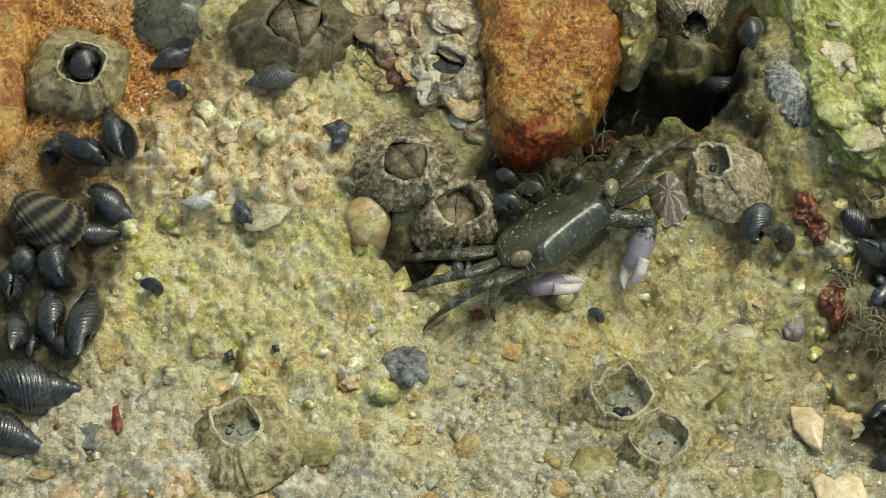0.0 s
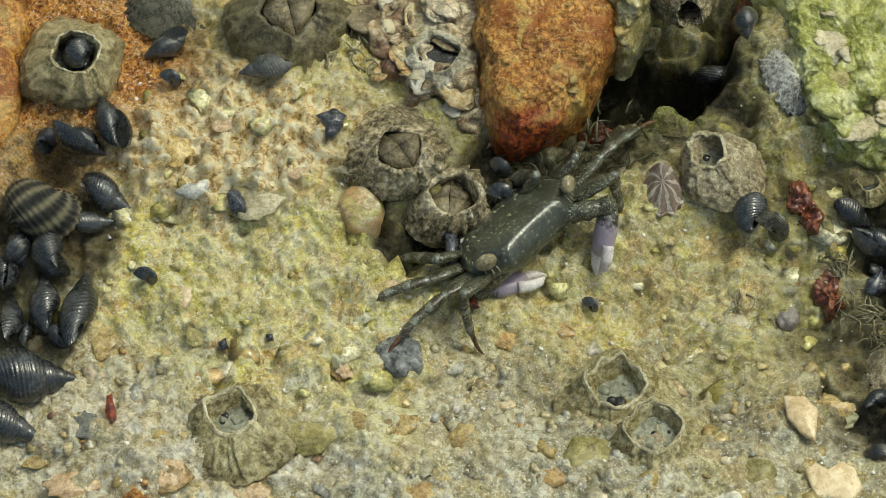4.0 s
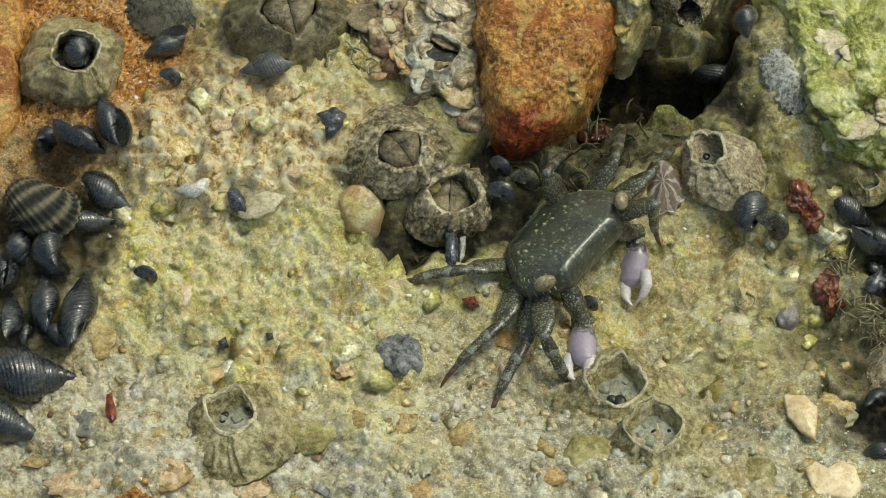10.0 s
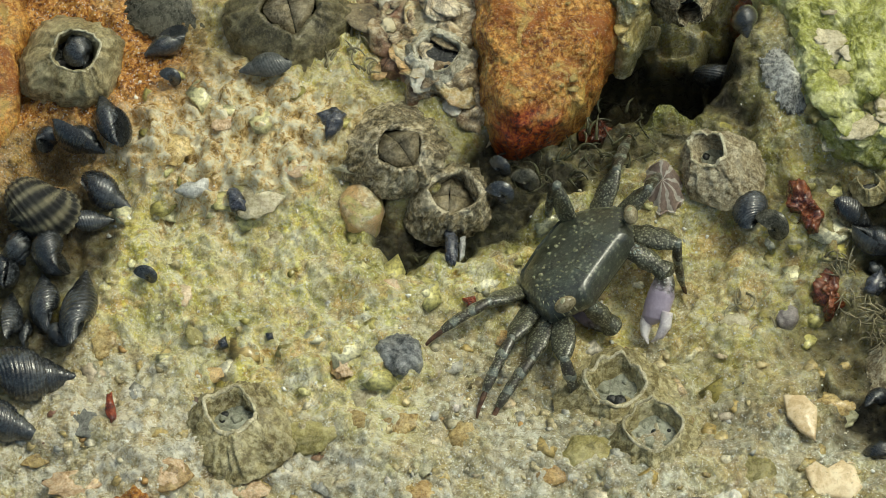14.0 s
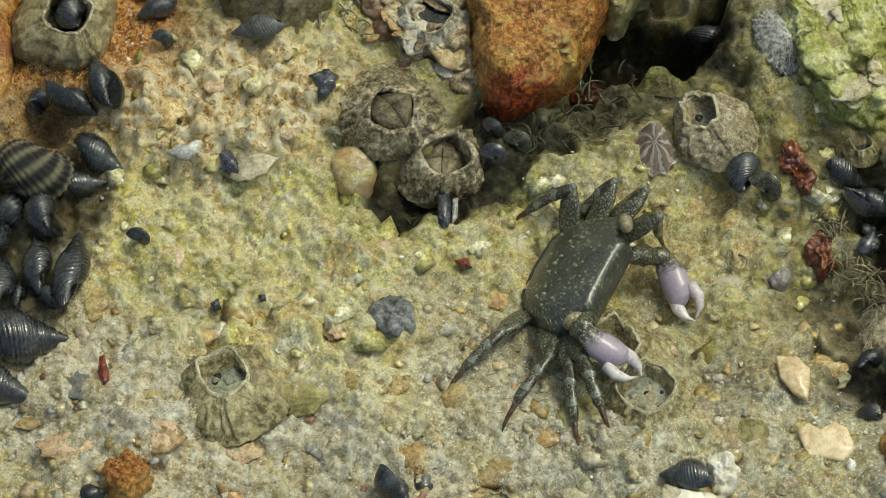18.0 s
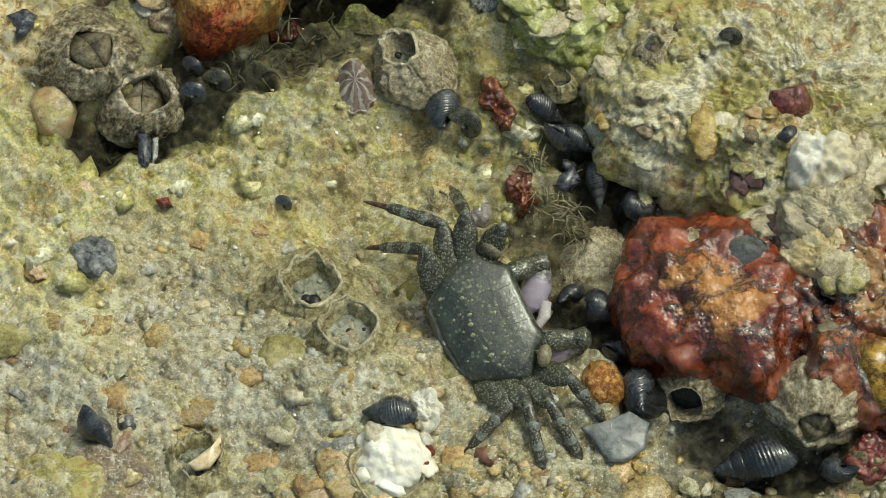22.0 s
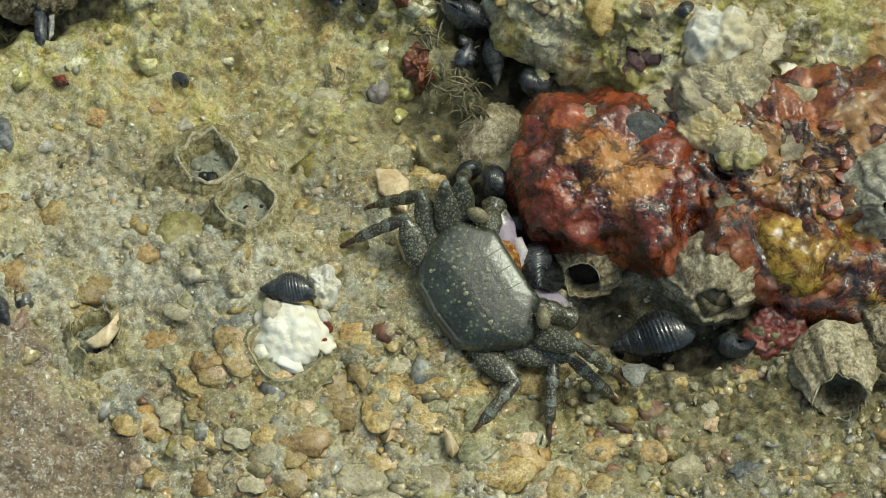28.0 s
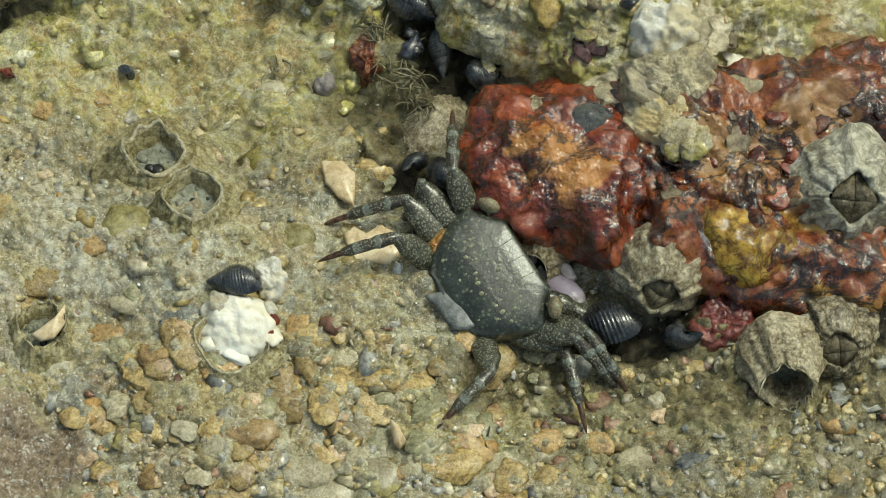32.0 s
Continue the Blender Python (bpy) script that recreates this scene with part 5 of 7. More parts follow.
# ---- weed ----
def weed(u, v, count, length, spread, material, label, seed, flat=0.35, width=0.0006):
    """A tuft of thin curved blades."""
    r = random.Random(seed)
    ob = thing("seaweed", seat(u, v), label, "seaweed")
    for _ in range(count):
        an, ln = r.uniform(0, 6.28), length * K * r.uniform(0.6, 1.2)
        start = Vector((r.uniform(-1, 1) * spread * K, r.uniform(-1, 1) * spread * K, 0))
        curl = r.uniform(-2.2, 2.2)
        rows = []
        bm = bmesh.new()
        for k in range(8):
            s = k / 7
            d = an + curl * s
            c = start + Vector((math.cos(an + curl * s * 0.5), math.sin(an + curl * s * 0.5), 0)) * ln * s + Vector((0, 0, 0.0008 + flat * ln * math.sin(s * 2.6)))
            w = Vector((-math.sin(d), math.cos(d), 0.3)) * width * (1 - 0.75 * s)
            up = Vector((0, 0, width * 0.5))
            rows.append([bm.verts.new(c + w), bm.verts.new(c + up), bm.verts.new(c - w), bm.verts.new(c - up)])
        for a, b in zip(rows, rows[1:]):
            for k in range(4):
                bm.faces.new((a[k], a[(k + 1) % 4], b[(k + 1) % 4], b[k]))
        bm.faces.new(rows[0][::-1])
        bm.faces.new(rows[-1])
        part("blade", bm, material, ob)
    return ob


red_frond = stone("dark_red_frond", (0.012, 0.002, 0.002), (0.07, 0.010, 0.005), (0.24, 0.07, 0.02), 420, (0.1, 0.3), 0.1, vary=0.2, wet=1.0)
buff_frond = stone("buff_fibre", (0.10, 0.08, 0.04), (0.24, 0.21, 0.12), (0.42, 0.38, 0.25), 500, (0.25, 0.5), 0.1, vary=0.3, wet=0.6)
dark_frond = stone("dark_olive_fibre", (0.02, 0.02, 0.01), (0.06, 0.06, 0.03), (0.14, 0.14, 0.07), 500, (0.2, 0.5), 0.1, vary=0.3, wet=0.6)
boulder("seaweed", [(1392, 318), (1412, 322), (1432, 350), (1452, 372), (1450, 400), (1425, 412), (1412, 385), (1396, 350)], 0.0026, red_frond, "crumpled wet dark red weed between snails", seed=51, lump=0.0022, size=0.003, sides=100, rings=34, category="seaweed", bedded=True)
boulder("seaweed", [(1462, 474), (1476, 490), (1486, 510), (1478, 535), (1468, 558), (1462, 530)], 0.0018, red_frond, "strip of wet dark red weed on the rock", seed=52, lump=0.0018, size=0.003, sides=80, rings=30, category="seaweed", bedded=True)
boulder("seaweed", [(1300, 20), (1330, 10), (1338, 45), (1322, 62), (1300, 50)], 0.010, red_frond, "dark red weed beside the crevice", seed=53, lump=0.0018, size=0.003, sides=60, rings=24, category="seaweed", bedded=True)
boulder("seaweed", [(1028, 222), (1062, 212), (1088, 222), (1090, 246), (1058, 258), (1030, 248)], 0.0020, red_frond, "dark red weed under the ledge", seed=54, lump=0.0018, size=0.003, sides=70, rings=24, category="seaweed", bedded=True)
weed(1520, 545, 34, 40, 34, buff_frond, "tangled buff fibrous weed in the gap", 5, width=0.0003)
weed(1560, 600, 26, 36, 30, buff_frond, "tangled buff fibrous weed beside the red rock", 6, width=0.0003)
weed(1480, 470, 18, 36, 24, buff_frond, "wisps of buff fibrous weed", 7, width=0.0003)
weed(1100, 270, 40, 40, 80, dark_frond, "dark olive weed in the shaded crevice", 8, width=0.0004)
weed(960, 285, 30, 36, 60, dark_frond, "dark olive weed below the orange rock", 9, width=0.0004)
weed(1330, 550, 14, 34, 40, buff_frond, "loose wisps of pale weed on the algae", 10, 0.1, 0.0003)
weed(760, 430, 20, 32, 50, dark_frond, "dark weed under the barnacles", 11, width=0.0003)
weed(620, 95, 20, 34, 50, buff_frond, "fibrous growth among pale crust", 12, width=0.0004)


# ---- bedded pebbles ----
def pebble_mesh(seed):
    bm = bmesh.new()
    bmesh.ops.create_icosphere(bm, subdivisions=3, radius=1.0)
    for v in bm.verts:
        v.co *= 1 + 0.34 * rough3(v.co, 0.9, seed) + 0.20 * rough3(v.co, 0.35, seed)
    mesh = bpy.data.meshes.new("pebble")
    bm.to_mesh(mesh)
    bm.free()
    mesh.polygons.foreach_set("use_smooth", np.ones(len(mesh.polygons), bool))
    return mesh


PEBBLES = {
    "ochre": stone("ochre_pebble", (0.15, 0.09, 0.025), (0.48, 0.33, 0.10), (0.70, 0.56, 0.27), 520, (0.25, 0.5), 0.25, vary=0.25, wet=1.0, film=0.06, relief=0.0007, veins=0.25, grain=0.5),
    "orange": stone("orange_pebble", (0.18, 0.10, 0.03), (0.50, 0.31, 0.10), (0.68, 0.50, 0.23), 520, (0.25, 0.5), 0.25, vary=0.2, wet=1.0, film=0.06, relief=0.0007, veins=0.25, grain=0.5),
    "cream": stone("cream_pebble", (0.26, 0.21, 0.11), (0.52, 0.46, 0.28), (0.70, 0.64, 0.46), 520, (0.25, 0.5), 0.25, vary=0.2, wet=1.0, film=0.06, relief=0.0007, veins=0.25, grain=0.5),
    "grey": stone("grey_pebble", (0.10, 0.10, 0.09), (0.24, 0.24, 0.21), (0.40, 0.40, 0.36), 520, (0.25, 0.5), 0.3, vary=0.3, relief=0.0007, veins=0.25, grain=0.5),
    "olive": stone("olive_pebble", (0.13, 0.12, 0.05), (0.30, 0.28, 0.14), (0.48, 0.46, 0.28), 520, (0.25, 0.5), 0.25, vary=0.2, wet=1.0, film=0.06, relief=0.0007, veins=0.25, grain=0.5),
    "red": stone("red_pebble", (0.12, 0.05, 0.025), (0.30, 0.15, 0.075), (0.48, 0.32, 0.19), 520, (0.25, 0.5), 0.2, vary=0.25, wet=1.0, film=0.06, relief=0.0007, veins=0.25, grain=0.5),
    "slate": stone("slate_pebble", (0.05, 0.055, 0.055), (0.12, 0.13, 0.13), (0.24, 0.25, 0.24), 520, (0.25, 0.5), 0.25, vary=0.3, relief=0.0007, veins=0.25, grain=0.5),
}
SHAPES = [pebble_mesh(k) for k in range(6)]
PEBBLE_SHARED = {}
PEBBLES["moss"] = crust_olive
PEBBLES["peach"] = stone("peach_pebble", (0.40, 0.25, 0.12), (0.68, 0.47, 0.27), (0.84, 0.70, 0.49), 520, (0.25, 0.5), 0.25, vary=0.15, wet=1.0, film=0.06, relief=0.0007, veins=0.25, grain=0.5)


def pebble(u, v, ru, rv, turn, colour, shape, flat=0.45):
    key = (colour, shape)
    if key not in PEBBLE_SHARED:
        PEBBLE_SHARED[key] = SHAPES[shape].copy()
        PEBBLE_SHARED[key].materials.append(PEBBLES[colour])
    o = new("pebble", PEBBLE_SHARED[key])
    o.parent = ground
    p = seat(u, v)
    hgt = min(ru, rv) * K * flat * 0.85
    o.matrix_basis = Matrix.Translation(p - Vector((0, 0, hgt * 0.36))) @ pose(0, 0, 0, 0, 0, turn) @ Matrix.Diagonal((ru * K, rv * K, hgt, 1))
    return o


for i, (u, v, ru, rv, a, c) in enumerate((
        (600, 645, 16, 26, 0, "orange"), (182, 600, 24, 34, 0, "ochre"), (820, 775, 24, 32, 10, "ochre"), (1040, 800, 44, 38, 0, "moss"),
        (975, 838, 30, 20, 0, "orange"), (1330, 832, 38, 34, 0, "moss"), (1410, 815, 20, 16, 0, "cream"), (550, 765, 50, 36, 0, "moss"),
        (370, 662, 26, 14, 0, "orange"), (300, 840, 34, 30, 0, "orange"), (640, 745, 28, 16, -30, "ochre"), (560, 805, 12, 10, 0, "red"))):
    pebble(u, v, ru, rv, a, c, i % 6)
for i, (u, v, ru, rv, a, c) in enumerate((
        (1480, 715, 34, 22, 0, "ochre"), (1500, 735, 18, 20, 0, "olive"), (745, 878, 26, 30, 20, "orange"), (752, 955, 14, 24, -20, "red"),
        (880, 905, 44, 26, 20, "ochre"), (1040, 940, 30, 24, 0, "cream"), (1005, 1000, 34, 22, 0, "orange"), (1340, 985, 22, 52, -15, "orange"),
        (1352, 1052, 16, 40, 15, "ochre"), (1354, 1070, 12, 12, 0, "red"), (1398, 1078, 22, 16, 0, "red"), (1428, 1052, 24, 26, 0, "cream"),
        (1475, 1090, 40, 22, -10, "ochre"), (1545, 1098, 30, 16, 0, "ochre"), (1255, 1178, 46, 26, 0, "orange"), (1220, 1170, 26, 24, 0, "cream"))):
    pebble(u, v, ru, rv, a, c, i % 6)
for i, (u, v, ru, rv, a, c) in enumerate((
        (1030, 1128, 34, 32, 0, "cream"), (1082, 1035, 30, 22, 0, "orange"), (1330, 1130, 26, 30, 0, "ochre"), (1395, 1160, 22, 26, 0, "orange"),
        (1350, 1250, 46, 30, 0, "cream"), (1660, 1060, 60, 48, 0, "ochre"), (1500, 1120, 34, 22, 0, "olive"), (1555, 1145, 24, 20, 0, "ochre"))):
    pebble(u, v, ru, rv, a, c, i % 6)
for i, (u, v, ru, rv, a, c) in enumerate((
        (1840, 1085, 20, 12, 0, "ochre"), (1880, 1135, 34, 26, 0, "red"), (1780, 1205, 30, 24, 0, "orange"), (1804, 1240, 15, 10, 0, "red"),
        (1876, 1212, 28, 24, 0, "orange"), (1951, 1237, 36, 22, 10, "cream"), (2048, 1244, 30, 17, 15, "slate"), (2131, 1267, 28, 14, 10, "ochre"), (1926, 1088, 15, 12, 0, "ochre"), (1080, 1250, 26, 24, 0, "orange"),
        (1180, 1240, 18, 20, 0, "red"), (1610, 1240, 50, 36, 0, "ochre"), (1700, 1250, 34, 28, 0, "cream"), (1900, 700, 10, 10, 0, "cream"))):
    pebble(u, v, ru, rv, a, c, i % 6)
for i, (u, v, ru, rv, a, c) in enumerate((
        (128, 856, 46, 24, 5, "peach"), (436, 866, 40, 22, -10, "peach"), (295, 836, 34, 28, 0, "peach"), (740, 868, 40, 20, 0, "ochre"), (60, 812, 30, 16, 10, "ochre"),
        (905, 602, 42, 18, -15, "orange"), (612, 640, 20, 28, 0, "peach"), (350, 590, 26, 20, 0, "moss"), (322, 522, 18, 20, 0, "peach"), (648, 700, 30, 24, 0, "cream"),
        (705, 750, 34, 20, 20, "ochre"), (990, 580, 26, 14, -20, "orange"), (1300, 570, 24, 16, 10, "cream"), (480, 420, 22, 16, 0, "cream"), (300, 262, 40, 32, 0, "ochre"),
        (460, 350, 44, 34, 20, "cream"), (520, 300, 20, 16, 0, "peach"), (400, 215, 24, 16, 30, "peach"), (690, 505, 16, 12, 0, "peach"), (960, 1215, 22, 18, 0, "peach"),
        (1250, 1120, 22, 14, 0, "peach"), (1560, 1200, 30, 24, 0, "olive"), (1640, 1180, 26, 18, 0, "peach"), (1364, 1300, 62, 40, 10, "cream"), (1990, 1160, 24, 18, 0, "peach"))):
    pebble(u, v, ru, rv, a, c, i % 6, 0.30)
rp = random.Random(5)


def bare(u, v):
    """True on smooth pink stone and in wet, shade-painted gaps, where no pebbles lie."""
    q = spot(u, v)
    j, i = min(max(int((q.y - FY[0]) / STEP), 0), len(FY) - 1), min(max(int((q.x - FX[0]) / STEP), 0), len(FX) - 1)
    return PINK[j, i] > 0.4 or DARK[j, i] > 0.15


for k in range(120):
    v = rp.uniform(690, 1340)
    u = rp.uniform(-40, 1500) if v < 900 else rp.uniform(620, 2420)
    r = rp.choice((7, 8, 9, 10, 12, 14, 18, 24))
    if bare(u, v) or (v < 900 and k % 9):
        continue
    pebble(u, v, r * rp.uniform(0.9, 1.5), r, rp.uniform(0, 180), rp.choice(("ochre", "ochre", "cream", "cream", "olive", "olive", "ochre", "grey", "orange", "ochre", "cream", "olive", "olive")), k % 6, 0.18)

for k in range(75):
    u, v, r = rp.uniform(980, 2350), rp.uniform(985, 1340), rp.choice((9, 11, 13, 16, 20, 24))
    if bare(u, v):
        continue
    pebble(u, v, r * rp.uniform(0.9, 1.4), r, rp.uniform(0, 180), rp.choice(("ochre", "ochre", "ochre", "cream", "cream", "orange", "olive", "moss", "red")), k % 6, 0.34)

for k in range(60):
    u, v, r = rp.uniform(960, 1760), rp.uniform(1000, 1340), rp.choice((14, 17, 20, 24, 28, 33))
    if bare(u, v):
        continue
    pebble(u, v, r * rp.uniform(1.0, 1.5), r, rp.uniform(0, 180), rp.choice(("ochre", "ochre", "cream", "orange", "olive", "peach", "ochre", "ochre")), k % 6, 0.30)


# ---- loose grains, too many to count ----
def crumbs(name, count, box, sizes, flat, stops, label, seed, keep):
    bm = bmesh.new()
    bmesh.ops.create_icosphere(bm, subdivisions=1, radius=1.0)
    base = np.array([v.co for v in bm.verts])
    tris = np.array([[v.index for v in f.verts] for f in bm.faces])
    bm.free()
    r = np.random.RandomState(seed)
    us, vs = r.uniform(box[0], box[2], count), r.uniform(box[1], box[3], count)
    rad = (sizes[0] + r.gamma(1.4, sizes[1], count)).clip(0, sizes[2]) * K
    ang = r.uniform(0, 6.28, count)
    all_v, all_f, used = [], [], 0
    for u, v, q, an in zip(us, vs, rad, ang):
        p = seat(u, v)
        j, i = int((p.y - FY[0]) / STEP), int((p.x - FX[0]) / STEP)
        if not (0 <= j < len(FY) and 0 <= i < len(FX)) or r.rand() > keep(j, i):
            continue
        w = base * (1 + 0.34 * r.randn(len(base), 1)).clip(0.55, 1.6) * np.array([q * r.uniform(0.9, 1.6), q, q * flat])
        c, s = math.cos(an), math.sin(an)
        w = np.stack([w[:, 0] * c - w[:, 1] * s, w[:, 0] * s + w[:, 1] * c, w[:, 2]], 1) + np.array([p.x, p.y, p.z - q * flat * 0.35])
        all_v.append(w)
        all_f.append(tris + used * len(base))
        used += 1
    mesh = bpy.data.meshes.new(name)
    mesh.from_pydata(np.concatenate(all_v).tolist(), [], np.concatenate(all_f).tolist())
    mesh.polygons.foreach_set("use_smooth", np.ones(len(mesh.polygons), bool))
    m, n, l, p = nodes_of(name + "_mix")
    geo = n.new("ShaderNodeNewGeometry")
    fine = tex_noise(n, l, geo.outputs["Position"], 900, 5, 0.65, 0.4)
    c = ramp(n, l, geo.outputs["Random Per Island"], stops)
    c = mix(n, l, 0.75, c, ramp(n, l, fine.outputs[0], [(0.40, grey(0.35)), (0.5, grey(0.85)), (0.62, grey(1.25))]), "MULTIPLY")
    l.new(c, p.inputs["Base Color"])
    p.inputs["Roughness"].default_value = 0.4
    p.inputs["Coat Weight"].default_value, p.inputs["Coat Roughness"].default_value = 0.8, 0.05
    bump(n, l, fine.outputs[0], 0.7, 0.0003, p)
    mesh.materials.append(m)
    return tagged(new(name, mesh), label, "gravel", kind="stuff")


crumbs("gravel", 4600, (-60, 600, 2440, 1370), (2.5, 3.6, 22), 0.24,
       [(0.0, (0.28, 0.21, 0.09)), (0.12, (0.56, 0.41, 0.14)), (0.25, (0.40, 0.37, 0.26)), (0.38, (0.68, 0.57, 0.31)), (0.5, (0.44, 0.33, 0.11)), (0.62, (0.72, 0.67, 0.50)),
        (0.72, (0.52, 0.30, 0.09)), (0.80, (0.50, 0.48, 0.40)), (0.91, (0.42, 0.42, 0.38)), (0.93, (0.10, 0.10, 0.10)), (0.955, (0.30, 0.12, 0.06)), (1.0, (0.84, 0.82, 0.74))],
       "wet mixed gravel grains in cream, ochre and grey", 3, lambda j, i: (0.4 + 0.6 * GRAVELLY[j, i]) * (1 - 0.8 * PINK[j, i]) * (1 - 0.7 * ALGAE[j, i]) * (1 - DARK[j, i]))
crumbs("algae_crumbs", 170, (180, 120, 1500, 720), (5.0, 6.0, 28), 0.12,
       [(0.0, (0.30, 0.25, 0.06)), (0.15, (0.56, 0.51, 0.16)), (0.3, (0.80, 0.76, 0.46)), (0.45, (0.46, 0.40, 0.10)), (0.6, (0.68, 0.63, 0.26)), (0.72, (0.86, 0.82, 0.62)), (0.85, (0.38, 0.33, 0.12)), (1.0, (0.60, 0.50, 0.26))],
       "crumbly yellow and cream algae-coated flakes", 4, lambda j, i: ALGAE[j, i] * (1 - DARK[j, i]) * (1 - CAVITY[j, i]))

# white sand grains, added partly as stand-ins for small wet glints
crumbs("sand_grains", 3600, (150, 120, 2440, 1370), (0.9, 0.7, 4.0), 0.7,
       [(0.0, (0.80, 0.79, 0.74)), (0.35, (0.90, 0.90, 0.87)), (0.6, (0.72, 0.66, 0.50)), (0.8, (0.86, 0.84, 0.78)), (1.0, (0.55, 0.56, 0.55))],
       "scattered white and pale quartz sand grains and glint specks", 8, lambda j, i: (1 - 0.5 * ALGAE[j, i]) * (1 - 0.8 * DARK[j, i]))


# ---- the crab ----
crab_back = stone("olive_crab_carapace", (0.008, 0.010, 0.005), (0.021, 0.026, 0.015), (0.065, 0.078, 0.054), 420, (0.35, 0.5), 0.35, (0.40, 0.42, 0.28), vary=0.0, relief=0.00035, spec=0.5, wet=1.0, film=0.30, coat_ior=1.68, dots=0.35, moving=True, dot_scale=900)
crab_face = stone("dark_crab_face", (0.012, 0.014, 0.008), (0.05, 0.052, 0.03), (0.15, 0.16, 0.10), 620, (0.25, 0.5), 0.3, (0.34, 0.34, 0.22), vary=0.0, relief=0.0003, moving=True, dots=0.6, dot_scale=1500)
crab_scale = stone("pale_leg_scale", (0.08, 0.08, 0.045), (0.18, 0.185, 0.115), (0.34, 0.34, 0.23), 700, (0.25, 0.45), 0.2, vary=0.2, relief=0.0001, moving=True, wet=1.0)
crab_granule = stone("turquoise_claw_granule", (0.14, 0.18, 0.16), (0.32, 0.38, 0.35), (0.52, 0.58, 0.53), 700, (0.2, 0.4), 0.2, vary=0.2, relief=0.0001, moving=True, wet=1.0)


def crab_leg_material(name, bands):
    """Mottled olive and slate chitin with cream dots, in bands along the limb where asked."""
    m, n, l, p = nodes_of(name)
    co = n.new("ShaderNodeTexCoord").outputs["Object"]
    blot = tex_noise(n, l, co, 330, 5, 0.65, 0.6)
    fine = tex_noise(n, l, co, 1500, 5, 0.7, 0.3)
    c = ramp(n, l, blot.outputs[0], [(0.38, (0.009, 0.008, 0.003)), (0.5, (0.025, 0.023, 0.010)), (0.62, (0.075, 0.080, 0.052))])
    c = mix(n, l, 0.4, c, ramp(n, l, fine.outputs[0], [(0.40, (0.010, 0.009, 0.004)), (0.5, (0.040, 0.038, 0.019)), (0.60, (0.16, 0.16, 0.10))]))
    if bands:
        x = n.new("ShaderNodeSeparateXYZ")
        l.new(co, x.inputs[0])
        ring = math_node(n, l, "SINE", math_node(n, l, "ADD", math_node(n, l, "MULTIPLY", x.outputs[0], 2 * math.pi / bands), math_node(n, l, "MULTIPLY", blot.outputs[0], 5.0)), 0)
        c = mix(n, l, math_node(n, l, "MULTIPLY", ramp(n, l, ring, [(0.50, grey(0)), (0.75, grey(1))]), 0.7), c, mix(n, l, fine.outputs[0], (0.07, 0.085, 0.075), (0.30, 0.33, 0.29)))
        c = mix(n, l, math_node(n, l, "MULTIPLY", ramp(n, l, ring, [(0.10, grey(1)), (0.30, grey(0))]), 0.6), c, (0.030, 0.020, 0.012))
    d = n.new("ShaderNodeTexVoronoi")
    d.inputs["Scale"].default_value = 2000
    l.new(co, d.inputs["Vector"])
    k = math_node(n, l, "MULTIPLY", ramp(n, l, d.outputs["Distance"], [(0.28, grey(0.9)), (0.42, grey(0))]), ramp(n, l, blot.outputs[0], [(0.38, grey(0.25)), (0.52, grey(1))]))
    c = mix(n, l, math_node(n, l, "MULTIPLY", k, 0.55), c, (0.40, 0.40, 0.28))
    l.new(c, p.inputs["Base Color"])
    p.inputs["Roughness"].default_value, p.inputs["Coat Weight"].default_value, p.inputs["Coat Roughness"].default_value = 0.4, 0.8, 0.22
    bump(n, l, math_node(n, l, "ADD", fine.outputs[0], d.outputs["Distance"]), 0.7, 0.0003, p)
    return m


crab_leg = crab_leg_material("mottled_crab_thigh", 0)
crab_shin = crab_leg_material("banded_crab_shin", 0.0042)
crab_finger_tone = (0.36, 0.305, 0.39)


def claw_material():
    """A palm that is mottled olive with pale granules at the wrist and smooth lilac towards the fingers."""
    m, n, l, p = nodes_of("lilac_crab_palm")
    co = n.new("ShaderNodeTexCoord").outputs["Object"]
    blot = tex_noise(n, l, co, 420, 5, 0.65, 0.5)
    fine = tex_noise(n, l, co, 1600, 4, 0.65)
    dark = ramp(n, l, blot.outputs[0], [(0.40, (0.02, 0.017, 0.012)), (0.5, (0.07, 0.06, 0.05)), (0.60, (0.18, 0.17, 0.14))])
    d = n.new("ShaderNodeTexVoronoi")
    d.inputs["Scale"].default_value = 1500
    l.new(co, d.inputs["Vector"])
    dark = mix(n, l, ramp(n, l, d.outputs["Distance"], [(0.24, grey(0.8)), (0.38, grey(0))]), dark, (0.36, 0.41, 0.37))
    lilac = mix(n, l, fine.outputs[0], tuple(0.75 * q for q in crab_finger_tone), tuple(1.25 * q for q in crab_finger_tone))
    x = n.new("ShaderNodeSeparateXYZ")
    l.new(co, x.inputs[0])
    k = math_node(n, l, "ADD", math_node(n, l, "MULTIPLY", x.outputs[0], 190.0), math_node(n, l, "MULTIPLY", math_node(n, l, "SUBTRACT", blot.outputs[0], 0.5), 1.6))
    l.new(mix(n, l, ramp(n, l, k, [(0.35, grey(0)), (0.85, grey(1))]), dark, lilac), p.inputs["Base Color"])
    p.inputs["Roughness"].default_value, p.inputs["Coat Weight"].default_value, p.inputs["Coat Roughness"].default_value = 0.4, 0.6, 0.2
    bump(n, l, fine.outputs[0], 0.5, 0.0002, p)
    return m


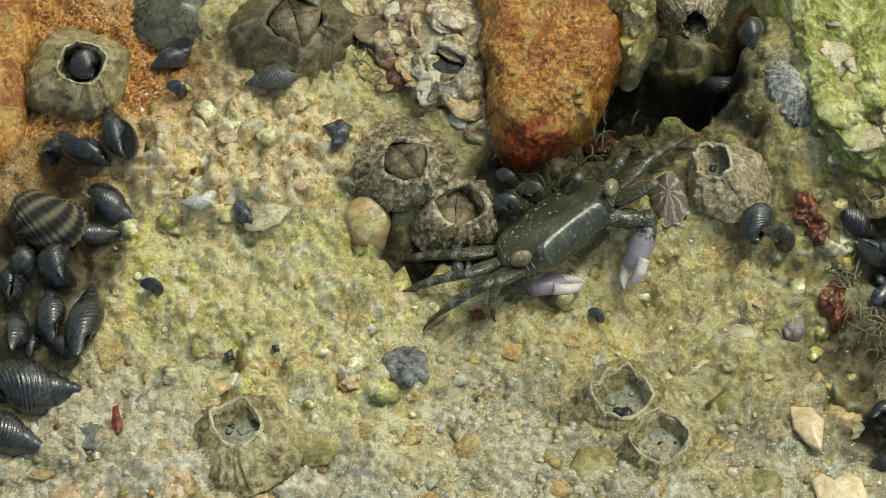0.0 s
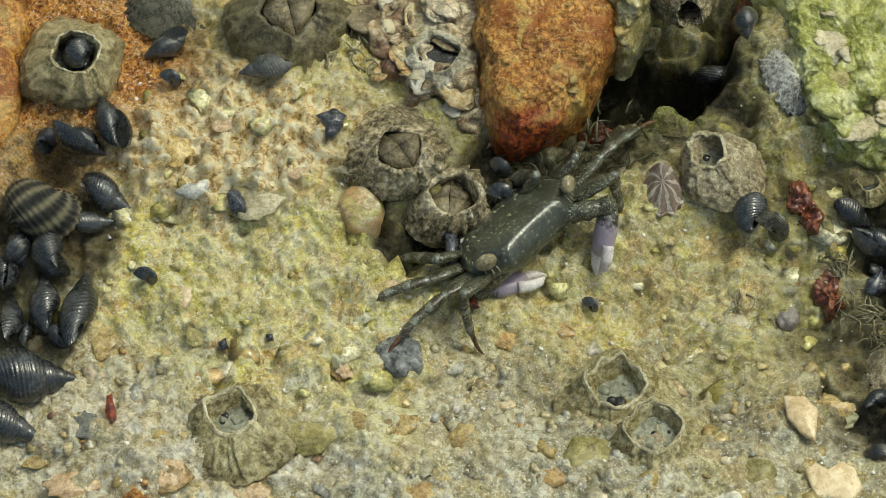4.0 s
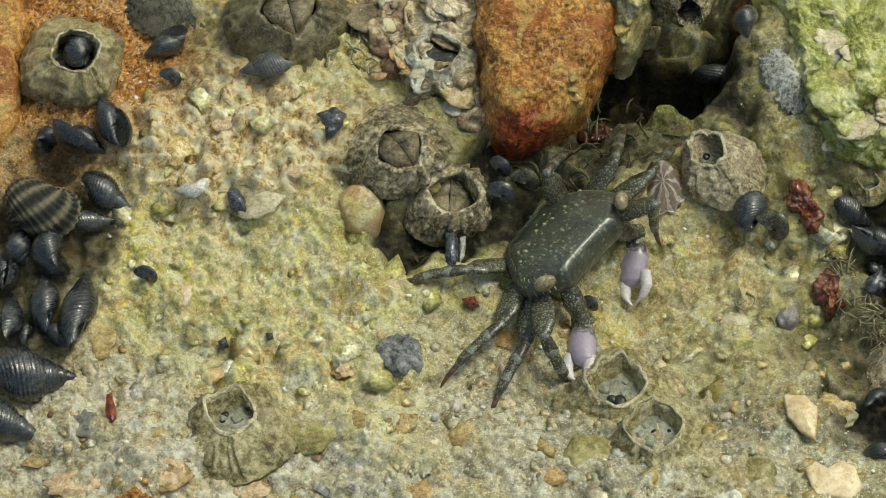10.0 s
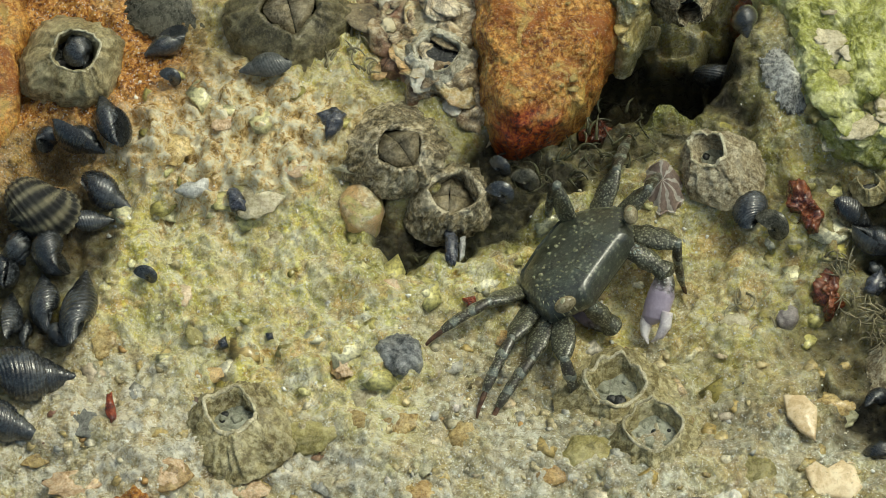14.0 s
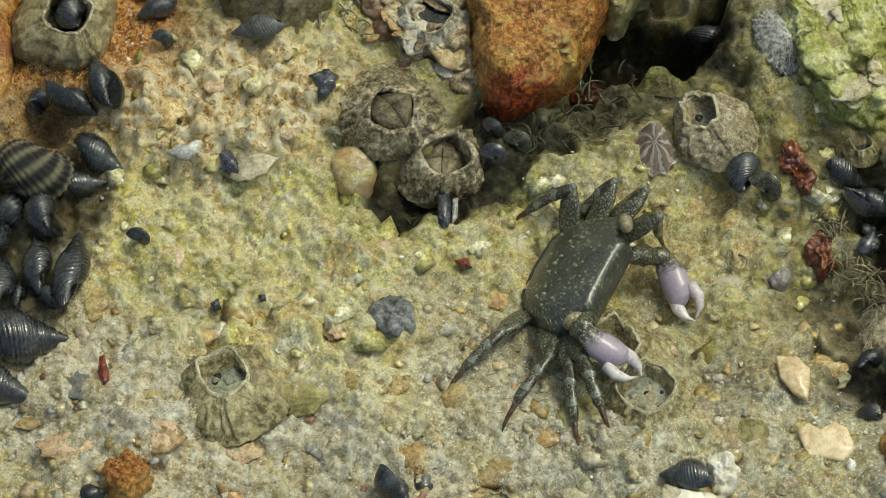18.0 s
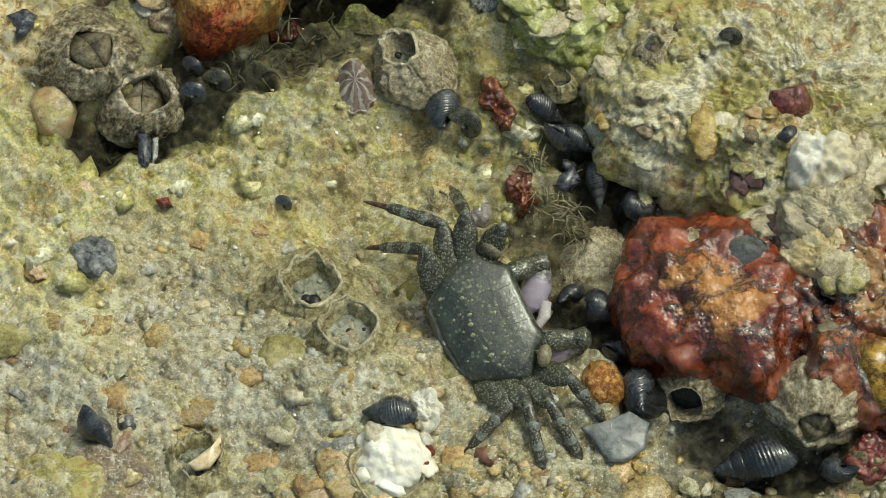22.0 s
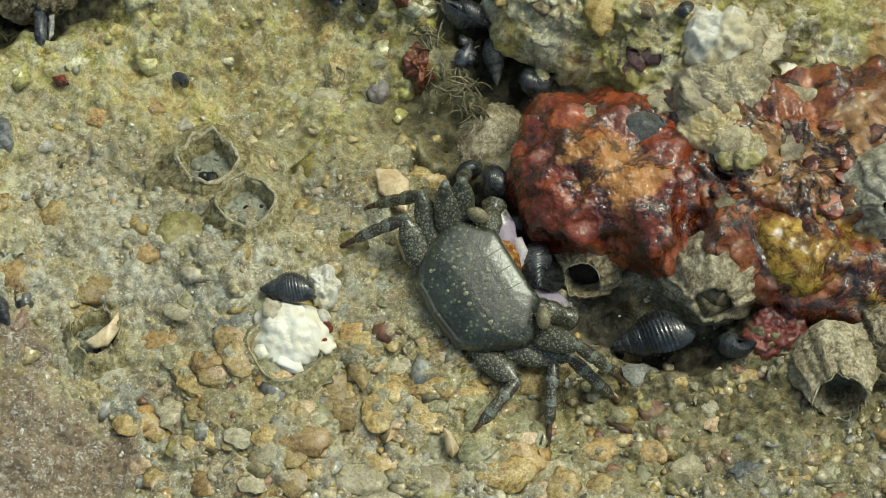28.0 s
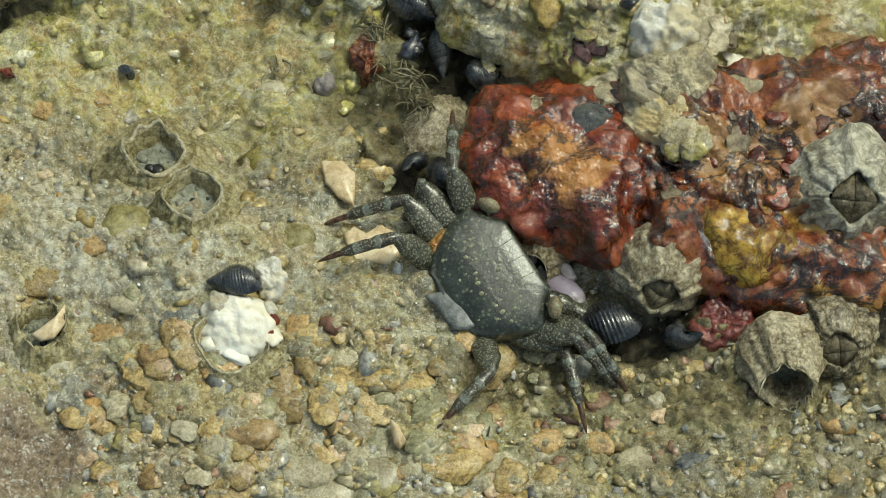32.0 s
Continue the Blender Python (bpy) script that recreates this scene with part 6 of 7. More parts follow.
crab_claw = claw_material()
crab_finger = stone("pale_crab_finger", (0.46, 0.40, 0.44), (0.72, 0.68, 0.68), (0.84, 0.81, 0.78), 240, (0.2, 0.4), 0.1, vary=0.0, relief=0.0001, moving=True, dust_share=0.05)
crab_tip = stone("rust_brown_crab_toe", (0.02, 0.010, 0.006), (0.075, 0.036, 0.022), (0.16, 0.09, 0.05), 600, (0.25, 0.5), 0.15, vary=0.1, relief=0.0001, moving=True)
crab_eye = stone("amber_crab_eye", (0.10, 0.085, 0.045), (0.24, 0.20, 0.12), (0.38, 0.33, 0.22), 600, (0.1, 0.25), 0.1, vary=0.0, relief=0.00005, moving=True)
crab_spot = stone("pale_crab_spot", (0.14, 0.145, 0.085), (0.27, 0.275, 0.17), (0.42, 0.42, 0.29), 700, (0.25, 0.45), 0.1, vary=0.2, relief=0.0001, moving=True)

SIZE = 1.1
crab = thing("crab", Matrix.Translation(spot(1000, 440, 0.01)), "dark olive shore crab with pale specks and mauve claws", "crab")
crab.scale = (SIZE, SIZE, SIZE)
OUTLINE = [(0.0086, 0.0), (0.0086, 0.0072), (0.0070, 0.0088), (0.0052, 0.0108), (0.0036, 0.0124), (0.0018, 0.0122), (-0.0016, 0.0108), (-0.0054, 0.0086), (-0.0076, 0.0062), (-0.0082, 0.0)]


def shell_radius(an):
    """How far the flat back reaches in one direction."""
    an = abs((an + math.pi) % (2 * math.pi) - math.pi)
    dx, dy = math.cos(an), math.sin(an)
    for (ax, ay), (bx, by) in zip(OUTLINE, OUTLINE[1:]):
        ex, ey = bx - ax, by - ay
        det = ex * dy - ey * dx
        if abs(det) < 1e-12:
            continue
        t, r = (ay * dx - ax * dy) / det, (ay * ex - ax * ey) / det
        if -1e-6 <= t <= 1 + 1e-6 and r > 0:
            return r
    return 0.009


# rings of the back from its rim down over the ridged flanks, then the flat top
BACK = [(1.02, -0.0040), (1.10, -0.0031), (1.125, -0.0021), (1.115, -0.0011), (1.09, -0.0002), (1.055, 0.0006), (1.015, 0.0011), (0.975, 0.00145), (0.94, 0.00165)] + [(0.94 - 0.05 * k, 0.0021 - 0.00055 * (0.94 - 0.05 * k) ** 3) for k in range(1, 18)]


def back_z(x, y):
    sag = 0.0003 * (max(x - 0.0045, 0) / 0.004) ** 1.5 + 0.0031 * (max(-0.0010 - x, 0) / 0.009) ** 1.7 + 0.0007 * (abs(y) / 0.012) ** 2.5
    return -sag + 0.00003 * rough3((x, y, 0), 0.0014, 4, 2)


def top_z(x, y):
    """The height of the back's skin over a point of the crab's plan."""
    f = math.hypot(x, y) / shell_radius(math.atan2(y, x))
    profile = sorted(BACK[2:])
    return float(np.interp(f, [q[0] for q in profile], [q[1] for q in profile])) + back_z(x, y)


def back_ring(i, an):
    f, z = BACK[i]
    R = shell_radius(an)
    front = max(math.cos(an), 0) ** 2
    back = max(-math.cos(an), 0) ** 1.5
    f = 1 + (f - 1) * (1 - 0.6 * front + 0.3 * back) if f > 1 else f
    x, y = math.cos(an) * R * f, math.sin(an) * R * f
    if i < 8:
        w = 0.5 + 0.5 * math.sin(an * 54 + z * 1500 * (1 if an < math.pi else -1))
        lift = 0.00022 * w * (abs(math.cos(an)) < 0.85)
        x, y = x + math.cos(an) * lift, y + math.sin(an) * lift
    return Vector((x, y, z + back_z(x, y) * (1 if i > 5 else 0.5)))


part("carapace", lathe((len(BACK), back_ring), 200), crab_back, crab, "flat olive carapace with ridged flanks and pale specks")


def under_ring(i, an):
    f = (1.0, 0.99, 0.93, 0.75, 0.4)[i]
    z = (-0.0034, -0.0042, -0.0052, -0.0060, -0.0064)[i]
    R = shell_radius(an)
    return Vector((math.cos(an) * R * f, math.sin(an) * R * f, z))


part("underside", lathe((5, under_ring), 80), crab_face, crab)


def limb(points, sides=14, material=None, name="leg", parent=None, label="", spines=0.0, seed=1):
    """A bent tapering tube: (x, y, z, half width, half height) along its length."""
    pts = np.array(points)
    t = np.linspace(0, len(pts) - 1, 6 * (len(pts) - 1) + 1)
    fine = np.stack([np.interp(t, np.arange(len(pts)), pts[:, k]) for k in range(5)], 1)

    def at(i, an):
        x, y, z, w, h = fine[i]
        bumpy = 1 + spines * rough3((x * 900, math.cos(an) * 2, math.sin(an) * 2), 1.0, seed)
        return Vector((x, y + math.cos(an) * w * bumpy, z + math.sin(an) * h * bumpy))
    bm = lathe((len(fine), at), sides, True, True)
    return part(name, bm, material, parent, label)


def studs(name, parent, material, length, w, h, count, r, seed):
    """Small raised scales strewn over the upper face of a limb."""
    g = random.Random(seed)
    bm = bmesh.new()
    for _ in range(count):
        t, an = g.uniform(0.12, 0.95), g.uniform(0.15, 2.99)
        swell = math.sin(math.pi * (0.12 + 0.8 * t)) ** 0.6
        place = pose(t * length, math.cos(an) * w * swell, math.sin(an) * h * (0.7 + 0.3 * swell), 0, 0, g.uniform(-30, 30)) @ Matrix.Diagonal((g.uniform(1.0, 1.9), 1.0, 0.5, 1))
        bmesh.ops.create_icosphere(bm, subdivisions=1, radius=r * g.uniform(0.6, 1.2), matrix=place)
    return part(name, bm, material, parent)


THIGH, SHIN, UPPER, PALM = 0.0128, 0.0162, 0.0096, 0.0140
LEGS = {}
for side, s in (("L", 1), ("R", -1)):
    for k in range(4):
        scale = (0.92, 1.03, 1.05, 0.95)[k]
        a, b = THIGH * scale, SHIN * scale
        leg = limb([(-0.001, 0, 0, 0.0008, 0.0008), (0.001, 0, 0, 0.0014, 0.0010), (a * 0.4, 0, 0.0002, 0.0026, 0.0011), (a * 0.75, 0, 0.0002, 0.0024, 0.0011), (a * 0.95, 0, 0, 0.0014, 0.0010), (a * 1.05, 0, 0, 0.0005, 0.0005)],
                   16, crab_leg, "leg", crab, "flattened mottled leg with pale dots", 0.10, k)
        studs("scales", leg, crab_scale, a, 0.0024, 0.0011, 26, 0.00019, k + 5 * (s > 0))
        shin = limb([(-0.0008, 0, 0, 0.0008, 0.0008), (b * 0.06, 0, 0.0003, 0.0012, 0.0009), (b * 0.22, 0, 0.0006, 0.0014, 0.0009), (b * 0.30, 0, 0.0006, 0.0011, 0.0008), (b * 0.40, 0, 0.0006, 0.0012, 0.0009), (b * 0.60, 0, 0.0005, 0.0011, 0.0007), (b * 0.68, 0, 0.0003, 0.0007, 0.0005)],
                    14, crab_shin, "shin", leg, "banded slate and olive shin", 0.12, k + 9)
        toe = limb([(b * 0.66, 0, 0.0003, 0.0005, 0.0004), (b * 0.72, 0, 0.0002, 0.0006, 0.0005), (b * 0.85, 0, -0.0001, 0.0005, 0.0004), (b * 0.94, 0, -0.0006, 0.0003, 0.0003), (b, 0, -0.0012, 0.0001, 0.0001)], 10, crab_tip, "toe", leg, "pointed rust-brown toe", 0.1, k + 30)
        hip = Vector((0.0036 - 0.0032 * k, s * (0.0106 - 0.0012 * k), -0.0040))
        LEGS[side + str(k + 1)] = (leg, (shin, toe), hip, a, b)
    arm = limb([(-0.001, 0, 0, 0.001, 0.001), (0.002, 0, 0, 0.0019, 0.0017), (UPPER * 0.55, 0, 0.0002, 0.0022, 0.0020), (UPPER * 0.75, 0, 0.0002, 0.0017, 0.0016), (UPPER, 0, 0.0003, 0.0024, 0.0022), (UPPER * 1.12, 0, 0, 0.0012, 0.0012)],
               18, crab_leg, "claw_arm", crab, "knobbly dotted claw arm", 0.14, 20)
    studs("granules", arm, crab_granule, UPPER, 0.0018, 0.0018, 40, 0.00026, 40 + s)
    palm = limb([(-0.0008, 0, 0, 0.0010, 0.0010), (0.0012, 0, 0, 0.0021, 0.0017), (0.0042, 0, 0, 0.0029, 0.0021), (0.0072, s * -0.0003, 0, 0.0028, 0.0020), (0.0090, s * -0.0008, 0, 0.0022, 0.0017), (0.0099, s * -0.0010, 0, 0.0013, 0.0011), (0.0104, s * -0.0010, 0, 0.0003, 0.0003)],
                18, crab_claw, "palm", arm, "smooth lilac palm", 0.05, 21)
    fixed = limb([(0.0080, s * -0.0015, 0, 0.0016, 0.0013), (0.0104, s * -0.0020, 0, 0.0013, 0.0011), (0.0126, s * -0.0016, 0, 0.0008, 0.0008), (PALM, s * -0.0004, 0, 0.0002, 0.0002)], 12, crab_finger, "finger", arm, "white pointed finger", 0.02, 22)
    thumb = limb([(0.0072, s * 0.0022, 0, 0.0012, 0.0012), (0.0100, s * 0.0026, 0, 0.0012, 0.0011), (0.0124, s * 0.0018, 0, 0.0008, 0.0008), (PALM * 0.97, s * 0.0002, 0, 0.0002, 0.0002)], 12, crab_finger, "finger", arm, "white pointed finger", 0.02, 23)
    LEGS["C" + side] = (arm, (palm, fixed, thumb), Vector((0.0072, s * 0.0072, -0.0032)), UPPER, PALM)
    stalk = limb([(0, 0, 0, 0.0008, 0.0008), (0.0010, s * 0.0006, 0.0004, 0.0009, 0.0009)], 10, crab_face, "eyestalk", crab)
    stalk.location = (0.0064, s * 0.0104, 0.0002)
    bm = bmesh.new()
    bmesh.ops.create_uvsphere(bm, u_segments=16, v_segments=10, radius=0.0017)
    eye = part("eye", bm, crab_eye, crab, "rounded amber eye")
    eye.location = (0.0076, s * 0.0116, 0.0010)
    eye.rotation_euler = (0, 0, s * 0.6)
    eye.scale = (0.85, 1.35, 0.95)
    # a pale blob that stands in for the highlight on the eye
    bm = bmesh.new()
    bmesh.ops.create_uvsphere(bm, u_segments=12, v_segments=8, radius=0.0007)
    glint_spot = part("cornea", bm, crab_spot, crab, "pale oval glint spot on the eye")
    glint_spot.location = (0.0078, s * 0.0117, 0.0023)
    glint_spot.scale = (0.8, 1.2, 0.5)
crab_rim = stone("teal_crab_rim", (0.05, 0.07, 0.065), (0.14, 0.18, 0.165), (0.26, 0.30, 0.28), 700, (0.15, 0.35), 0.1, vary=0.0, relief=0.0001, moving=True, wet=1.0)
limb([(0.0076, -0.0085, -0.0018, 0.0003, 0.0003), (0.0083, 0.0, -0.0020, 0.0003, 0.0004), (0.0076, 0.0085, -0.0018, 0.0003, 0.0003)], 8, crab_rim, "mouth_rim", crab, "pale teal mouth edge")
# shallow grooves that part the front edge into four lobes
for y0, y1, x0, x1 in ((-0.0038, -0.0036, 0.0078, 0.0046), (0.0, 0.0, 0.0080, 0.0046), (0.0038, 0.0036, 0.0078, 0.0046), (-0.0070, -0.0037, 0.0050, 0.0045), (-0.0036, -0.0001, 0.0045, 0.0045), (0.0001, 0.0036, 0.0045, 0.0045), (0.0037, 0.0070, 0.0045, 0.0050)):
    steps = [(x0 + (x1 - x0) * q / 4, y0 + (y1 - y0) * q / 4) for q in range(5)]
    limb([(x, y, top_z(x, y) - 0.00004, 0.00007 + 0.00005 * (abs(y1 - y0) < 0.001), 0.00008) for x, y in steps], 6, crab_face, "front_groove", crab)
rc = random.Random(9)
for k in range(80):
    x, y = rc.uniform(-0.0085, 0.005), rc.uniform(-0.011, 0.011)
    if math.hypot(x, y) > 0.9 * shell_radius(math.atan2(y, x)):
        continue
    bm = bmesh.new()
    bmesh.ops.create_icosphere(bm, subdivisions=2, radius=rc.choice((0.00014, 0.00018, 0.0002, 0.00024, 0.0003, 0.0004)))
    tubercle = part("speck", bm, crab_spot, crab)
    tubercle.location = (x, y, top_z(x, y))
    tubercle.scale = (rc.uniform(0.8, 1.8), 1.0, 0.35)
for s in (1, -1):
    for k in range(15):
        an = math.radians(58 + 5.4 * k) * s
        r0, r1, r2 = shell_radius(an) * 0.985, shell_radius(an - 0.05 * s) * 1.07, shell_radius(an - 0.10 * s) * 1.135
        way = [Vector((math.cos(a) * r, math.sin(a) * r, z)) for a, r, z in ((an, r0, 0.00142), (an - 0.05 * s, r1, 0.00045), (an - 0.10 * s, r2, -0.0018))]
        limb([(*(v + Vector((0, 0, back_z(v.x, v.y)))), 0.00013, 0.00016) for v in way], 6, crab_spot, "flank_ridge", crab)


# ---- what moves ----
BODY_EARLY = [(0, 1065, 313, 915, 431, 40), (1, 1011, 340, 858, 464, 40), (2, 1003, 323, 859, 458, 40), (3, 1003, 323, 860, 459, 40), (6, 1005, 324, 860, 461, 40), (6.5, 1005, 325, 860, 461, 40), (7, 1093, 334, 958, 469, 32), (8, 1125, 363, 979, 493, 27), (9, 1098, 355, 965, 499, 27), (10, 1098, 355, 965, 499, 27), (11.5, 1098, 355, 965, 499, 27), (13, 1099, 355, 965, 504, 27)]
BODY_MID = [(13.5, 1099, 355, 965, 504, 27), (14, 1113, 383, 1003, 534, 28), (14.5, 1113, 477, 1022, 652, 28), (16.5, 1120, 469, 1031, 640, 28), (17, 1116, 468, 1027, 639, 28), (18, 1120, 463, 1028, 634, 28), (18.5, 1152, 462, 1054, 627, 22), (19, 1228, 449, 1141, 614, 22), (19.5, 1263, 393, 1257, 573, 22), (20, 1307, 407, 1344, 593, 14), (21, 1331, 410, 1395, 602, 13), (22, 1416, 626, 1503, 806, 12)]
BODY_LATE = [(23, 1434, 664, 1528, 836, 12), (24, 1427, 661, 1511, 844, 12), (25, 1423, 673, 1504, 852, 12), (26, 1490, 750, 1550, 943, 12), (28.5, 1589, 797, 1717, 965, 8), (29, 1593, 790, 1727, 961, 8), (30.5, 1603, 790, 1728, 970, 8), (31.5, 1634, 780, 1748, 969, 8), (32, 1683, 784, 1802, 962, 8)]
KNEE_R1 = [(0, 874, 476), (1, 817, 515), (2, 822, 515), (6.5, 821, 522), (7, 909, 538), (8, 971, 579), (9, 962, 595), (13.5, 963, 595), (14, 999, 636), (14.5, 1052, 766), (16.5, 1051, 745), (17, 1047, 745), (18, 1049, 744), (18.5, 1051, 723), (19, 1157, 705), (19.5, 1313, 696), (20, 1384, 690), (21, 1465, 721), (22, 1549, 855), (23, 1573, 926), (24, 1600, 919), (25, 1581, 931), (26, 1585, 1026), (28.5, 1783, 1018), (29, 1791, 1042), (30.5, 1812, 1060), (31.5, 1800, 1054), (32, 1858, 1014)]
FOOT_R1 = [(0, 858, 541), (1, 824, 613), (2, 844, 617), (6.5, 844, 624), (7, 873, 619), (8, 1006, 664), (9, 1003, 675), (13.5, 1003, 675), (14, 1024, 701), (14.5, 1097, 841), (16.5, 1096, 837), (17, 1092, 836), (18, 1093, 840), (18.5, 1094, 835), (19, 1201, 804), (19.5, 1351, 738), (20, 1416, 834), (21, 1542, 834), (22, 1602, 922), (23, 1654, 977), (24, 1631, 977), (25, 1627, 996), (26, 1679, 1096), (28.5, 1874, 1092), (29, 1868, 1125), (30.5, 1871, 1121), (31.5, 1873, 1129), (32, 1919, 1108)]
KNEE_R2 = [(0, 850, 484), (1, 795, 507), (2, 783, 523), (6.5, 783, 530), (7, 873, 562), (8, 942, 595), (9, 930, 611), (13.5, 930, 615), (14, 942, 660), (14.5, 1003, 741), (16.5, 1026, 758), (18, 1020, 753), (18.5, 1031, 739), (19, 1108, 749), (19.5, 1268, 703), (20, 1344, 703), (21, 1415, 702), (22, 1514, 900), (23, 1546, 925), (24, 1574, 910), (25, 1563, 966), (26, 1584, 1039), (28.5, 1774, 1044), (29, 1782, 1051), (30.5, 1794, 1060), (31.5, 1778, 1054), (32, 1837, 1024)]
FOOT_R2 = [(0, 731, 557), (1, 661, 645), (2, 661, 639), (6.5, 661, 646), (7, 832, 678), (8, 930, 725), (10, 875, 713), (13.5, 875, 715), (14, 877, 730), (14.5, 959, 839), (16.5, 1036, 865), (18, 1034, 866), (18.5, 1029, 863), (19, 1048, 883), (19.5, 1263, 827), (20, 1290, 837), (21, 1426, 806), (22, 1560, 985), (23, 1581, 1014), (24, 1573, 983), (25, 1607, 1022), (26, 1614, 1166), (28.5, 1854, 1101), (29, 1853, 1114), (30.5, 1847, 1116), (31.5, 1849, 1118), (32, 1897, 1098)]
KNEE_R3 = [(0, 817, 464), (1, 771, 482), (2, 751, 498), (6.5, 750, 505), (7, 828, 538), (8, 885, 579), (13.5, 885, 579), (14, 906, 636), (14.5, 975, 725), (16.5, 986, 737), (17, 982, 737), (18, 983, 736), (18.5, 986, 731), (19, 1090, 722), (19.5, 1211, 736), (20, 1265, 694), (21, 1359, 689), (22, 1474, 906), (23, 1493, 933), (24, 1538, 971), (25, 1532, 983), (26, 1549, 1048), (28.5, 1769, 1062), (31.5, 1778, 1063), (32, 1827, 1054)]
FOOT_R3 = [(0, 707, 494), (1, 628, 556), (2, 596, 552), (6.5, 596, 559), (7, 673, 603), (8, 775, 678), (13.5, 779, 680), (14, 836, 742), (14.5, 885, 863), (18, 869, 864), (18.5, 860, 869), (19, 1022, 821), (19.5, 1115, 851), (20, 1215, 801), (21, 1385, 810), (22, 1490, 975), (23, 1479, 988), (24, 1505, 1128), (25, 1498, 1140), (26, 1494, 1164), (28.5, 1736, 1210), (29, 1740, 1212), (30.5, 1734, 1212), (31.5, 1758, 1216), (32, 1855, 1198)]
KNEE_R4 = [(0, 793, 431), (1, 767, 458), (2, 771, 454), (6.5, 771, 461), (7, 795, 448), (8, 796, 505), (9, 779, 530), (13.5, 779, 530), (14, 844, 587), (14.5, 881, 733), (16.5, 880, 713), (17, 876, 712), (18, 878, 724), (18.5, 896, 698), (19, 976, 695), (19.5, 1133, 706), (20, 1239, 676), (21, 1320, 675), (22, 1440, 904), (23, 1480, 933), (24, 1467, 970), (25, 1456, 973), (26, 1468, 1073), (28.5, 1675, 1105), (29, 1681, 1107), (30.5, 1669, 1102), (31.5, 1670, 1105), (32, 1682, 1101)]
FOOT_R4 = [(0, 711, 439), (1, 698, 470), (2, 694, 454), (6.5, 693, 461), (7, 714, 448), (8, 734, 493), (9, 728, 497), (13.5, 728, 497), (14, 751, 607), (14.5, 784, 749), (16.5, 802, 758), (18, 800, 757), (18.5, 790, 745), (19, 872, 731), (19.5, 1096, 784), (20, 1207, 746), (21, 1283, 750), (22, 1393, 950), (23, 1421, 985), (24, 1344, 1063), (25, 1364, 1093), (26, 1414, 1118), (28.5, 1556, 1224), (29, 1568, 1227), (30.5, 1518, 1226), (31.5, 1528, 1224), (32, 1549, 1212)]
KNEE_L1 = [(0, 1146, 306), (1, 1095, 331), (2, 1086, 309), (6.5, 1088, 310), (7, 1199, 367), (8, 1207, 387), (9, 1158, 363), (13.5, 1158, 363), (14, 1199, 432), (14.5, 1187, 497), (16.5, 1173, 456), (17, 1169, 456), (18, 1175, 451), (18.5, 1231, 462), (19, 1317, 467), (19.5, 1303, 369), (20, 1312, 341), (21, 1323, 339), (22, 1423, 587), (23, 1451, 658), (24, 1461, 642), (25, 1451, 645), (26, 1521, 719), (28.5, 1546, 730), (29, 1545, 727), (30.5, 1566, 727), (31.5, 1573, 721), (32, 1619, 717)]
FOOT_L1 = [(0, 1153, 362), (1, 1103, 389), (2, 1098, 366), (6.5, 1101, 367), (7, 1211, 432), (8, 1234, 477), (9, 1162, 432), (13.5, 1162, 432), (14, 1211, 514), (14.5, 1170, 538), (16.5, 1181, 505), (17, 1178, 504), (18, 1182, 502), (18.5, 1233, 525), (19, 1327, 531), (19.5, 1331, 426), (20, 1352, 337), (21, 1367, 335), (22, 1449, 614), (23, 1496, 659), (24, 1514, 652), (25, 1513, 673), (26, 1539, 781), (28.5, 1555, 685), (29, 1550, 692), (30.5, 1619, 755), (31.5, 1608, 731), (32, 1620, 605)]
KNEE_L2 = [(0, 1143, 258), (1, 1090, 282), (2, 1078, 261), (6.5, 1080, 261), (7, 1162, 271), (8, 1178, 294), (9, 1158, 302), (13.5, 1158, 302), (14, 1146, 334), (14.5, 1158, 440), (16.5, 1158, 407), (18, 1157, 402), (18.5, 1218, 409), (19, 1273, 394), (19.5, 1201, 352), (20, 1246, 340), (21, 1252, 361), (22, 1365, 559), (23, 1385, 626), (24, 1391, 624), (25, 1389, 635), (26, 1491, 701), (28.5, 1515, 738), (29, 1516, 744), (30.5, 1517, 742), (31.5, 1537, 747), (32, 1558, 734)]
FOOT_L2 = [(0, 1226, 211), (1, 1175, 232), (2, 1159, 204), (6.5, 1162, 204), (7, 1238, 214), (8, 1211, 257), (9, 1186, 269), (13.5, 1187, 269), (14, 1170, 310), (14.5, 1121, 505), (16.5, 1096, 464), (17, 1092, 464), (18, 1094, 455), (18.5, 1279, 435), (19, 1286, 432), (19.5, 1218, 304), (20, 1243, 283), (21, 1244, 272), (22, 1335, 503), (23, 1408, 618), (24, 1381, 703), (25, 1371, 715), (26, 1517, 688), (28.5, 1500, 826), (29, 1508, 824), (30.5, 1512, 824), (31.5, 1522, 836), (32, 1557, 817)]
KNEE_L3 = [(0, 1079, 268), (1, 1024, 294), (2, 1013, 277), (6.5, 1015, 277), (7, 1101, 289), (8, 1089, 302), (9, 1089, 277), (13.5, 1089, 277), (14, 1097, 286), (14.5, 1093, 391), (16.5, 1110, 383), (18, 1103, 380), (18.5, 1137, 397), (19, 1167, 369), (19.5, 1152, 376), (20, 1197, 340), (21, 1212, 378), (22, 1321, 558), (23, 1343, 620), (24, 1362, 610), (25, 1356, 624), (26, 1427, 673), (28.5, 1470, 737), (29, 1474, 748), (30.5, 1468, 746), (31.5, 1488, 736), (32, 1507, 733)]
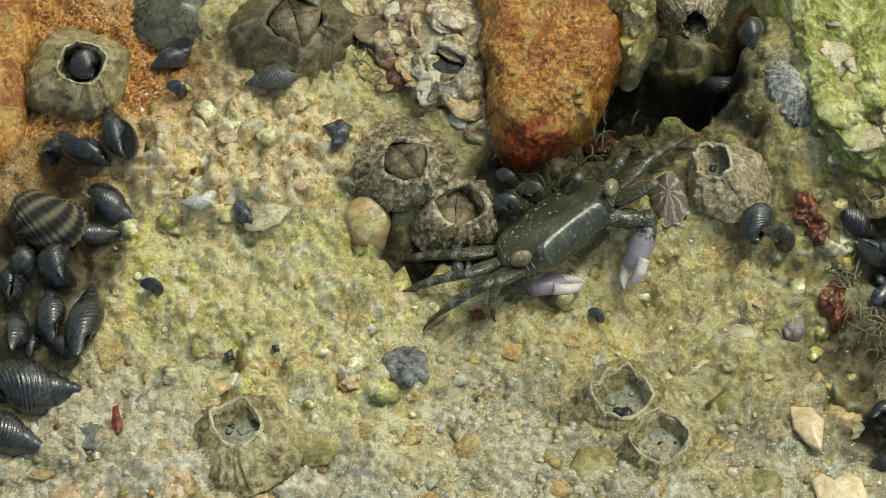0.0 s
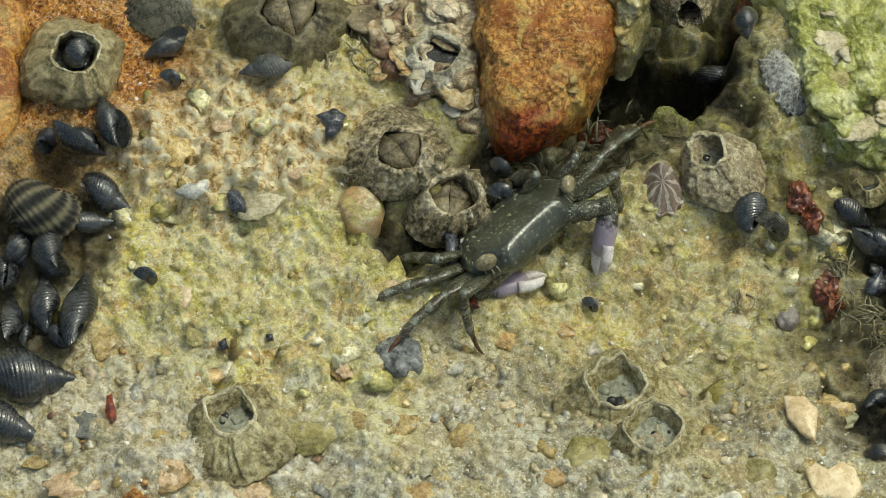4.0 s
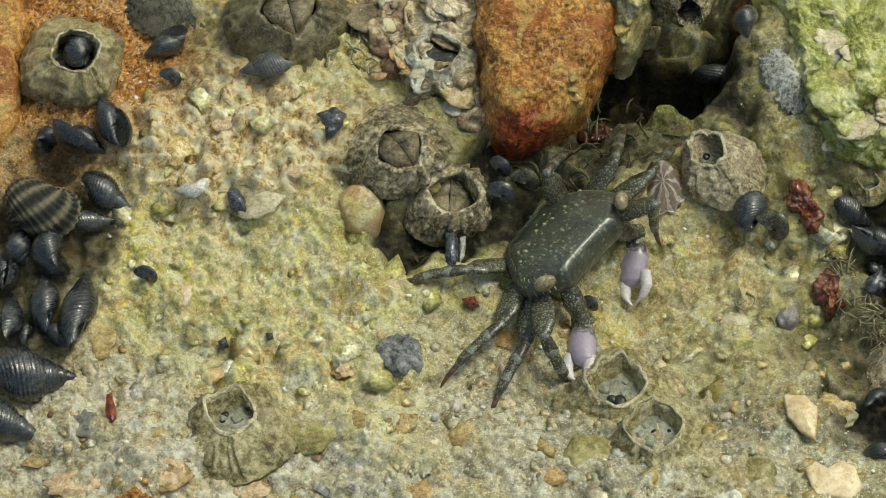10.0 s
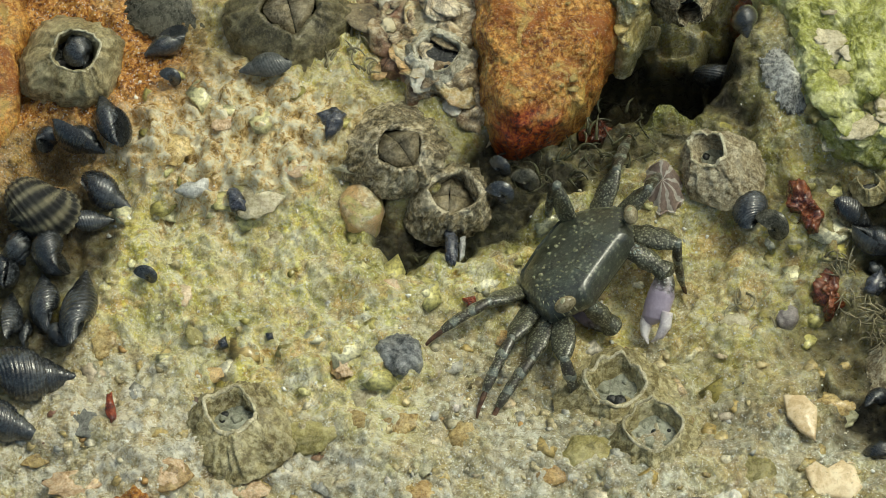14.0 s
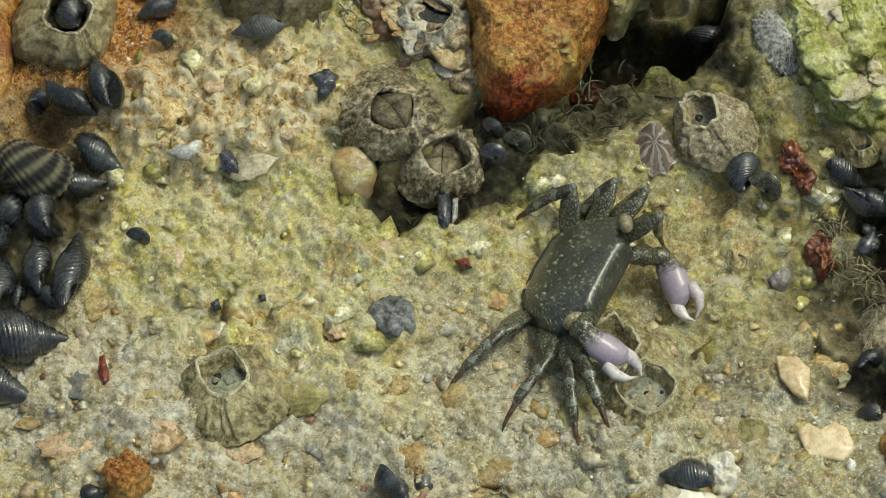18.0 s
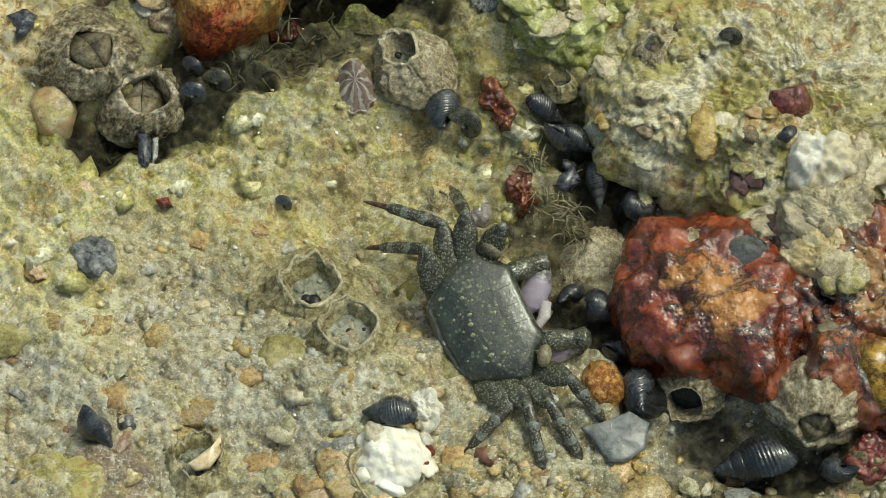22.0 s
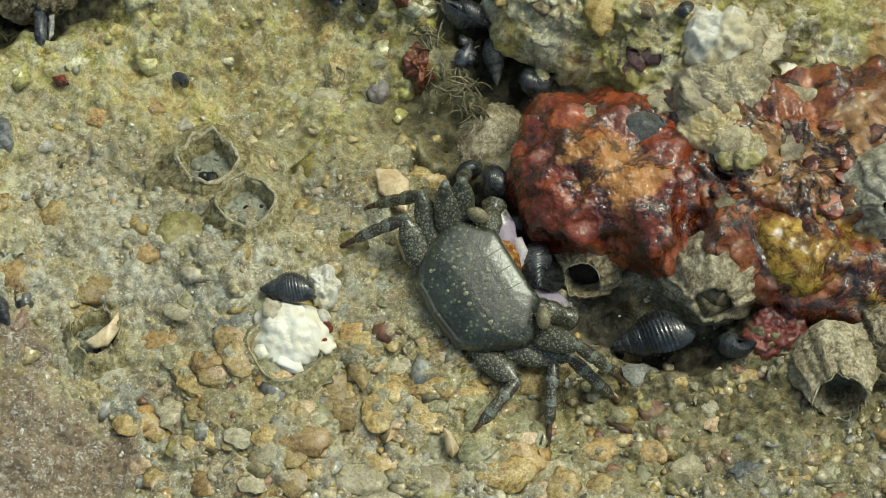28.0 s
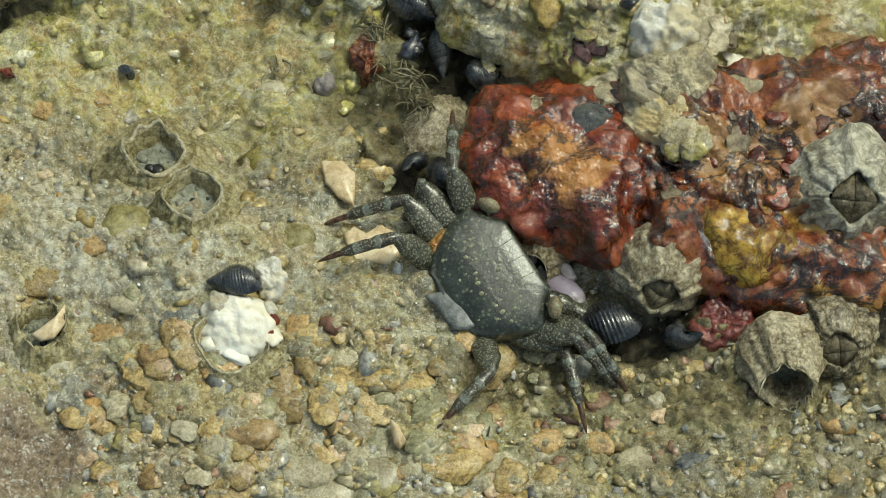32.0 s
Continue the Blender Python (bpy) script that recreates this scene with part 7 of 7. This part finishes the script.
FOOT_L3 = [(0, 1105, 239), (1, 1051, 263), (2, 1037, 244), (6.5, 1039, 245), (7, 1123, 257), (8, 1121, 212), (9, 1105, 220), (13.5, 1105, 220), (14, 1113, 245), (14.5, 991, 481), (16.5, 1039, 452), (17, 1035, 452), (18, 1037, 451), (18.5, 1178, 348), (19, 1096, 360), (19.5, 1136, 336), (20, 1118, 302), (21, 1113, 313), (22, 1181, 532), (23, 1216, 607), (24, 1217, 613), (25, 1215, 607), (26, 1352, 655), (28.5, 1370, 795), (29, 1375, 802), (30.5, 1373, 810), (32, 1382, 811)]
KNEE_L4 = [(0, 1006, 293), (1, 949, 321), (2, 940, 309), (6.5, 942, 310), (7, 1032, 322), (8, 1011, 322), (9, 975, 310), (13.5, 975, 310), (14, 991, 335), (14.5, 979, 428), (16.5, 1026, 402), (18, 1024, 401), (18.5, 1045, 395), (19, 1074, 402), (19.5, 1078, 405), (20, 1152, 382), (21, 1176, 411), (22, 1294, 623), (23, 1329, 672), (24, 1333, 657), (25, 1322, 677), (26, 1353, 708), (28.5, 1456, 804), (29, 1462, 807), (30.5, 1459, 814), (31.5, 1442, 815), (32, 1516, 836)]
FOOT_L4 = [(0, 981, 307), (1, 924, 335), (2, 916, 325), (6.5, 917, 326), (7, 1009, 339), (8, 983, 334), (9, 1015, 261), (13.5, 1015, 261), (14, 975, 375), (14.5, 869, 538), (16.5, 939, 450), (18, 936, 449), (18.5, 937, 442), (19, 940, 441), (19.5, 930, 446), (20, 1057, 469), (21, 1063, 471), (22, 1180, 616), (23, 1200, 686), (24, 1194, 685), (25, 1190, 718), (26, 1229, 627), (28.5, 1342, 888), (29, 1346, 885), (30.5, 1340, 903), (31.5, 1342, 905), (32, 1357, 880)]
KNEE_CL = [(0, 1139, 370), (1, 1072, 356), (2, 1081, 409), (3, 1080, 360), (6.5, 1084, 371), (7, 1162, 404), (8, 1134, 481), (9, 1166, 424), (10, 1121, 416), (11.5, 1166, 445), (13.5, 1158, 440), (14, 1186, 489), (14.5, 1211, 546), (16.5, 1210, 534), (17, 1206, 533), (18, 1179, 529), (18.5, 1251, 560), (19, 1303, 546), (19.5, 1359, 472), (20, 1398, 452), (21, 1420, 455), (22, 1500, 648), (23, 1495, 694), (24, 1496, 687), (25, 1500, 728), (26, 1572, 800), (28.5, 1600, 770), (29, 1610, 772), (30, 1632, 770), (30.5, 1650, 775), (31.5, 1650, 765), (32, 1735, 772)]
FOOT_CL = [(0, 1094, 492), (1, 1010, 473), (2, 958, 458), (3, 1074, 478), (6, 1023, 482), (6.5, 1023, 483), (7, 1121, 526), (8, 1097, 603), (9, 1081, 530), (10, 1121, 562), (11.5, 1140, 575), (13.5, 1140, 566), (14, 1147, 617), (14.5, 1191, 656), (16.5, 1185, 640), (18, 1252, 648), (18.5, 1247, 659), (19, 1267, 654), (19.5, 1381, 575), (20, 1392, 522), (21, 1415, 524), (22, 1482, 728), (23, 1490, 770), (24, 1484, 762), (25, 1486, 792), (26, 1545, 868), (28.5, 1640, 850), (29, 1645, 840), (30, 1650, 828), (30.5, 1660, 835), (31.5, 1710, 800), (32, 1740, 850)]
KNEE_CR = [(0, 903, 484), (1, 866, 531), (2, 854, 511), (6.5, 854, 518), (7, 975, 538), (8, 1048, 546), (9, 1015, 550), (10, 1015, 558), (11.5, 1048, 555), (13, 1036, 550), (13.5, 1036, 550), (14, 1068, 579), (14.5, 1105, 709), (16.5, 1112, 688), (17, 1117, 676), (18, 1047, 690), (18.5, 1153, 690), (19, 1219, 683), (19.5, 1338, 614), (20, 1400, 600), (21, 1448, 598), (22, 1567, 797), (23, 1578, 850), (24, 1574, 861), (25, 1564, 868), (26, 1572, 968), (28.5, 1750, 981), (29, 1760, 984), (31.5, 1774, 987), (32, 1817, 988)]
FOOT_CR = [(0, 1012, 480), (1, 968, 564), (2, 963, 485), (6.5, 964, 489), (7, 1052, 579), (8, 1024, 575), (9, 1032, 615), (10, 1027, 625), (11.5, 1074, 605), (13, 1085, 580), (13.5, 1085, 580), (14, 1040, 550), (14.5, 1169, 741), (16.5, 1165, 729), (17, 1163, 720), (18, 1152, 742), (18.5, 1171, 735), (19, 1236, 746), (19.5, 1376, 659), (20, 1396, 562), (21, 1432, 562), (22, 1520, 800), (23, 1530, 842), (24, 1530, 850), (25, 1505, 850), (26, 1580, 930), (28.5, 1690, 925), (29, 1695, 925), (30.5, 1705, 915), (31.5, 1745, 890), (32, 1780, 885)]
FEET = {"R1": (KNEE_R1, FOOT_R1), "R2": (KNEE_R2, FOOT_R2), "R3": (KNEE_R3, FOOT_R3), "R4": (KNEE_R4, FOOT_R4), "L1": (KNEE_L1, FOOT_L1), "L2": (KNEE_L2, FOOT_L2), "L3": (KNEE_L3, FOOT_L3), "L4": (KNEE_L4, FOOT_L4), "CL": (KNEE_CL, FOOT_CL), "CR": (KNEE_CR, FOOT_CR)}


def along(rows, t):
    ts = [r[0] for r in rows]
    return [float(np.interp(t, ts, [r[k] for r in rows])) for k in range(1, len(rows[0]))]


def body_pose(t):
    lu, lv, ru, rv, nose = along(BODY_EARLY + BODY_MID + BODY_LATE, t)
    ground_z = seat((lu + ru) / 2, (lv + rv) / 2).z
    z = min(max(ground_z, -0.004), 0.004) + 0.0088 + 0.0085 * math.sin(math.radians(nose)) + float(np.interp(t, (20.5, 21.5, 25.5, 28.5), (0, 0.0018, 0.0018, 0.002)))
    left, right = spot(lu, lv, z), spot(ru, rv, z)
    y = (left - right).normalized()
    x = y.cross(Vector((0, 0, 1))).normalized()
    turn = Matrix((x, y, Vector((0, 0, 1)))).transposed().to_4x4() @ pose(0, 0, 0, float(np.interp(t, (18, 20, 32), (0, 7, 9))), -nose, 0)
    mid = (left + right) / 2
    return Matrix.Translation(mid) @ turn @ Matrix.Translation((-0.0078 * SIZE, 0, -0.0012 * SIZE))


def frame_of(origin, way, up):
    x = way.normalized()
    y = up.cross(x).normalized()
    return Matrix.Translation(origin) @ Matrix((x, y, x.cross(y))).transposed().to_4x4()


def reach(start, u, v, length, high):
    """Where a rigid piece of that length ends if its far end shows at (u, v) on the plan: the higher or the lower of the two places."""
    near, far_ = spot(u, v, 0.03), spot(u, v, -0.01)
    way = (near - far_).normalized()
    rel = start - far_
    mid = rel.dot(way)
    gap = length ** 2 - (rel - way * mid).length_squared
    return far_ + way * (mid + (math.sqrt(gap) if high else -math.sqrt(gap))) if gap > 0 else start + (far_ + way * mid - start).normalized() * length


def motions():
    times = [k * 0.25 for k in range(129)]
    bodies = [body_pose(t) for t in times]
    walk(crab, list(zip(times, bodies)))
    for key, (upper, lower, hip, a, b) in LEGS.items():
        upper_rows, lower_rows = [], []
        for t, body in zip(times, bodies):
            start = body @ (hip * SIZE)
            knee = reach(start, *along(FEET[key][0], t), a * SIZE, key[0] != "C")
            knee.z = min(knee.z, start.z + 0.7 * a * SIZE)
            rest = seat(*along(FEET[key][1], t), 0.0004 if key[0] != "C" else 0.002)
            knee.z = max(knee.z, rest.z + 0.003)
            knee = start + (knee - start).normalized() * a * SIZE
            foot = reach(knee, *along(FEET[key][1], t), b * SIZE, False)
            if foot.z < rest.z:
                foot = knee + (rest - knee).normalized() * b * SIZE
            knee, foot = (body.inverted() @ knee) / SIZE, (body.inverted() @ foot) / SIZE
            m = frame_of(hip, knee - hip, Vector((0, 0, 1)))
            upper_rows.append((t, m))
            lower_rows.append((t, m.inverted() @ frame_of(knee, foot - knee, Vector((0, 0, 1)))))
        walk(upper, upper_rows)
        for piece in lower:
            walk(piece, lower_rows)


motions()
